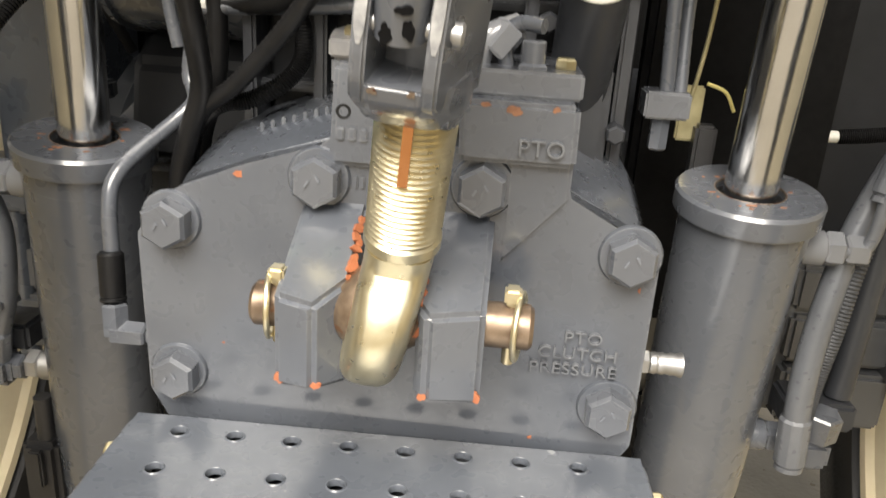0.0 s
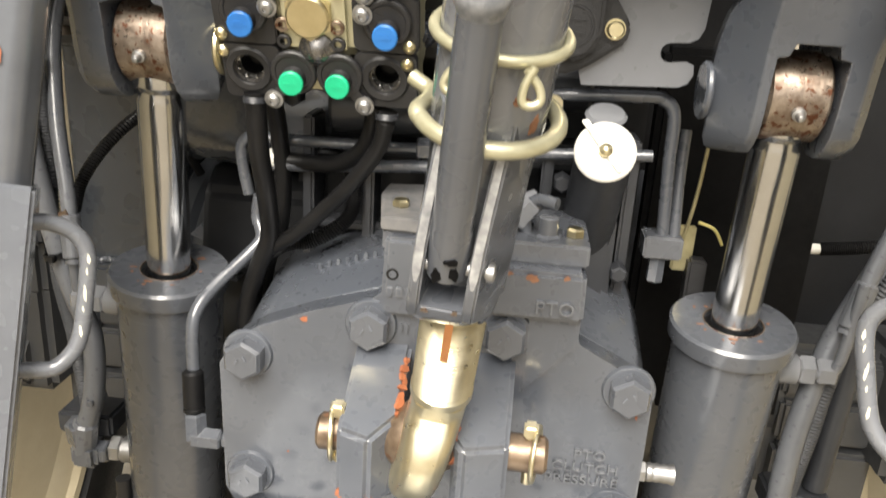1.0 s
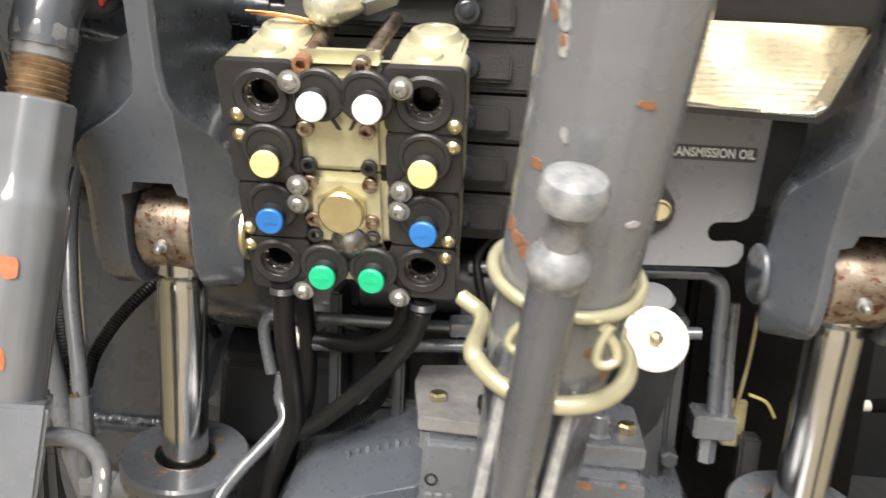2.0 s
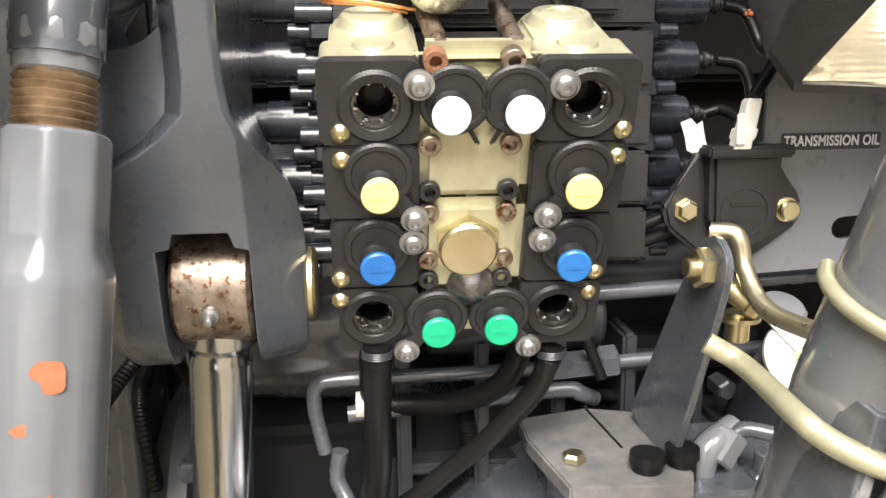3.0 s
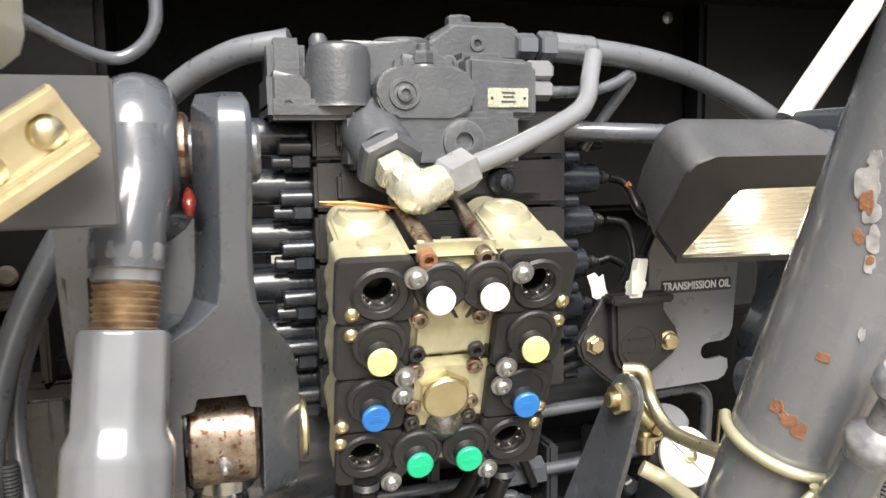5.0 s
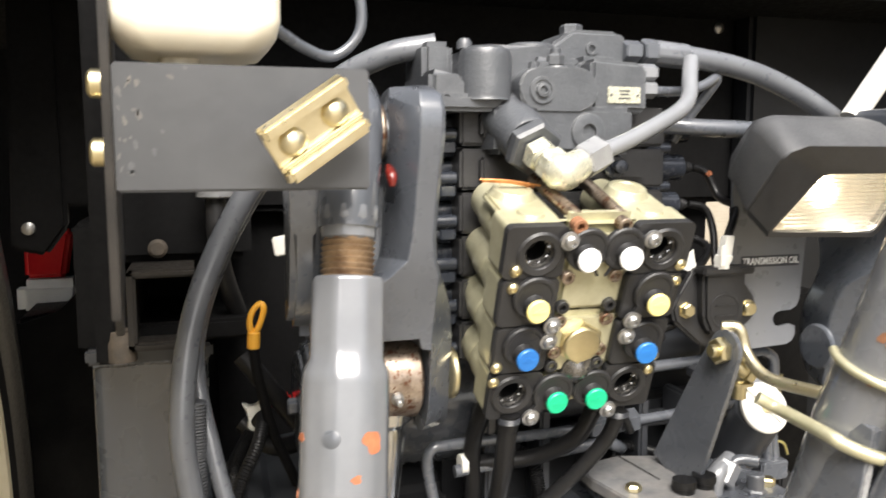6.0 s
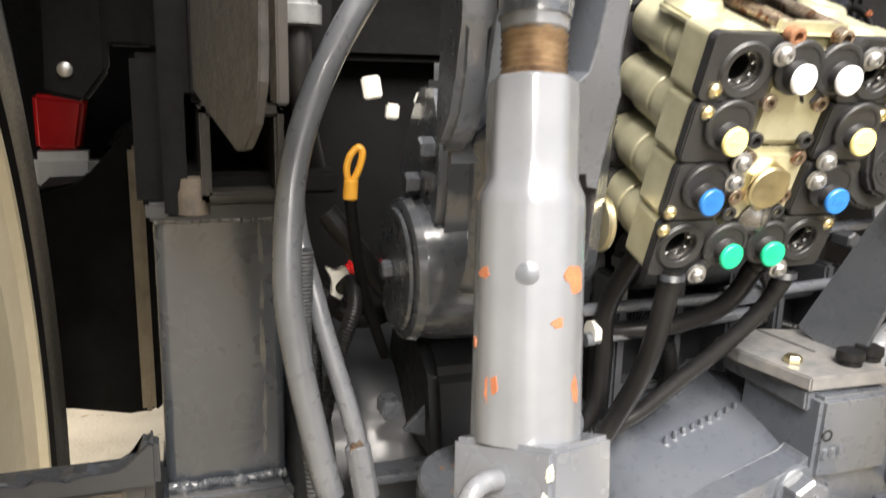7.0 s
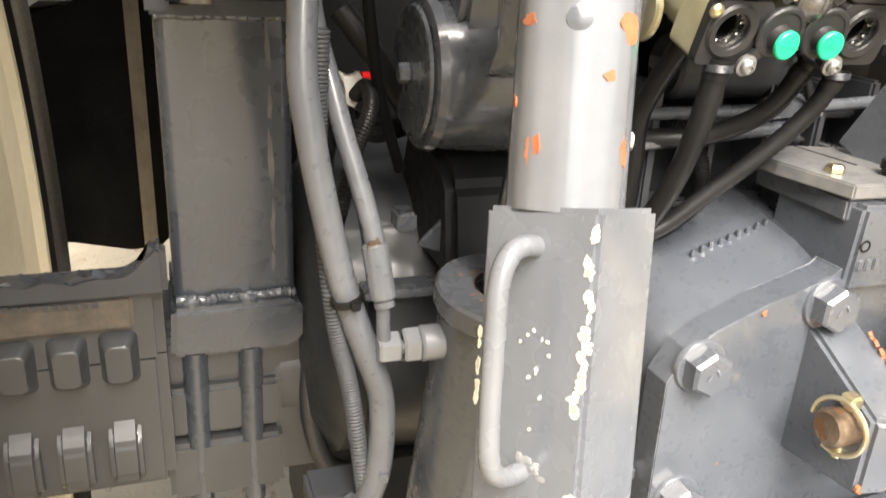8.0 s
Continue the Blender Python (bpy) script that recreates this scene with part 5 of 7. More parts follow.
def pilot_valve():
    t = thing("pilot_valve", (-0.15, 0.8, 1.745), "grey cast pilot valve with a small name plate", "valve")
    b = bmesh.new()
    block(b, (-0.272, 0.748, 1.741), (-0.042, 0.86, 1.758), 0.004)
    slab(b, [(-0.236, 1.752), (-0.1, 1.752), (-0.1, 1.790), (-0.118, 1.803), (-0.15, 1.808), (-0.215, 1.808), (-0.236, 1.80)], facing(0.764), 0.1, 0.009, 3)
    turned(b, (-0.212, 0.766, 1.752), (0, 0, 1), [(0, 0.028), (0.004, 0.0265), (0.042, 0.0265), (0.049, 0.024), (0.052, 0.018), (0.0525, 0)], 36)
    slab(b, [(-0.272, 1.745), (-0.232, 1.745), (-0.232, 1.772), (-0.245, 1.776), (-0.272, 1.782)], facing(0.752), 0.1, 0.006, 3)
    block(b, (-0.268, 0.79, 1.77), (-0.236, 0.862, 1.812), 0.006)
    turned(b, (-0.256, 0.7525, 1.753), (0, -1, 0), [(0, 0.006), (0.002, 0.0058), (0.002, 0.0035), (0.0, 0.003), (0.0, 0)], 16)
    turned(b, (-0.225, 0.79, 1.805), (0, 0, 1), [(0, 0.008), (0.006, 0.0078), (0.010, 0.005), (0.0102, 0)], 16)
    part("body", b, VALVE_CAST, t)
    b = bmesh.new()
    slab(b, round_outline(-0.186, 1.742, -0.102, 1.784, 0.019, 8), facing(0.738), 0.05, 0.005, 3)
    slab(b, [(-0.17, 1.77), (-0.11, 1.765), (-0.108, 1.785), (-0.125, 1.79), (-0.165, 1.797)], facing(0.75), 0.05, 0.006, 3)
    face = part("front_boss", b, VALVE_CAST, t)
    b = bmesh.new()
    turned(b, (-0.163, 0.738, 1.7615), (0, -1, 0), [(0, 0.0135), (0.002, 0.0128), (0.002, 0.010), (0.0005, 0.0095), (0.0005, 0.0068), (0.004, 0.0065), (0.0045, 0.004), (0.002, 0.0035), (0.002, 0)], 28)
    part("plug", b, VALVE_CAST, face)
    b = bmesh.new()
    turned(b, (-0.143, 0.752, 1.783), (0, 0, 1), [(0, 0.0125), (0.003, 0.0115), (0.0035, 0.009)], 20)
    hexagon(b, (-0.143, 0.752, 1.786), (-0.143, 0.752, 1.798), 0.009)
    rod(b, (-0.143, 0.752, 1.796), (-0.143, 0.752, 1.804), 0.0055, 12, 0.001)
    part("nut", b, VALVE_CAST, t)
    b = bmesh.new()
    slab(b, [(-0.106, 1.743), (-0.042, 1.743), (-0.042, 1.788), (-0.05, 1.792), (-0.106, 1.795)], facing(0.745), 0.09, 0.004, 3)
    slab(b, [(-0.11, 1.775), (-0.06, 1.785), (-0.06, 1.80), (-0.11, 1.80)], facing(0.762), 0.08, 0.008, 3)
    end = part("end_block", b, VALVE_CAST, t)
    b = bmesh.new()
    block(b, (-0.088, 0.7435, 1.751), (-0.051, 0.7455, 1.7675), 0.0005)
    plate = part("name_plate", b, ZINC, end, "small pale metal name plate")
    b = bmesh.new()
    for w, z in ((0.012, 1.7635), (0.010, 1.760), (0.013, 1.756)):
        block(b, (-0.0695 - w / 2, 0.7430, z - 0.0007), (-0.0695 + w / 2, 0.7436, z + 0.0007), 0)
    for x in (-0.0845, -0.0545):
        turned(b, (x, 0.7436, 1.759), (0, -1, 0), [(0, 0.0015), (0.0008, 0.0012), (0.0009, 0)], 10)
    part("unreadable_lines", b, PAINT_DARK, plate)
    b = bmesh.new()
    slab(b, [(-0.13, 1.795), (-0.032, 1.795), (-0.032, 1.823), (-0.045, 1.832), (-0.10, 1.832), (-0.125, 1.815)], facing(0.80), 0.07, 0.005, 3)
    turned(b, (-0.15, 0.80, 1.805), (0, 0, 1), [(0, 0.027), (0.006, 0.026), (0.008, 0.0235), (0.008, 0.019), (0.0065, 0.0185), (0.0065, 0.012), (0.0085, 0.0115), (0.0085, 0)], 36)
    turned(b, (-0.085, 0.835, 1.828), (0, 0, 1), [(0, 0.014), (0.004, 0.0125), (0.012, 0.0125), (0.014, 0.0105), (0.0141, 0)], 6)
    turned(b, (-0.078, 0.8, 1.812), (0, -1, 0), [(0, 0.007), (0.002, 0.0068), (0.002, 0.004), (0, 0.0035), (0, 0)], 16)
    part("upper_block", b, VALVE_CAST, t)
    # lower port body with its elbow
    b = bmesh.new()
    block(b, (-0.21, 0.74, 1.70), (-0.06, 0.85, 1.747), 0.005)
    turned(b, (-0.112, 0.745, 1.722), (0, -1, 0), [(0, 0.019), (0.008, 0.018), (0.009, 0.014), (0.009, 0.008), (0.003, 0.0075), (0.003, 0)], 28)
    part("port_body", b, VALVE_CAST, t)
    b = bmesh.new()
    a = Vector((-0.189, 0.772, 1.739))
    d = Vector((0.010, -0.082, -0.047))
    turned(b, a, d, [(0, 0.0255), (0.05, 0.0255), (0.056, 0.023), (0.0561, 0)], 32)
    turned(b, a + d * 0.62, d, [(0, 0.026), (0.003, 0.028), (0.012, 0.028), (0.015, 0.025), (0.0151, 0)], 6)
    part("port_neck", b, VALVE_CAST, t)
    b = bmesh.new()
    p = a + d * 0.80
    turned(b, p, d, [(0, 0.0165), (0.012, 0.0165), (0.014, 0.015)], 6)
    turned(b, p + d * 0.14, d, [(0, 0.013), (0.006, 0.013)], 20)
    e = Vector((-0.170, 0.676, 1.682))
    lead = (e - p).normalized()
    out = Vector((0.9, 0.3, 0.38)).normalized()
    swept(b, [p + d * 0.16, e - lead * 0.012, e - lead * 0.002 + out * 0.001, e + out * 0.010, e + out * 0.026], 0.0155, 20, 8, radii=lambda k, n: 0.0135 + 0.004 * math.sin(math.pi * k / (n - 1)))
    hexagon(b, e - lead * 0.020, e - lead * 0.006, 0.0178)
    part("elbow", b, ZINC, t, "pale zinc elbow fitting")
    b = bmesh.new()
    hexagon(b, e + out * 0.024, e + out * 0.054, 0.0172, 0.003)
    part("pipe_nut", b, SILVER, t, "silver grey pipe nut")
    b = bmesh.new()
    swept(b, [e + out * 0.05, (-0.085, 0.70, 1.715), (-0.02, 0.725, 1.742), (0.002, 0.738, 1.758), (0.012, 0.752, 1.778), (0.024, 0.768, 1.80)], 0.0085, 16, 8)
    part("pipe", b, PAINT_PALE, t)
    return t


pilot_valve()


def line(name, points, r, material, label, category, group="", ends=None, kind="", corrugated=False, wrapped=False):
    """A hose, pipe or cable; ends: radius and length of the crimped collars at its start and end."""
    b = bmesh.new()
    if corrugated:
        ridged(b, points, r)
    elif wrapped:
        swept(b, points, r, 14, 16, radii=lambda k, n: r if k % 2 else r * 0.93)
    else:
        swept(b, points, r, 14, 10)
    if not ends:
        return single(name, b, material, label, category, group, kind)
    t = thing(name, points[-1], label, category, group)
    part("run", b, material, t)
    for at, to, on in ((points[0], points[1], ends[0]), (points[-1], points[-2], ends[1])):
        if on:
            d = (Vector(to) - Vector(at)).normalized()
            b = bmesh.new()
            turned(b, at, d, [(0, r * 0.8), (0.002, on[0]), (on[1] - 0.003, on[0]), (on[1], r * 1.02)], 10)
            for e in [e for e in b.edges if abs((e.verts[0].co - e.verts[1].co).normalized().dot(d)) > 0.97]:
                for v in e.verts:
                    v.co -= (v.co - Vector(at) - d * (v.co - Vector(at)).dot(d)) * 0.02
            bmesh.ops.bevel(b, geom=[e for e in b.edges if abs((e.verts[0].co - e.verts[1].co).normalized().dot(d)) > 0.97], offset=0.0012, segments=1, affect="EDGES")
            turned(b, Vector(at) - d * 0.006, d, [(0, r * 0.7), (0, r * 1.05), (0.005, r * 1.05), (0.006, r * 0.8)], 20)
            part("ferrule", b, material, t, angle=12)
    return t


# hoses and pipes above
line("hydraulic_hose", [(-0.245, 0.82, 1.812), (-0.30, 0.84, 1.80), (-0.36, 0.87, 1.76), (-0.44, 0.86, 1.655), (-0.49, 0.84, 1.55), (-0.507, 0.81, 1.45), (-0.502, 0.80, 1.376), (-0.48, 0.795, 1.263), (-0.46, 0.79, 1.196), (-0.443, 0.79, 1.14), (-0.445, 0.785, 1.07), (-0.46, 0.785, 1.02), (-0.468, 0.79, 0.985)], 0.0122, HOSE, "painted grey hydraulic hose hanging down beside the lift cylinder", "hose", "hydraulic hoses", ends=(None, (0.0155, 0.05)))
line("hydraulic_hose", [(-0.40, 0.9, 1.70), (-0.46, 0.88, 1.6), (-0.492, 0.86, 1.5), (-0.478, 0.82, 1.40), (-0.456, 0.79, 1.31), (-0.447, 0.775, 1.245)], 0.0085, HOSE, "thin grey hose with worn spiral wrap", "hose", "hydraulic hoses", ends=(None, (0.0118, 0.05)))
line("steel_pipe", [(-0.447, 0.775, 1.25), (-0.4465, 0.775, 1.215), (-0.442, 0.775, 1.201), (-0.43, 0.775, 1.198), (-0.41, 0.775, 1.198)], 0.006, HOSE, "short bent steel pipe into the cylinder port", "pipe", "steel pipes")
line("corrugated_conduit", [(-0.492, 0.815, 1.46), (-0.493, 0.82, 1.35), (-0.484, 0.80, 1.222), (-0.469, 0.795, 1.14), (-0.455, 0.79, 1.02)], 0.0085, CONDUIT, "grey painted corrugated conduit behind the hose", "conduit", "conduits", corrugated=True)
line("upper_hose", [(-0.005, 0.80, 1.811), (0.04, 0.80, 1.808), (0.1, 0.80, 1.80), (0.157, 0.80, 1.785), (0.222, 0.80, 1.757), (0.27, 0.81, 1.728), (0.31, 0.84, 1.67)], 0.012, HOSE, "grey hydraulic hose curving down behind the work lamp", "hose", "hydraulic hoses", ends=((0.0145, 0.045), None))
b = bmesh.new()
hexagon(b, (-0.04, 0.80, 1.811), (-0.02, 0.80, 1.811), 0.012)
hexagon(b, (-0.018, 0.80, 1.811), (0.0, 0.80, 1.811), 0.0145)
single("hose_fitting", b, PAINT, "grey hexagon hose fitting at the pilot valve", "fitting", "hose fittings")
line("steel_pipe", [(0.0, 0.83, 1.735), (0.06, 0.81, 1.731), (0.147, 0.80, 1.727), (0.25, 0.82, 1.715)], 0.010, PAINT, "straight grey steel pipe behind the work lamp", "pipe", "steel pipes")
line("steel_pipe", [(-0.04, 0.775, 1.768), (-0.01, 0.775, 1.767), (0.035, 0.79, 1.770), (0.062, 0.795, 1.778), (0.078, 0.80, 1.786), (0.082, 0.805, 1.78), (0.062, 0.82, 1.745), (0.045, 0.83, 1.715)], 0.0055, PAINT, "thin bent grey steel pipe", "pipe", "steel pipes")
for x, z in ((-0.03, 1.768), (-0.03, 1.785)):
    b = bmesh.new()
    hexagon(b, (x - 0.012, 0.77, z), (x + 0.012, 0.77, z), 0.0095)
    single("hose_fitting", b, PAINT_PALE, "small grey pipe nut on the pilot valve", "fitting", "hose fittings")
line("handrail", [(0.235, 0.76, 1.74), (0.27, 0.76, 1.785), (0.36, 0.76, 1.90), (0.45, 0.76, 2.02)], 0.0135, WHITE, "pale metal rail rising behind the work lamp", "rail")
line("copper_wire", [(-0.241, 0.70, 1.677), (-0.213, 0.698, 1.6755), (-0.181, 0.70, 1.6705)], 0.0011, COPPER, "bare copper wire strands on the coupler block", "wire", "copper wires")
line("copper_wire", [(-0.238, 0.702, 1.6755), (-0.21, 0.701, 1.6735), (-0.186, 0.703, 1.669)], 0.0011, COPPER, "bare copper wire strands on the coupler block", "wire", "copper wires")


# ---- oil plate, socket, lamp ----
def oil_plate():
    t = thing("oil_plate", (0.14, 0.777, 1.47), "grey sheet plate marked for transmission oil", "plate")
    b = bmesh.new()
    slab(b, [(0.075, 1.497), (0.082, 1.474), (0.172, 1.478), (0.180, 1.482), (0.184, 1.49), (0.183, 1.499), (0.176, 1.502), (0.160, 1.500)] + arc(0.160, 1.509, 0.009, 270, 90, 6) + [(0.176, 1.519), (0.184, 1.523), (0.188, 1.532), (0.199, 1.70), (0.09, 1.70), (0.09, 1.58), (0.075, 1.57)], facing(0.775), 0.004)
    part("sheet", b, PLATE, t)
    b = bmesh.new()
    slab(b, round_outline(0.1035, 1.5715, 0.1845, 1.5845, 0.002), facing(0.7746), 0.0008)
    part("label_strip", b, PAINT_DARK, t)
    lettering("label_letters", "TRANSMISSION OIL", Matrix.Translation((0.144, 0.7735, 1.578)) @ pose(0, 0, 0, 90) @ Matrix.Diagonal((0.86, 1.12, 1, 1)), 0.0098, 0.0002, LETTER, t, "white printed words", 0.00025)
    return t


oil_plate()


def socket():
    t = thing("trailer_socket", (0.07, 0.757, 1.50), "black plastic trailer socket with closed lid", "socket")
    b = bmesh.new()
    pts = [(u - 0.007, v) for u, v in [(0.026, 1.545), (0.016, 1.53), (0.02, 1.515), (0.052, 1.488), (0.07, 1.483), (0.09, 1.49), (0.125, 1.515), (0.128, 1.53), (0.122, 1.54), (0.1, 1.572), (0.043, 1.574)]]
    slab(b, pts, facing(0.766), 0.012, 0.003)
    part("flange", b, PLASTIC, t)
    b = bmesh.new()
    pts = [(u - 0.005, v) for u, v in [(0.044, 1.572), (0.1, 1.572), (0.099, 1.52), (0.09, 1.503), (0.072, 1.496), (0.054, 1.503), (0.046, 1.52)]]
    slab(b, pts, facing(0.752), 0.016, 0.004)
    lid = part("lid", b, PLASTIC, t)
    b = bmesh.new()
    block(b, (0.034, 0.745, 1.569), (0.100, 0.766, 1.578), 0.002)
    part("hinge", b, PLASTIC, lid)
    b = bmesh.new()
    turned(b, (0.067, 0.7522, 1.528), (0, -1, 0), [(0, 0.02), (0.0008, 0.0195), (0.0008, 0.0175), (0, 0.017)], 32)
    for z in (1.522, 1.534):
        block(b, (0.055, 0.751, z - 0.001), (0.079, 0.7525, z + 0.001), 0)
    part("raised_mark", b, PLASTIC, lid)
    for x, z in ((0.026, 1.529), (0.1065, 1.527)):
        b = bmesh.new()
        turned(b, (x, 0.766, z), (0, -1, 0), [(0, 0.0095), (0.002, 0.0095), (0.002, 0.008), (0.0075, 0.008), (0.009, 0.0065), (0.0091, 0)], 6 if x < 0.1 else 24)
        part("socket_bolt", b, BRASS, t)
    return t


socket()
b = bmesh.new()
lofted(b, [[(x, y, z) for x, y in round_outline(cx - w, 0.750 - w, cx + w, 0.750 + w, 0.0015)] for cx, w, z in ((0.0585, 0.0062, 1.576), (0.0595, 0.0062, 1.582), (0.060, 0.0072, 1.584), (0.0615, 0.0072, 1.59), (0.062, 0.0058, 1.591), (0.0655, 0.0056, 1.61), (0.066, 0.0045, 1.612))])
block(b, (0.052, 0.741, 1.579), (0.058, 0.745, 1.602), 0.001, pose(0, 0, 0, 0, 0, 0))
single("wire_connector", b, WHITE, "white plastic wire connector above the socket", "connector")
b = bmesh.new()
slab(b, [(0.029, 1.573), (0.037, 1.569), (0.046, 1.573), (0.043, 1.581), (0.040, 1.595), (0.036, 1.592), (0.031, 1.597), (0.023, 1.594), (0.027, 1.583)], facing(0.775), 0.001)
for k in range(3):
    block(b, (0.030 + 0.003 * k, 0.7738, 1.583), (0.031 + 0.003 * k, 0.7748, 1.592), 0)
single("cable_tag", b, WHITE, "torn white cable tag tied to the wires", "tag")
for k, pts in enumerate(([(0.084, 0.845, 1.685), (0.10, 0.84, 1.678), (0.108, 0.825, 1.65), (0.096, 0.78, 1.64), (0.066, 0.75, 1.612)], [(0.08, 0.845, 1.641), (0.10, 0.84, 1.635), (0.105, 0.83, 1.61), (0.095, 0.81, 1.575), (0.088, 0.79, 1.56)],
                         [(0.072, 0.845, 1.597), (0.085, 0.84, 1.60), (0.092, 0.82, 1.59), (0.07, 0.80, 1.575), (0.05, 0.785, 1.57)], [(0.066, 0.845, 1.553), (0.07, 0.82, 1.555), (0.06, 0.80, 1.56), (0.05, 0.79, 1.565)],
                         [(0.02, 0.79, 1.52), (-0.02, 0.80, 1.50), (-0.05, 0.80, 1.47), (-0.048, 0.79, 1.44), (-0.03, 0.78, 1.39)], [(0.03, 0.785, 1.51), (-0.01, 0.80, 1.495), (-0.06, 0.81, 1.50)])):
    line("wire_sleeve", pts, 0.0045, RUBBER, "black braided wire sleeve beside the valves", "cable", "wire sleeves")
b = bmesh.new()
block(b, (0.097, 0.832, 1.674), (0.104, 0.845, 1.681), 0.002)
single("wire_tape", b, PRIMER, "small orange tape on a wire", "tape")


def work_lamp():
    t = thing("work_lamp", (0.12, 0.70, 1.61), "dark grey work lamp tilted down, with ribbed glass lens", "lamp")
    hu = Vector((0.995, 0.0998, 0)).normalized()
    nw = Vector((0.0902, -0.8994, -0.4277)).normalized()
    L = Matrix.Translation((0.055, 0.674, 1.621)) @ Matrix((hu, nw.cross(hu), nw)).transposed().to_4x4()
    lens = [(0.002, 0.003), (0.001, 0.006), (0.033, 0.061), (0.037, 0.0645), (0.044, 0.0665), (0.154, 0.0665), (0.160, 0.0645), (0.1615, 0.058), (0.151, 0.003), (0.144, -0.004)]
    front = [(-0.003, -0.002), (-0.004, 0.004), (0.029, 0.064), (0.034, 0.069), (0.043, 0.0705), (0.156, 0.0705), (0.164, 0.0685), (0.167, 0.059), (0.157, 0.0), (0.148, -0.009)]
    seam = [(0.0, 0.003, -0.034), (-0.003, 0.010, -0.031), (-0.013, 0.076, -0.007), (-0.010, 0.086, -0.004), (0.004, 0.095, 0.0), (0.150, 0.095, 0.0), (0.166, 0.088, -0.003), (0.170, 0.07, -0.008), (0.160, 0.0, -0.032), (0.150, -0.007, -0.034)]
    rear = [(0.010, 0.014, -0.058), (-0.005, 0.024, -0.056), (-0.013, 0.084, -0.043), (-0.008, 0.098, -0.041), (0.006, 0.104, -0.040), (0.138, 0.104, -0.040), (0.154, 0.098, -0.042), (0.157, 0.08, -0.045), (0.150, 0.02, -0.056), (0.142, 0.012, -0.058)]

    def flat(pts, w, shrink=0.0):
        return [L @ Vector((u + (0.08 - u) * shrink, v + (0.032 - v) * shrink, w)) for u, v in pts]

    def solid(pts, shrink=0.0, dw=0.0):
        return [L @ Vector((u + (0.078 - u) * shrink, v + (0.055 - v) * shrink, w + dw)) for u, v, w in pts]

    def softened(loops, front_cap, back_cap, edge):
        b = bmesh.new()
        lofted(b, loops, front_cap, back_cap)
        sharp = [e for e in b.edges if len(e.link_faces) == 2 and e.calc_face_angle(0) > radians(18)]
        bmesh.ops.bevel(b, geom=sharp, offset=edge, segments=2, affect="EDGES", clamp_overlap=True)
        return b
    part("bezel", softened([flat(lens, -0.008), flat(lens, 0.0025), flat(front, 0.003), solid(seam)], False, False, 0.0012), PLASTIC, t, "black plastic bezel", 50)
    part("housing", softened([solid(seam, 0.02, -0.001), solid(seam, -0.008, -0.003), solid(rear, -0.004), solid(rear, 0.05, -0.02), solid(rear, 0.35, -0.05)], False, True, 0.004), LAMP_GREY, t, "matt grey housing", 50)
    # parabolic reflector round the bulb
    f, deep = 0.026, 0.045
    b = bmesh.new()
    fine = [(p[0] + (r[0] - p[0]) * j / 8, p[1] + (r[1] - p[1]) * j / 8) for p, r in zip(lens, lens[1:] + lens[:1]) for j in range(8)]
    shells = [flat(fine, -0.004, 0.015)]
    for k in range(16):
        sc = 0.985 * (1 - k / 16)
        row = []
        for u, v in fine:
            du, dv = (u - 0.08) * sc, (v - 0.032) * sc
            row.append(L @ Vector((0.08 + du, 0.032 + dv, min(-0.0045, (du * du + dv * dv) / (4 * f) - deep))))
        shells.append(row)
    lofted(b, shells, False)
    part("reflector", b, MIRROR, t, "bright reflector")
    b = bmesh.new()
    turned(b, L @ Vector((0.072, 0.036, f - deep - 0.008)), nw, [(0, 0.004), (0.003, 0.008), (0.009, 0.010), (0.015, 0.008), (0.018, 0.004), (0.0185, 0)], 24)
    part("bulb", b, BULB, t)
    # ribbed glass, front and back
    b = bmesh.new()
    rows = []
    N = 90
    for k in range(121):
        v = -0.002 + 0.068 * k / 120
        low = max(0.0, 0.003 - v) * 1.5
        u0, u1 = 0.0015 + max(0.0, v - 0.006) * 0.585 + low, 0.1495 + v * 0.19 - max(0.0, 0.004 - v) * 1.2
        front_row, back_row = [], []
        for j in range(N + 1):
            u = u0 + (u1 - u0) * j / N
            w = 0.0006 + 0.0006 * abs(math.sin(math.pi * v / 0.0046)) + 0.00022 * abs(math.sin(math.pi * (u - v * 0.25) / 0.0036))
            front_row.append(b.verts.new(L @ Vector((u, v, w))))
            back_row.append(b.verts.new(L @ Vector((u, v, -0.003))))
        rows.append(front_row + back_row[::-1])
    for r0, r1 in zip(rows, rows[1:]):
        for j in range(2 * N + 2):
            b.faces.new((r0[j - 1], r0[j], r1[j], r1[j - 1]))
    b.faces.new(rows[0])
    b.faces.new(rows[-1])
    part("lens", b, LAMP_GLASS, t, "ribbed clear glass lens").visible_shadow = False
    return t


work_lamp()


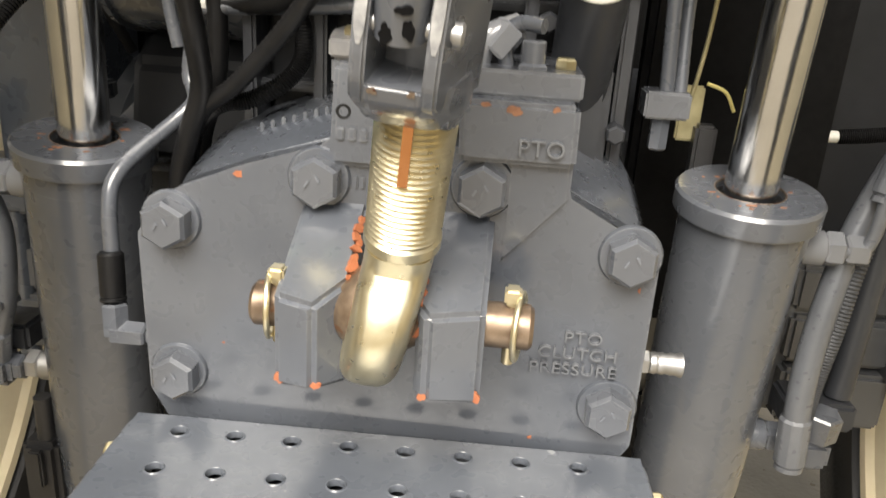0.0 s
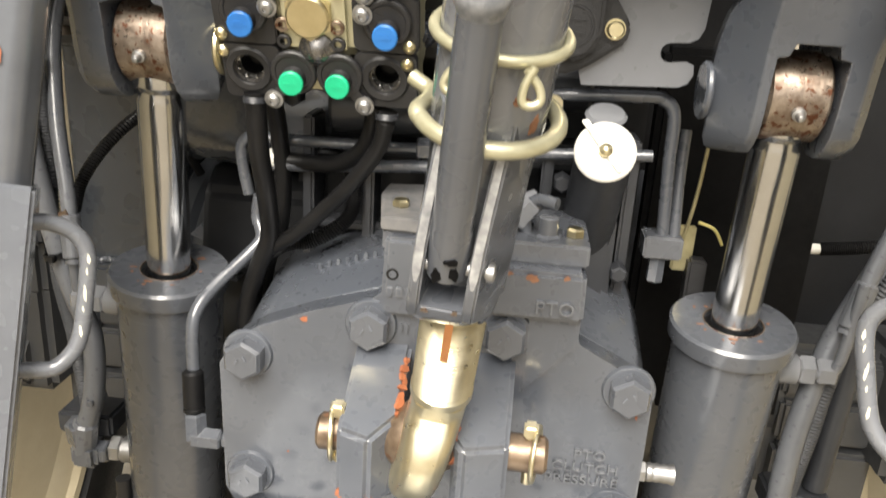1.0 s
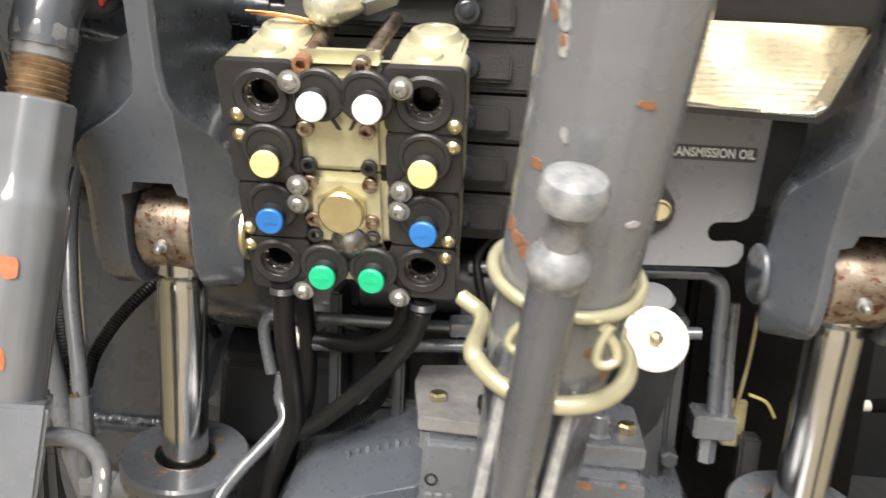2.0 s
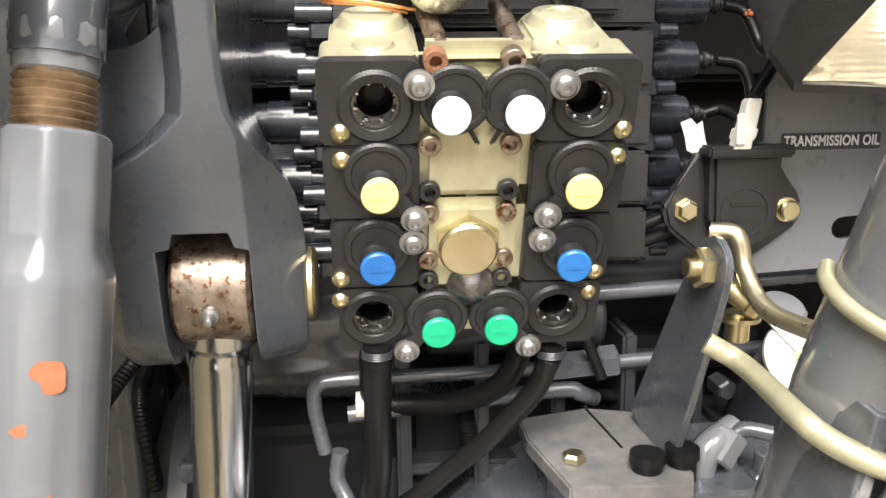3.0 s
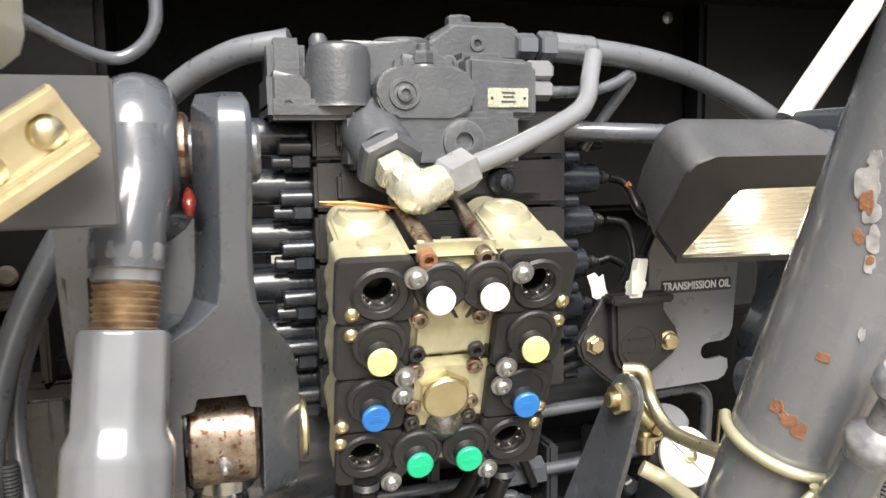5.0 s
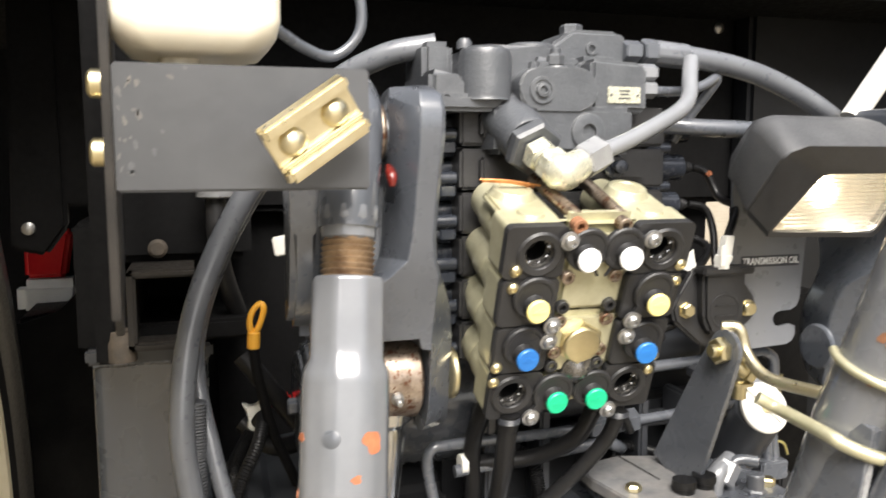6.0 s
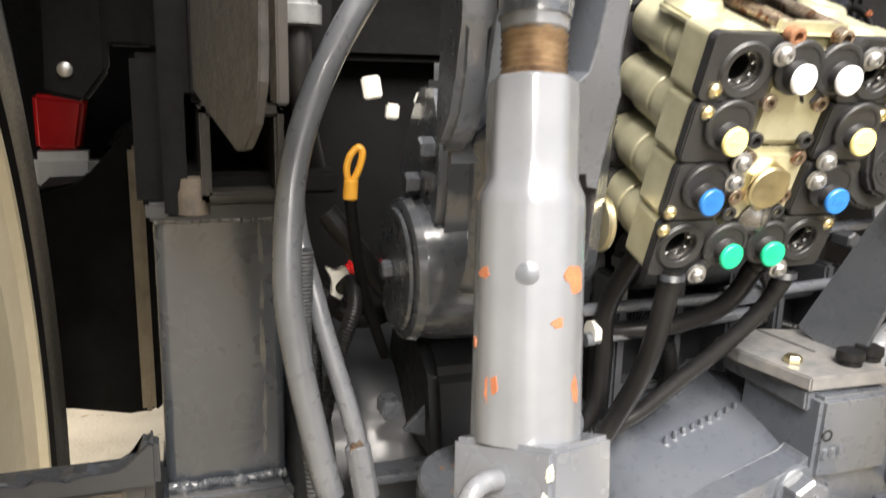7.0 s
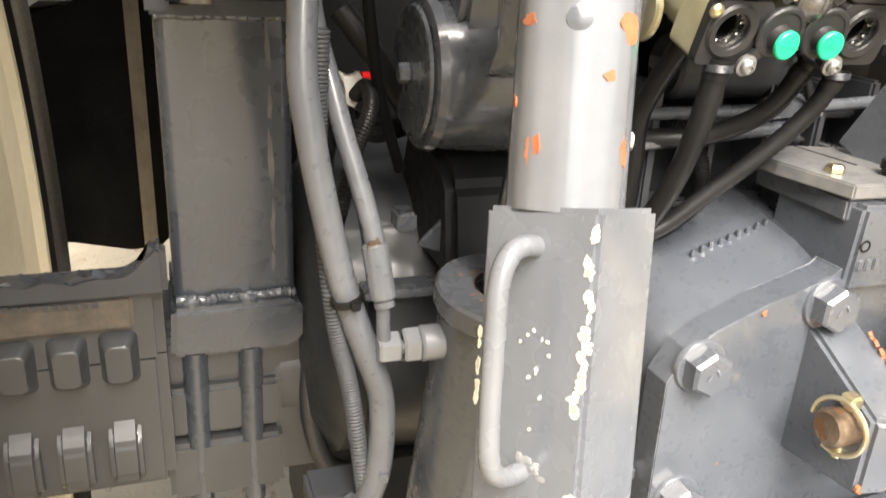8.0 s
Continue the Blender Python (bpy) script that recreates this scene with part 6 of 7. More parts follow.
# ---- latch bracket and the parts on top of the cover ----
def latch_bracket():
    t = thing("latch_bracket", (-0.05, 0.68, 1.351), "grey steel latch bracket standing on a bent base plate", "bracket")
    b = bmesh.new()
    top = Vector((0.003, 0.667, 1.508))
    back, fore = Vector((-0.012, 0.765, 1.357)), Vector((-0.006, 0.692, 1.357))
    low = (back + fore) / 2
    v = (top - low).normalized()
    u = (fore - back).normalized()
    u = (u - v * u.dot(v)).normalized()
    n = u.cross(v)
    if n.x > 0:
        n = -n
    M = Matrix.Translation(low) @ Matrix((u, v, n)).transposed().to_4x4()
    h = (top - low).length
    pts = [(-0.038, -0.002), (0.036, -0.002), (0.024, h - 0.03)] + arc(0, h, 0.021, -10, 180, 12) + [(-0.026, h - 0.04)]
    slab(b, pts, M, 0.005, 0.001)
    part("upright", b, PAINT, t)
    b = bmesh.new()
    slab(b, [(-0.099, 0.777), (-0.1, 0.74), (-0.086, 0.664), (-0.002, 0.66), (0.014, 0.70), (0.008, 0.775), (-0.04, 0.79)], pose(0, 0, 1.361), 0.013, 0.0015)
    plate = part("base_plate", b, SCUFFED, t, "base plate rubbed bare")
    b = bmesh.new()
    slab(b, [(-0.0415, 0.787), (-0.0345, 0.716), (-0.0325, 0.716), (-0.0395, 0.787)], pose(0, 0, 1.3614), 0.002)
    part("slit", b, PANEL, plate, "dark slit")
    b = bmesh.new()
    hexagon(b, top + n * 0.0, top + n * 0.011, 0.0135)
    rod(b, top, top + n * 0.017, 0.0065, 14, 0.001)
    part("nut", b, BRASS, t)
    return t


latch_bracket()
b = bmesh.new()
rod(b, (0.014, 0.675, 1.497), (0.03, 0.665, 1.484), 0.008, 16, 0.001)
hexagon(b, (0.03, 0.665, 1.484), (0.036, 0.66, 1.480), 0.0095)
rod(b, (0.028, 0.675, 1.476), (0.028, 0.675, 1.455), 0.008, 16, 0.001)
turned(b, (0.028, 0.675, 1.470), (0, 0, 1), [(0, 0.0145), (0.003, 0.0145)], 20)
single("latch_bolt", b, BRASS, "brass coloured bolt and spring below the latch", "bolt")


def top_block():
    t = thing("sensor_block", (-0.05, 0.70, 1.345), "grey block with plugs and fittings on top of the cover", "block")
    b = bmesh.new()
    block(b, (-0.085, 0.668, 1.328), (0.1, 0.78, 1.3475), 0.002)
    part("body", b, PAINT, t)
    for x, y, r in ((-0.074, 0.70, 0.0085), (0.087, 0.697, 0.0085)):
        b = bmesh.new()
        hexagon(b, (x, y, 1.36 if x < 0 else 1.346), (x, y, 1.368 if x < 0 else 1.356), r)
        part("brass_plug", b, BRASS, t)
    for x, y in ((-0.027, 0.682), (0.0, 0.687)):
        b = bmesh.new()
        turned(b, (x, y, 1.35), (0, 0, 1), [(0, 0.0105), (0.016, 0.0105), (0.017, 0.0125), (0.024, 0.012), (0.0245, 0.0)], 24)
        part("rubber_cap", b, RUBBER, t)
    b = bmesh.new()
    hexagon(b, (0.062, 0.685, 1.326), (0.062, 0.685, 1.352), 0.012)
    rod(b, (0.062, 0.685, 1.35), (0.062, 0.685, 1.368), 0.009, 16, 0.001)
    swept(b, [(0.045, 0.70, 1.335), (0.04, 0.70, 1.365), (0.05, 0.70, 1.378), (0.068, 0.69, 1.378)], 0.006, 10, 6)
    part("pressure_sender", b, PAINT, t, "grey sender with rubber boot")
    b = bmesh.new()
    hexagon(b, (0.03, 0.70, 1.355), (0.045, 0.705, 1.375), 0.013)
    swept(b, [(0.02, 0.70, 1.335), (0.021, 0.70, 1.355), (0.028, 0.702, 1.366), (0.05, 0.71, 1.375)], 0.011, 14, 6)
    part("elbow", b, PAINT_PALE, t)
    b = bmesh.new()
    turned(b, (-0.072, 0.6535, 1.311), (0, -1, 0), [(-0.004, 0.0035), (0.0005, 0.0035), (0.0008, 0.0055), (0, 0.006)], 20)
    part("port_hole", b, RUBBER, t)
    return t


top_block()


def filler():
    t = thing("oil_filler", (0.105, 0.77, 1.30), "white oil filler cap on a dark grey tube", "filler cap")
    b = bmesh.new()
    d = Vector((0.02, -0.55, 0.83)).normalized()
    c = Vector((0.108, 0.735, 1.418))
    rod(b, c - d * 0.13, c - d * 0.006, 0.027, 32, 0.003)
    part("tube", b, PAINT_DARK, t)
    b = bmesh.new()
    d2 = Vector((-0.02, -0.86, 0.45)).normalized()
    turned(b, c, d2, [(0, 0.0), (0, 0.0275), (0.002, 0.0285), (0.006, 0.0285), (0.008, 0.0265), (0.0081, 0.0)], 40)
    cap = part("cap", b, WHITE, t)
    q = d2.to_track_quat("Z", "Y").to_matrix().to_4x4()
    b = bmesh.new()
    slab(b, [(-0.002, -0.024), (0.003, -0.024), (0.003, 0.034), (-0.003, 0.036)], Matrix.Translation(c + d2 * 0.012) @ q @ pose(0, 0, 0, 0, 0, 38), 0.004, 0.001)
    part("lever", b, WHITE, cap)
    b = bmesh.new()
    turned(b, c + d2 * 0.008, d2, [(0, 0.0065), (0.006, 0.006), (0.008, 0.003), (0.0081, 0)], 16)
    part("centre_screw", b, BRASS, cap)
    b = bmesh.new()
    turned(b, c + Vector((0, 0.03, 0.028)), (0, -0.4, 0.9), [(0, 0.0), (0, 0.019), (0.003, 0.02), (0.006, 0.017), (0.007, 0)], 28)
    part("vent", b, PAINT_PALE, t)
    return t


filler()

# steel pipes across the housing
line("steel_pipe", [(-0.255, 0.80, 1.33), (-0.262, 0.80, 1.37), (-0.258, 0.80, 1.388), (-0.235, 0.80, 1.392), (-0.1, 0.80, 1.393), (0.03, 0.80, 1.398), (0.162, 0.80, 1.406)], 0.0062, PAINT, "long grey steel pipe across the housing", "pipe", "steel pipes")
line("steel_pipe", [(-0.235, 0.79, 1.366), (-0.15, 0.79, 1.372), (-0.06, 0.79, 1.378), (-0.045, 0.79, 1.374), (-0.03, 0.80, 1.365)], 0.0068, PAINT, "long grey steel pipe across the housing", "pipe", "steel pipes")
line("steel_pipe", [(-0.06, 0.80, 1.455), (0.02, 0.80, 1.458), (0.144, 0.80, 1.464), (0.165, 0.80, 1.462), (0.177, 0.80, 1.448), (0.180, 0.805, 1.40), (0.187, 0.815, 1.315)], 0.0066, PAINT, "grey steel pipe bent down into the manifold", "pipe", "steel pipes")
line("steel_pipe", [(0.197, 0.83, 1.43), (0.197, 0.825, 1.38), (0.199, 0.815, 1.315)], 0.006, PAINT, "grey steel pipe beside the manifold", "pipe", "steel pipes")
b = bmesh.new()
block(b, (0.167, 0.80, 1.298), (0.207, 0.835, 1.322), 0.002)
hexagon(b, (0.185, 0.815, 1.30), (0.185, 0.815, 1.268), 0.009)
single("pipe_manifold", b, PAINT, "small grey pipe manifold block", "manifold")
b = bmesh.new()
hexagon(b, (-0.075, 0.80, 1.393), (-0.03, 0.80, 1.396), 0.0125)
hexagon(b, (-0.028, 0.80, 1.396), (-0.012, 0.80, 1.397), 0.0145)
single("pipe_union", b, PAINT, "grey hexagon pipe union below the couplers", "fitting")
line("steel_pipe", [(-0.243, 0.80, 1.33), (-0.246, 0.80, 1.305), (-0.238, 0.79, 1.285), (-0.25, 0.775, 1.268), (-0.272, 0.745, 1.245), (-0.284, 0.72, 1.225), (-0.286, 0.71, 1.20), (-0.284, 0.705, 1.15), (-0.280, 0.695, 1.12)], 0.007, PAINT, "bent grey steel pipe beside the cylinder", "pipe", "steel pipes")
b = bmesh.new()
rod(b, (-0.283, 0.70, 1.165), (-0.281, 0.695, 1.125), 0.011, 18, 0.002)
rod(b, (-0.281, 0.695, 1.125), (-0.2805, 0.694, 1.121), 0.0115, 18, 0.001)
single("rubber_sleeve", b, RUBBER, "black rubber sleeve on the steel pipe", "sleeve")
b = bmesh.new()
hexagon(b, (-0.280, 0.694, 1.12), (-0.278, 0.69, 1.09), 0.012)
hexagon(b, (-0.282, 0.69, 1.094), (-0.25, 0.69, 1.094), 0.0115)
hexagon(b, (-0.25, 0.69, 1.094), (-0.236, 0.69, 1.094), 0.0085)
single("elbow_fitting", b, PAINT, "grey elbow fitting screwed into the cover", "fitting")
b = bmesh.new()
hexagon(b, (0.172, 0.685, 1.117), (0.182, 0.685, 1.117), 0.0105)
turned(b, (0.182, 0.685, 1.117), (1, 0, 0), [(0, 0.009), (0.004, 0.0095), (0.006, 0.0085), (0.01, 0.0095), (0.013, 0.0085), (0.017, 0.0095), (0.021, 0.009), (0.023, 0.010), (0.026, 0.0105), (0.027, 0.008), (0.0271, 0)], 24)
single("test_port", b, STEEL, "knurled steel test port beside raised words", "port")

# black hoses under the couplers
for pts, r in (([(-0.211, 0.70, 1.45), (-0.212, 0.71, 1.40), (-0.212, 0.73, 1.35), (-0.218, 0.755, 1.30), (-0.236, 0.765, 1.255), (-0.252, 0.775, 1.20), (-0.258, 0.78, 1.10)], 0.0096),
               ([(-0.212, 0.74, 1.47), (-0.216, 0.785, 1.40), (-0.214, 0.79, 1.35), (-0.218, 0.79, 1.30), (-0.238, 0.80, 1.24), (-0.256, 0.81, 1.12)], 0.0092),
               ([(-0.091, 0.705, 1.44), (-0.10, 0.715, 1.41), (-0.128, 0.73, 1.37), (-0.16, 0.745, 1.335), (-0.19, 0.755, 1.305), (-0.222, 0.765, 1.28), (-0.243, 0.785, 1.235), (-0.258, 0.80, 1.12)], 0.0082),
               ([(-0.105, 0.725, 1.445), (-0.118, 0.745, 1.405), (-0.15, 0.775, 1.378), (-0.19, 0.79, 1.372), (-0.221, 0.793, 1.372)], 0.0088)):
    line("black_hose", pts, r, RUBBER, "black rubber hose hanging from the couplers", "hose", "black hoses", ends=((r * 1.12, 0.012), None), wrapped=r == 0.0082)
for x, y, z in ((-0.211, 0.699, 1.448), (-0.091, 0.705, 1.441)):
    b = bmesh.new()
    for k in range(4):
        swept(b, [(x + 0.0104 * math.cos(a), y + 0.0104 * math.sin(a), z - 0.001 + k * 0.0014) for a in (2 * math.pi * j / 10 for j in range(10))], 0.0007, 5, 2, close=True)
    single("hose_clip", b, PAINT_DARK, "wound wire clip on the hose end", "clip", "hose clips")
b = bmesh.new()
turned(b, (-0.2215, 0.793, 1.372), (-1, 0, 0), [(0, 0.0085), (0, 0.0112), (0.007, 0.0112), (0.007, 0.006), (0.0071, 0)], 20)
single("hose_collar", b, WHITE, "white plastic collar on a black hose end", "collar")
line("corrugated_conduit", [(-0.19, 0.83, 1.375), (-0.165, 0.81, 1.378), (-0.142, 0.80, 1.36), (-0.138, 0.79, 1.33), (-0.15, 0.78, 1.31), (-0.18, 0.775, 1.292), (-0.21, 0.77, 1.285), (-0.24, 0.79, 1.25), (-0.262, 0.80, 1.15)], 0.0085, RUBBER, "black corrugated conduit on the cover", "conduit", "conduits", corrugated=True)
line("corrugated_conduit", [(0.03, 0.80, 1.35), (-0.02, 0.82, 1.36), (-0.04, 0.80, 1.345), (-0.05, 0.77, 1.33)], 0.006, RUBBER, "black corrugated conduit on the cover", "conduit", "conduits", corrugated=True)
line("corrugated_conduit", [(-0.478, 0.835, 1.28), (-0.468, 0.84, 1.315), (-0.452, 0.865, 1.35), (-0.43, 0.90, 1.38), (-0.42, 0.96, 1.39), (-0.424, 0.99, 1.375)], 0.0078, RUBBER, "black corrugated conduit behind the cylinder", "conduit", "conduits", corrugated=True)
line("corrugated_conduit", [(0.43, 1.03, 1.255), (0.482, 1.03, 1.262), (0.56, 1.03, 1.28), (0.64, 1.04, 1.32)], 0.009, RUBBER, "black corrugated conduit behind the cylinder", "conduit", "conduits", corrugated=True)
b = bmesh.new()
rod(b, (0.384, 1.03, 1.252), (0.405, 1.03, 1.254), 0.0055, 14, 0.001)
rod(b, (0.390, 1.03, 1.252), (0.393, 1.03, 1.252), 0.008, 14, 0.001)
rod(b, (0.402, 1.03, 1.254), (0.408, 1.03, 1.254), 0.011, 14, 0.001)
rod(b, (0.408, 1.03, 1.254), (0.43, 1.03, 1.255), 0.007, 14, 0.001)
single("white_plug", b, WHITE, "white plastic plug on the conduit end", "plug")
# latch on the housing wall
b = bmesh.new()
block(b, (0.206, 0.845, 1.272), (0.228, 0.851, 1.324), 0.002)
swept(b, [(0.224, 0.84, 1.42), (0.221, 0.842, 1.36), (0.214, 0.845, 1.305), (0.207, 0.845, 1.298)], 0.0022, 8, 6)
single("hook_latch", b, DULL_ZINC, "yellow zinc hook and plate", "latch")
b = bmesh.new()
block(b, (0.222, 0.83, 1.235), (0.242, 0.85, 1.29), 0.003)
single("relay_box", b, PLASTIC, "small black plastic box", "box")
line("yellow_wire", [(0.232, 0.86, 1.325), (0.25, 0.86, 1.318), (0.262, 0.865, 1.30)], 0.0018, CAP_YELLOW, "thin yellow wire beside the latch", "wire")

# hoses beside the right-hand cylinder
line("steel_pipe", [(0.382, 0.775, 1.30), (0.378, 0.775, 1.235), (0.375, 0.775, 1.21), (0.366, 0.775, 1.199), (0.345, 0.775, 1.198)], 0.006, HOSE, "short bent steel pipe into the cylinder port", "pipe", "steel pipes")
line("hydraulic_hose", [(0.44, 0.80, 1.50), (0.42, 0.80, 1.40), (0.395, 0.79, 1.32), (0.378, 0.78, 1.25)], 0.0088, HOSE, "thin grey hose with worn spiral wrap", "hose", "hydraulic hoses", ends=(None, (0.0118, 0.05)))
line("hydraulic_hose", [(0.46, 0.83, 1.44), (0.42, 0.82, 1.33), (0.375, 0.80, 1.225), (0.356, 0.785, 1.15), (0.347, 0.775, 1.08), (0.348, 0.772, 1.02), (0.35, 0.77, 0.98)], 0.0125, HOSE, "painted grey hydraulic hose hanging down beside the lift cylinder", "hose", "hydraulic hoses", ends=(None, (0.0155, 0.05)))
line("corrugated_conduit", [(0.44, 0.80, 1.34), (0.40, 0.80, 1.26), (0.378, 0.79, 1.19), (0.367, 0.78, 1.12), (0.36, 0.78, 1.06), (0.358, 0.78, 1.02)], 0.0085, CONDUIT, "grey painted corrugated conduit behind the hose", "conduit", "conduits", corrugated=True)
for cx, s in ((-0.352, -1), (0.2635, 1)):
    b = bmesh.new()
    x = cx + s * 0.094
    hexagon(b, (cx + s * 0.086, 0.795, 0.985), (cx + s * 0.108, 0.795, 0.985), 0.0145)
    block(b, (min(x, x + s * 0.034), 0.775, 0.968), (max(x, x + s * 0.034), 0.81, 1.0), 0.006)
    hexagon(b, (x + s * 0.022, 0.79, 1.0), (x + s * 0.022, 0.785, 1.03), 0.017)
    single("elbow_fitting", b, PAINT, "grey elbow fitting at the cylinder foot", "fitting", "elbow fittings")
    t = thing("hose_bracket", (x, 0.82, 1.0), "dark grey bracket with a rod behind the hose", "bracket", "hose brackets")
    b = bmesh.new()
    block(b, (min(x, x + s * 0.05) - 0.01, 0.80, 1.0), (max(x, x + s * 0.05) + 0.01, 0.85, 1.03), 0.004)
    part("base", b, PAINT_DARK, t)
    if s > 0:
        b = bmesh.new()
        rod(b, (x + s * 0.045, 0.82, 1.03), (x + s * 0.06, 0.84, 1.25), 0.013, 16, 0.002)
        part("rod", b, PAINT_DARK, t)
b = bmesh.new()
block(b, (-0.438, 0.765, 0.79), (-0.398, 0.80, 0.91), 0.006)
block(b, (-0.425, 0.757, 0.86), (-0.411, 0.766, 0.905), 0.002)
rod(b, (-0.415, 0.78, 0.905), (-0.415, 0.78, 0.96), 0.009, 14)
single("stay_block", b, PLASTIC, "black block with a spring rod under the fitting", "block")


for x, z, d, m, label in ((-0.4745, 1.239, (-0.25, 0, 1), RUBBER, "black cable tie round the grey hose"), (-0.4465, 1.061, (-0.2, 0.02, 1), PAINT, "grey painted clamp band round the hose")):
    b = bmesh.new()
    turned(b, (x, 0.789, z), d, [(0, 0.0122), (0, 0.0142), (0.0065, 0.0142), (0.0065, 0.0122)], 24, False)
    t = thing("hose_tie", (x, 0.789, z), label, "cable tie", "hose ties")
    part("band", b, m, t)
    b = bmesh.new()
    block(b, (x - 0.001, 0.769, z), (x + 0.007, 0.777, z + 0.008), 0.001)
    part("buckle", b, m, t)
b = blotch(bmesh.new(), Matrix.Translation((-0.4535, 0.7765, 1.29)) @ pose(0, 0, 0, 90), 0.012, 0.024, 17, 0.002)
single("frayed_wrap", b, RUSTY, "frayed brown wrap on the thin grey hose", "wrap")


# ---- step ----
def step():
    t = thing("step", (-0.03, 0.55, 0.98), "blue-grey steel step plate with punched holes", "step")
    x0, x1, y0, y1 = -0.244, 0.185, 0.38, 0.648
    z = 1.045
    turn = Matrix.Translation((-0.196, 0.622, 0)) @ Matrix.Rotation(0.0216, 4, "Z") @ Matrix.Translation((0.196, -0.622, 0))
    pitch = 0.0463
    b = bmesh.new()
    ys = [0.622 - 0.05 * k for k in range(5)]
    tops = [y1 - 0.004] + [(p + q) / 2 for p, q in zip(ys, ys[1:])] + [y0]
    xs = [-0.196 + pitch * j for j in range(8)]
    cuts = [x0 + 0.004] + [(p + q) / 2 for p, q in zip(xs, xs[1:])] + [x1 - 0.004]
    for k, y in enumerate(ys):
        for j, x in enumerate(xs):
            cell = [(cuts[j], tops[k + 1]), (cuts[j + 1], tops[k + 1]), (cuts[j + 1], tops[k]), (cuts[j], tops[k])]
            holed(b, cell, (x, y), 0.0064, pose(0, 0, z), 0.005, 24, False)
            turned(b, (x, y, z), (0, 0, 1), [(-0.004, 0.006), (0.0002, 0.0064), (0.001, 0.0071), (-0.0003, 0.0088)], 20, False)
    bmesh.ops.transform(b, matrix=turn, verts=b.verts)
    part("tread", b, TREAD, t)
    # Unseen dark block added so the punched holes look dark.
    b = bmesh.new()
    block(b, (-0.215, 0.41, 0.90), (0.155, 0.655, 1.025), 0.01)
    bmesh.ops.transform(b, matrix=turn, verts=b.verts)
    part("hole_backing", b, PAINT_DARK, t)
    # rounded front and side folds with turned-down flanges
    b = bmesh.new()

    def fold(r, dz):
        e = 0.012 - r
        return [(x, y, z - dz) for x, y in ([(x0 + e, y0), (x0 + e, y1 - 0.02)] + [(x0 + 0.02 - (0.02 - e) * math.cos(a), y1 - 0.02 + (0.02 - e) * math.sin(a)) for a in (math.pi / 2 * k / 6 for k in range(1, 7))]
                                            + [(x1 - 0.02 + (0.02 - e) * math.sin(a), y1 - 0.02 + (0.02 - e) * math.cos(a)) for a in (math.pi / 2 * k / 6 for k in range(0, 6))] + [(x1 - e, y1 - 0.02), (x1 - e, y0)])]
    rings = [[b.verts.new(p) for p in fold(0.008 + 0.004 * math.sin(a), 0.007 * (1 - math.cos(a)))] for a in (math.pi / 2 * k / 5 for k in range(6))]
    rings.append([b.verts.new(p) for p in fold(0.012, 0.06)])
    rings.append([b.verts.new(p) for p in fold(0.008, 0.06)])
    rings.append([b.verts.new(p) for p in fold(0.008, 0.006)])
    for p, q in zip(rings, rings[1:]):
        for k in range(len(p) - 1):
            b.faces.new((p[k], p[k + 1], q[k + 1], q[k]))
    bmesh.ops.transform(b, matrix=turn, verts=b.verts)
    part("folded_edge", b, TREAD, t, angle=60)
    for x in (x0 - 0.005, x1 + 0.005):
        b = bmesh.new()
        hexagon(b, (x - 0.006, 0.615, z - 0.02), (x + 0.006, 0.615, z - 0.02), 0.009)
        bmesh.ops.transform(b, matrix=turn, verts=b.verts)
        part("brass_bolt", b, BRASS, t)
    return t


step()


# ---- side with the post ----
def cab_post():
    t = thing("cab_post", (-0.545, 1.12, 1.07), "square grey cab mounting post bolted to the axle", "post")
    b = bmesh.new()
    slab(b, round_outline(-0.616, 1.06, -0.478, 1.2, 0.012), pose(0, 0, 1.447), 0.315, 0.0)
    part("column", b, POST, t)
    b = bmesh.new()
    block(b, (-0.622, 1.05, 1.445), (-0.472, 1.21, 1.465), 0.004)
    part("top_cap", b, PAINT_DARK, t)
    b = bmesh.new()
    slab(b, [(-0.625, 1.066), (-0.485, 1.066), (-0.468, 1.088), (-0.468, 1.11), (-0.48, 1.128), (-0.62, 1.128)], facing(1.035), 0.17, 0.006)
    foot = part("foot", b, POST, t)
    for x in (-0.598, -0.535):
        b = bmesh.new()
        turned(b, (x, 1.05, 1.127), (0, 0, 1), [(0, 0.011), (0.006, 0.011), (0.008, 0.008), (0.0081, 0)], 18)
        part("bolt_head", b, PAINT, foot)
        b = bmesh.new()
        rod(b, (x - 0.003, 1.05, 0.85), (x, 1.05, 1.07), 0.0145, 18)
        part("stud", b, POST, foot)
    for name, y, z, r, seed in (("foot_weld", 1.053, 1.131, 0.0055, 5), ("top_weld", 1.059, 1.443, 0.004, 6)):
        rnd = random.Random(seed)
        wave = [rnd.uniform(0.75, 1.15) for k in range(80)]
        b = bmesh.new()
        swept(b, [(-0.614 + 0.134 * k / 8, y, z + rnd.uniform(-0.001, 0.0015)) for k in range(9)], r, 10, 8, radii=lambda k, n: r * wave[k % 80])
        part(name, b, PAINT, t)
    spots = [(Matrix.Translation((-0.5035 + 0.001 * (k % 2), 1.0597, z)) @ pose(0, 0, 0, 90), w, h, 400 + k, 0.0008) for k, (z, w, h) in enumerate(((1.412, 0.007, 0.05), (1.355, 0.006, 0.035), (1.285, 0.007, 0.075), (1.215, 0.006, 0.06), (1.17, 0.005, 0.03)))]
    chips("bare_streak", t, STREAK, spots, "faint tan streak in the paint")
    return t


cab_post()


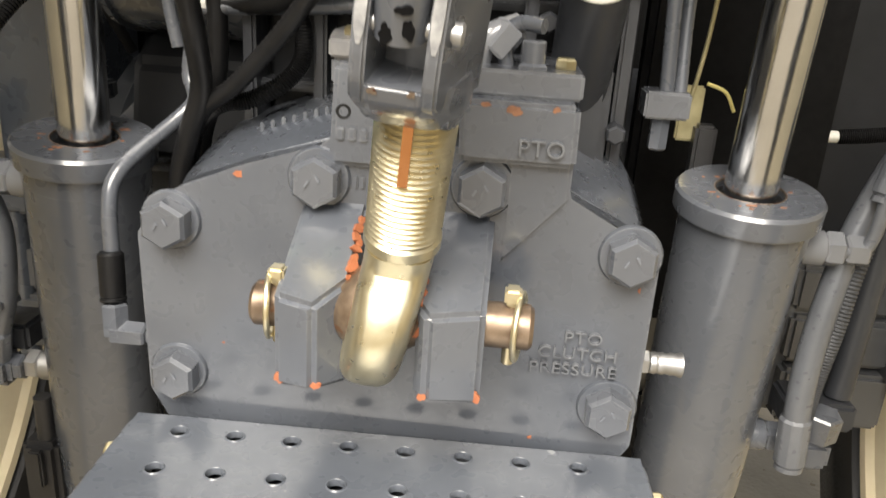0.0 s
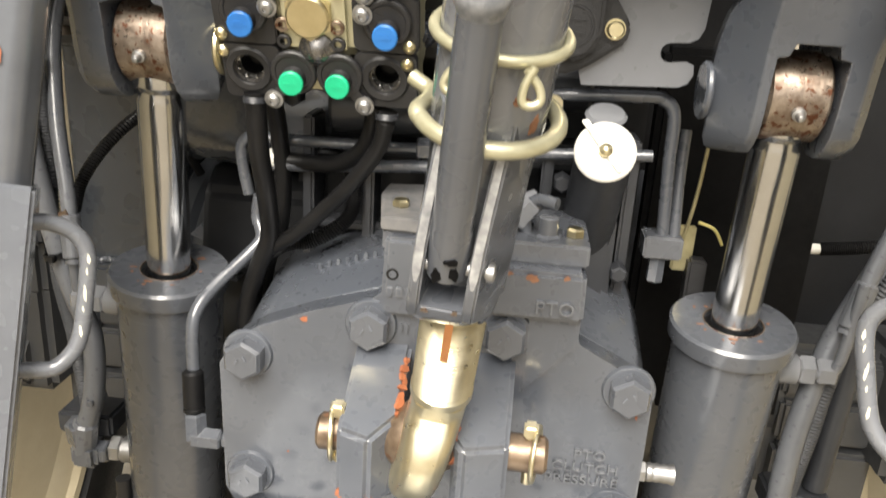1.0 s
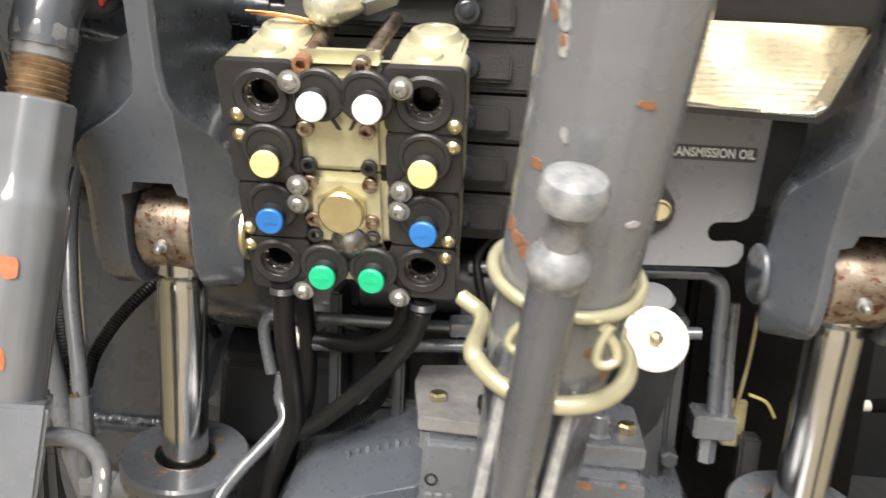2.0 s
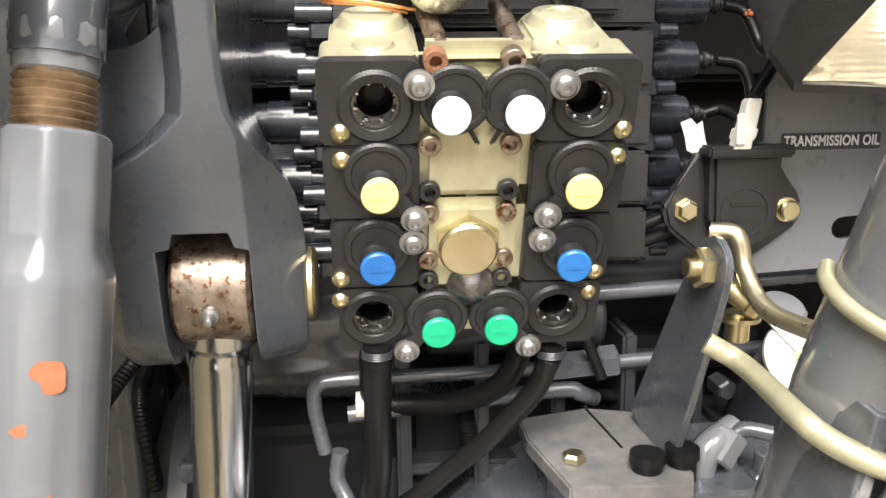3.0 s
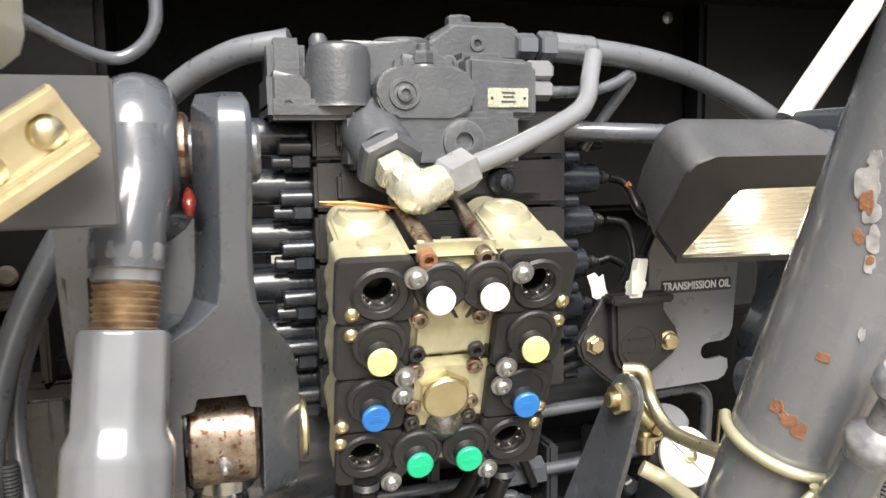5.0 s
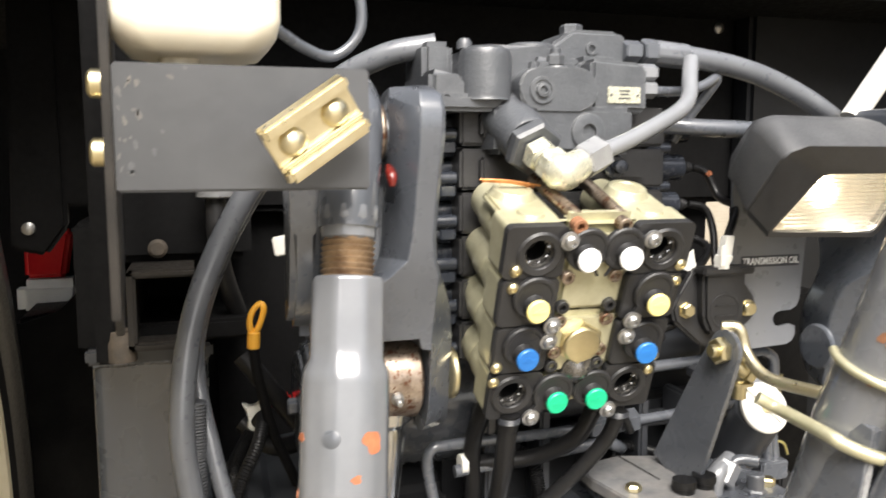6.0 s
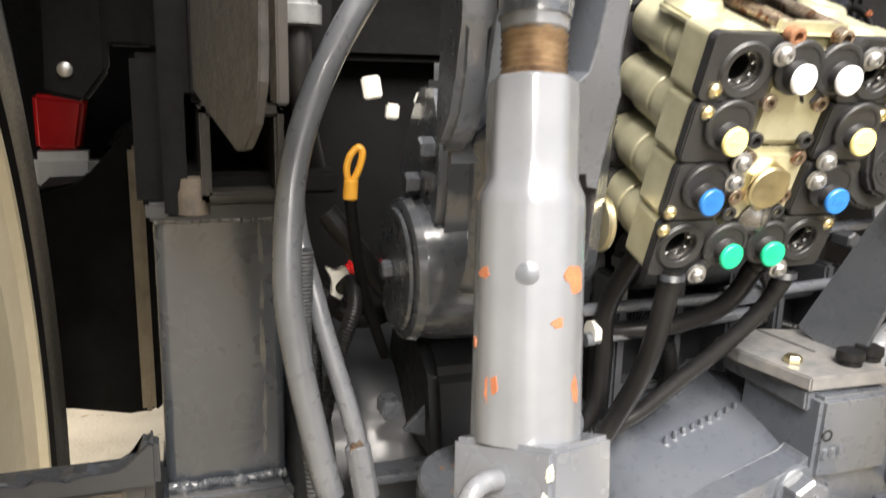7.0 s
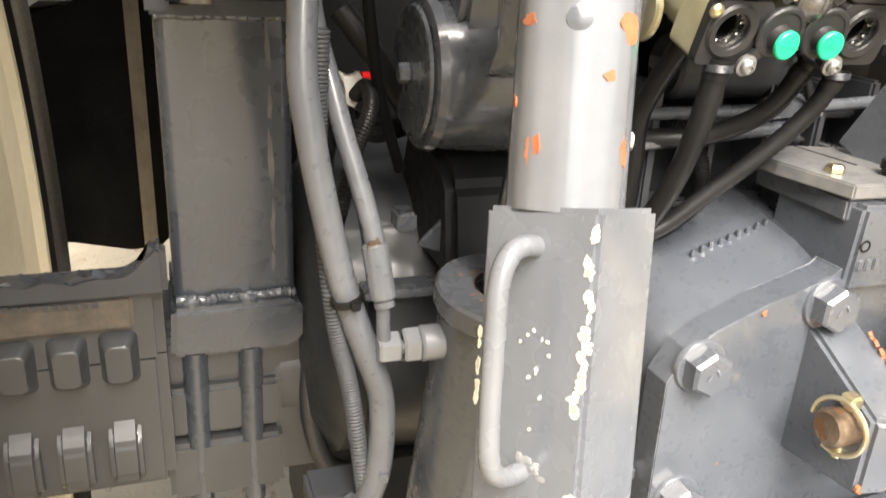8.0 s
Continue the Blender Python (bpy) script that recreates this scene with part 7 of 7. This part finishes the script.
def cab_mount():
    t = thing("cab_mount", (-0.53, 1.0, 1.47), "dark steel cab mount with square tube end", "cab mount")
    b = bmesh.new()
    for x0, x1, z0, z1 in ((-0.566, -0.556, 1.475, 1.57), (-0.494, -0.484, 1.475, 1.57), (-0.566, -0.484, 1.475, 1.485), (-0.566, -0.484, 1.56, 1.57)):
        block(b, (x0, 0.98, z0), (x1, 1.25, z1), 0.003)
    part("square_tube", b, GRIMY, t, "grimy dark square tube end")
    # Bracket and beam take the near-black that stands for shade here.
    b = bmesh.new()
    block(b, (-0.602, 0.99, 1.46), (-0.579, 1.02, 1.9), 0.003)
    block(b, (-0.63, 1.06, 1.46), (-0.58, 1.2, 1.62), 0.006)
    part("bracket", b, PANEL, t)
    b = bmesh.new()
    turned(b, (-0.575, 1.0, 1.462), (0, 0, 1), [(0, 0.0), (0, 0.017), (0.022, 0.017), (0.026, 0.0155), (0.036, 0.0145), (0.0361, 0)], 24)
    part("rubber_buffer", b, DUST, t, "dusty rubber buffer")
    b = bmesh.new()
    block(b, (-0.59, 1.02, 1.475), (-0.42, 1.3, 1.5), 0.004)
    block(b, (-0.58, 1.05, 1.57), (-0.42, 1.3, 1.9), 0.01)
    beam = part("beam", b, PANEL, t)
    b = bmesh.new()
    turned(b, (-0.533, 1.05, 1.587), (0, -1, 0), [(0, 0.0115), (0.003, 0.0115), (0.006, 0.008), (0.0061, 0)], 20)
    part("beam_bolt", b, DUST, beam, "dusty round bolt")
    b = bmesh.new()
    rod(b, (-0.464, 1.0, 1.74), (-0.464, 1.06, 1.74), 0.01, 14)
    turned(b, (-0.464, 1.0, 1.75), (0, 0, -1), [(0, 0.0), (0, 0.0165), (0.06, 0.0165), (0.064, 0.018), (0.078, 0.0185), (0.080, 0.0225), (0.098, 0.0225), (0.100, 0.018), (0.101, 0)], 28)
    part("hose_socket", b, SILVER, t, "grey metal hose socket")
    b = bmesh.new()
    swept(b, [(-0.464, 1.0, 1.652), (-0.464, 1.0, 1.61), (-0.458, 1.02, 1.56), (-0.44, 1.06, 1.50)], 0.012, 14, 8)
    part("socket_hose", b, PLASTIC, t, "black hose")
    return t


cab_mount()
# lower flap of the upper plate
b = bmesh.new()
run = Vector((-0.071, 1.0, 0)).normalized()
side = Matrix.Translation((-0.540, 0.624, 0)) @ Matrix((run, (0, 0, 1), run.cross(Vector((0, 0, 1))))).transposed().to_4x4()
slab(b, [(-0.01, 1.95), (-0.01, 1.66), (0.0, 1.60), (0.02, 1.575), (0.055, 1.558), (0.09, 1.553), (0.13, 1.559), (0.2, 1.567), (0.345, 1.585), (0.345, 1.95)], side, 0.006, 0.001)
single("hanging_board", b, surface("weathered_board", (0.03, 0.029, 0.029), (0.078, 0.075, 0.074), (0.6, 0.8), scale=60, grain=240, bump=0.7), "weathered grey board hanging from the frame", "board")


def top_bar():
    t = thing("lamp_bar", (-0.45, 0.58, 1.67), "grey flat bar on an angle upright", "bar")
    b = bmesh.new()
    block(b, (-0.536, 0.572, 1.674), (-0.37, 0.58, 1.757), 0.0015)
    bar = part("flat_bar", b, BAR, t)
    rnd = random.Random(31)
    spots = [(Matrix.Translation((-0.536 + abs(rnd.gauss(0, 0.016)) + 0.002, 0.5718, rnd.uniform(1.68, 1.755))) @ pose(0, 0, 0, 90, rnd.uniform(-30, 30)), rnd.uniform(0.0015, 0.005), rnd.uniform(0.002, 0.008), 600 + k, 0.0006) for k in range(22)]
    chips("scratch", bar, STREAK, spots, "scratched pale spot")
    b = bmesh.new()
    block(b, (-0.5425, 0.572, 1.59), (-0.5365, 0.60, 1.83), 0.001)
    part("angle_upright", b, GRIMY, t, "grimy dark angle")
    for z in (1.7, 1.744):
        b = bmesh.new()
        turned(b, (-0.5425, 0.585, z), (-1, 0, 0), [(0, 0.0095), (0.007, 0.0095), (0.009, 0.007), (0.0091, 0)], 20)
        part("bolt", b, BRASS, t)
    return t


top_bar()


def gold_clamp():
    t = thing("pipe_clamp", (-0.41, 0.53, 1.675), "yellow zinc clamp plate with two domed bolts", "clamp")
    a, bb, c = Vector((-0.449, 0.528, 1.712)), Vector((-0.394, 0.536, 1.750)), Vector((-0.429, 0.540, 1.675))
    u = (bb - a).normalized()
    v = (c - a)
    v = -(v - u * v.dot(u)).normalized()
    n = u.cross(v)
    if n.y > 0:
        n = -n
    M = Matrix.Translation(a) @ Matrix((u, v, n)).transposed().to_4x4()
    w, h = 0.066, 0.042
    b = bmesh.new()
    slab(b, [(0, -h), (w, -h), (w, 0), (0, 0)], M @ pose(0, 0, -0.004), 0.005, 0.001)
    part("plate", b, GOLD, t)
    b = bmesh.new()
    slab(b, [(0, -0.009), (w, -0.009), (w, 0), (0, 0)], M @ pose(0, 0, 0.004), 0.01, 0.002)
    part("upper_rib", b, GOLD, t)
    b = bmesh.new()
    slab(b, [(0, -h), (w, -h), (w, -h + 0.011), (0, -h + 0.011)], M @ pose(0, 0, 0.004), 0.01, 0.003)
    slab(b, [(0, -h + 0.011), (w, -h + 0.011), (w, -h + 0.014), (0, -h + 0.014)], M @ pose(0, 0, 0.0), 0.006, 0.001)
    part("lower_rib", b, GOLD, t)
    for x in (0.016, 0.05):
        b = bmesh.new()
        turned(b, M @ Vector((x, -0.019, -0.004)), n, [(0, 0.0095), (0.002, 0.0095), (0.005, 0.0075), (0.007, 0.004), (0.0075, 0)], 24)
        part("domed_bolt", b, GOLD, t)
    return t


gold_clamp()


def reservoir():
    t = thing("reservoir_bottle", (-0.48, 0.62, 1.765), "white translucent reservoir bottle on the bar", "bottle")
    b = bmesh.new()
    loops = []
    for z, e in ((1.765, 0.024), (1.768, 0.012), (1.778, 0.003), (1.79, 0.0), (1.87, 0.0)):
        loops.append([(x, y, z) for x, y in round_outline(-0.541 + e, 0.575 + e, -0.427 - e, 0.68 - e, 0.02)])
    lofted(b, loops)
    part("body", b, BOTTLE, t)
    b = bmesh.new()
    rod(b, (-0.495, 0.62, 1.757), (-0.495, 0.62, 1.767), 0.014, 18, 0.001)
    part("neck", b, BOTTLE, t)
    return t


reservoir()
line("thin_hose", [(-0.43, 0.66, 1.80), (-0.40, 0.68, 1.785), (-0.375, 0.69, 1.78), (-0.355, 0.69, 1.795), (-0.35, 0.69, 1.82), (-0.36, 0.69, 1.86)], 0.0045, PAINT, "thin dark hose looping from the bottle", "hose")


def steering_pump():
    t = thing("end_housing", (-0.33, 0.95, 1.33), "grey round cast housing with flat end cover", "housing")
    b = bmesh.new()
    turned(b, (-0.376, 0.945, 1.405), (1, 0, 0), [(0, 0.062), (0.004, 0.074), (0.012, 0.077), (0.014, 0.072), (0.03, 0.076), (0.09, 0.08), (0.2, 0.085)], 48)
    part("casing", b, PAINT, t)
    b = bmesh.new()
    turned(b, (-0.3765, 0.945, 1.405), (-1, 0, 0), [(0, 0.066), (0.003, 0.064), (0.004, 0.058), (0.003, 0.056), (0.0045, 0.0)], 48)
    cov = part("end_cover", b, PAINT, t)
    b = bmesh.new()
    hexagon(b, (-0.380, 0.945, 1.405), (-0.392, 0.945, 1.405), 0.0105)
    part("bolt", b, PAINT, cov)
    b = bmesh.new()
    slab(b, [(0.88, 1.47), (0.90, 1.42), (0.99, 1.43), (1.02, 1.50), (0.985, 1.565), (0.95, 1.60), (0.90, 1.60), (0.872, 1.54)], side_on(-0.352, -1), 0.12, 0.008)
    part("flange", b, PAINT, t)
    for y, z in ((0.90, 1.535), (0.945, 1.495)):
        b = bmesh.new()
        hexagon(b, (-0.352, y, z), (-0.368, y, z), 0.012)
        part("bolt", b, PAINT, t)
    # Colour darkened for the shade behind the cylinder.
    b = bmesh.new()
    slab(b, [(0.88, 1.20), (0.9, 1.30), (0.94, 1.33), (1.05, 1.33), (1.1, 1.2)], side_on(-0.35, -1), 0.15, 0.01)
    part("upper_casing", b, SHADED_INNER, t)
    b = bmesh.new()
    block(b, (-0.43, 0.905, 1.18), (-0.31, 0.94, 1.19), 0.002)
    block(b, (-0.40, 0.90, 1.255), (-0.38, 0.93, 1.275), 0.003)
    slab(b, [(-0.375, 1.235), (-0.34, 1.27), (-0.335, 1.24), (-0.35, 1.225)], facing(0.915), 0.006, 0.001)
    part("clip", b, PAINT, t)
    return t


steering_pump()


def dipstick():
    t = thing("dipstick", (-0.42, 0.92, 1.40), "oil dipstick with an orange ring grip", "dipstick")
    b = bmesh.new()
    swept(b, [(-0.4315, 0.915, 1.502), (-0.4342, 0.916, 1.514), (-0.4305, 0.917, 1.527), (-0.4225, 0.917, 1.535), (-0.4188, 0.915, 1.530), (-0.4215, 0.914, 1.518), (-0.4265, 0.914, 1.506)], 0.0036, 10, 6, close=True)
    rod(b, (-0.431, 0.915, 1.485), (-0.430, 0.915, 1.504), 0.0072, 14, 0.001)
    part("ring_grip", b, ORANGE, t, "orange plastic ring")
    b = bmesh.new()
    swept(b, [(-0.431, 0.915, 1.487), (-0.426, 0.92, 1.45), (-0.41, 0.94, 1.38), (-0.38, 0.97, 1.3)], 0.006, 10, 6)
    part("tube", b, PANEL, t)
    return t


dipstick()
for k, (x, y, z, w) in enumerate(((-0.388, 1.0, 1.59, 0.02), (-0.365, 1.0, 1.565, 0.014), (-0.33, 1.01, 1.578, 0.012))):
    b = bmesh.new()
    block(b, (x - w / 2, y, z - w * 0.6), (x + w / 2, y + 0.01, z + w * 0.6), 0.002, pose(0, 0, 0, 0, 15 * k - 10, 0))
    single("cable_tag", b, WHITE, "small white paper tag on dark cables", "tag", "cable tags")
b = bmesh.new()
slab(b, [(-0.442, 1.40), (-0.43, 1.392), (-0.42, 1.40), (-0.412, 1.385), (-0.425, 1.36), (-0.436, 1.365), (-0.432, 1.38)], facing(0.99), 0.012, 0.002)
single("wire_connector", b, WHITE, "white plastic connector on a black conduit", "connector")
line("corrugated_conduit", [(-0.43, 0.99, 1.365), (-0.445, 0.99, 1.34), (-0.455, 0.99, 1.30), (-0.45, 1.0, 1.2)], 0.009, RUBBER, "black corrugated conduit in the dark gap", "conduit", "conduits", corrugated=True)
for k, pts in enumerate(([(-0.44, 0.99, 1.46), (-0.41, 0.98, 1.42), (-0.36, 1.0, 1.35)], [(-0.44, 1.04, 1.36), (-0.4, 1.02, 1.33), (-0.34, 1.04, 1.335)])):
    line("black_cable", pts, 0.012, RUBBER, "black cable in the dark gap", "cable", "black cables")
b = bmesh.new()
block(b, (-0.405, 1.05, 1.372), (-0.375, 1.07, 1.387), 0.004)
single("red_plug", b, RED, "red plug in the dark gap", "plug")
# fender and its lamp
b = bmesh.new()
slab(b, [(-0.838, 0.951), (-0.787, 0.951), (-0.69, 0.94), (-0.648, 0.923), (-0.616, 0.954), (-0.616, 1.497), (-0.676, 1.494), (-0.699, 1.469), (-0.727, 1.406), (-0.755, 1.382), (-0.838, 1.38)], facing(1.75), 0.262, 0.01)
t = thing("fender", (-0.72, 1.8, 0.95), "dark worn fender panel beside the tyre, light on its side painted tan", "fender")
part("panel", b, surface("dusty_black_plastic", (0.004, 0.004, 0.0042), (0.013, 0.0125, 0.012), (0.45, 0.65), scale=11, grain=160, bump=0.15, shine=0.09, chip=(0.045, 0.042, 0.038), chip_at=0.72, chip_scale=60), t)
# Light caught on the panel's side is painted as a tan strip.
b = bmesh.new()
block(b, (-0.669, 1.72, 0.94), (-0.644, 1.749, 1.462), 0.008)
part("lit_edge", b, surface("lit_edge_tan", (0.2, 0.16, 0.11), (0.32, 0.27, 0.19), (0.3, 0.5)), t, "panel side catching light, painted tan")
b = bmesh.new()
lofted(b, [[(-0.85, 1.95, 1.435), (-0.772, 1.95, 1.435), (-0.754, 1.95, 1.535), (-0.85, 1.95, 1.545)], [(-0.85, 1.99, 1.43), (-0.765, 1.99, 1.43), (-0.748, 1.99, 1.54), (-0.85, 1.99, 1.55)]])
bmesh.ops.bevel(b, geom=list(b.edges), offset=0.008, segments=3, affect="EDGES", clamp_overlap=True)
single("tail_lamp", b, RED, "red tail lamp lens", "tail lamp")
b = bmesh.new()
block(b, (-0.87, 1.94, 1.345), (-0.735, 2.02, 1.43), 0.02)
single("lamp_shelf", b, WHITE, "pale ledge under the tail lamp", "ledge")
# Added sheet, no known part: blacks out the bright gap behind the lamp.
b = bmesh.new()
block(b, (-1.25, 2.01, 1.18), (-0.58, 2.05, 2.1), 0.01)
single("gap_sheet", b, PANEL, "black sheet added behind the tail lamp to close the gap", "fender")
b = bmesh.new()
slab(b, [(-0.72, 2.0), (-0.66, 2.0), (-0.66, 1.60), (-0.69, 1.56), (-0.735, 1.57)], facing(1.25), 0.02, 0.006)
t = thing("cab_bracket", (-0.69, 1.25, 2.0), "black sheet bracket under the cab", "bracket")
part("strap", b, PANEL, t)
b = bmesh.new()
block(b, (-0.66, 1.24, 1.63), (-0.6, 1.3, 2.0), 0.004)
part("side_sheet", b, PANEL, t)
b = bmesh.new()
turned(b, (-0.71, 1.25, 1.60), (0, -1, 0), [(0, 0.009), (0.005, 0.009), (0.007, 0.006), (0.0071, 0)], 18)
single("bracket_bolt", b, STEEL, "dull bolt in the black bracket", "bolt")

# sheets that close the gaps beside the housing, near black to stand for shade
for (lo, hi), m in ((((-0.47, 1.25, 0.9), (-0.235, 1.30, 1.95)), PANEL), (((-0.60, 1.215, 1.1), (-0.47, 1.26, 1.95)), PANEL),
                    (((0.17, 1.25, 0.9), (0.404, 1.30, 1.95)), PANEL), (((0.404, 1.15, 1.05), (0.75, 1.2, 1.95)), SHADED_INNER), (((0.19, 0.98, 1.02), (0.404, 1.02, 1.5)), PANEL)):
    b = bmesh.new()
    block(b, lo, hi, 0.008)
    single("partition", b, m, "sheet closing the gap behind the lift cylinder, blackened for shade", "partition", kind="structure")
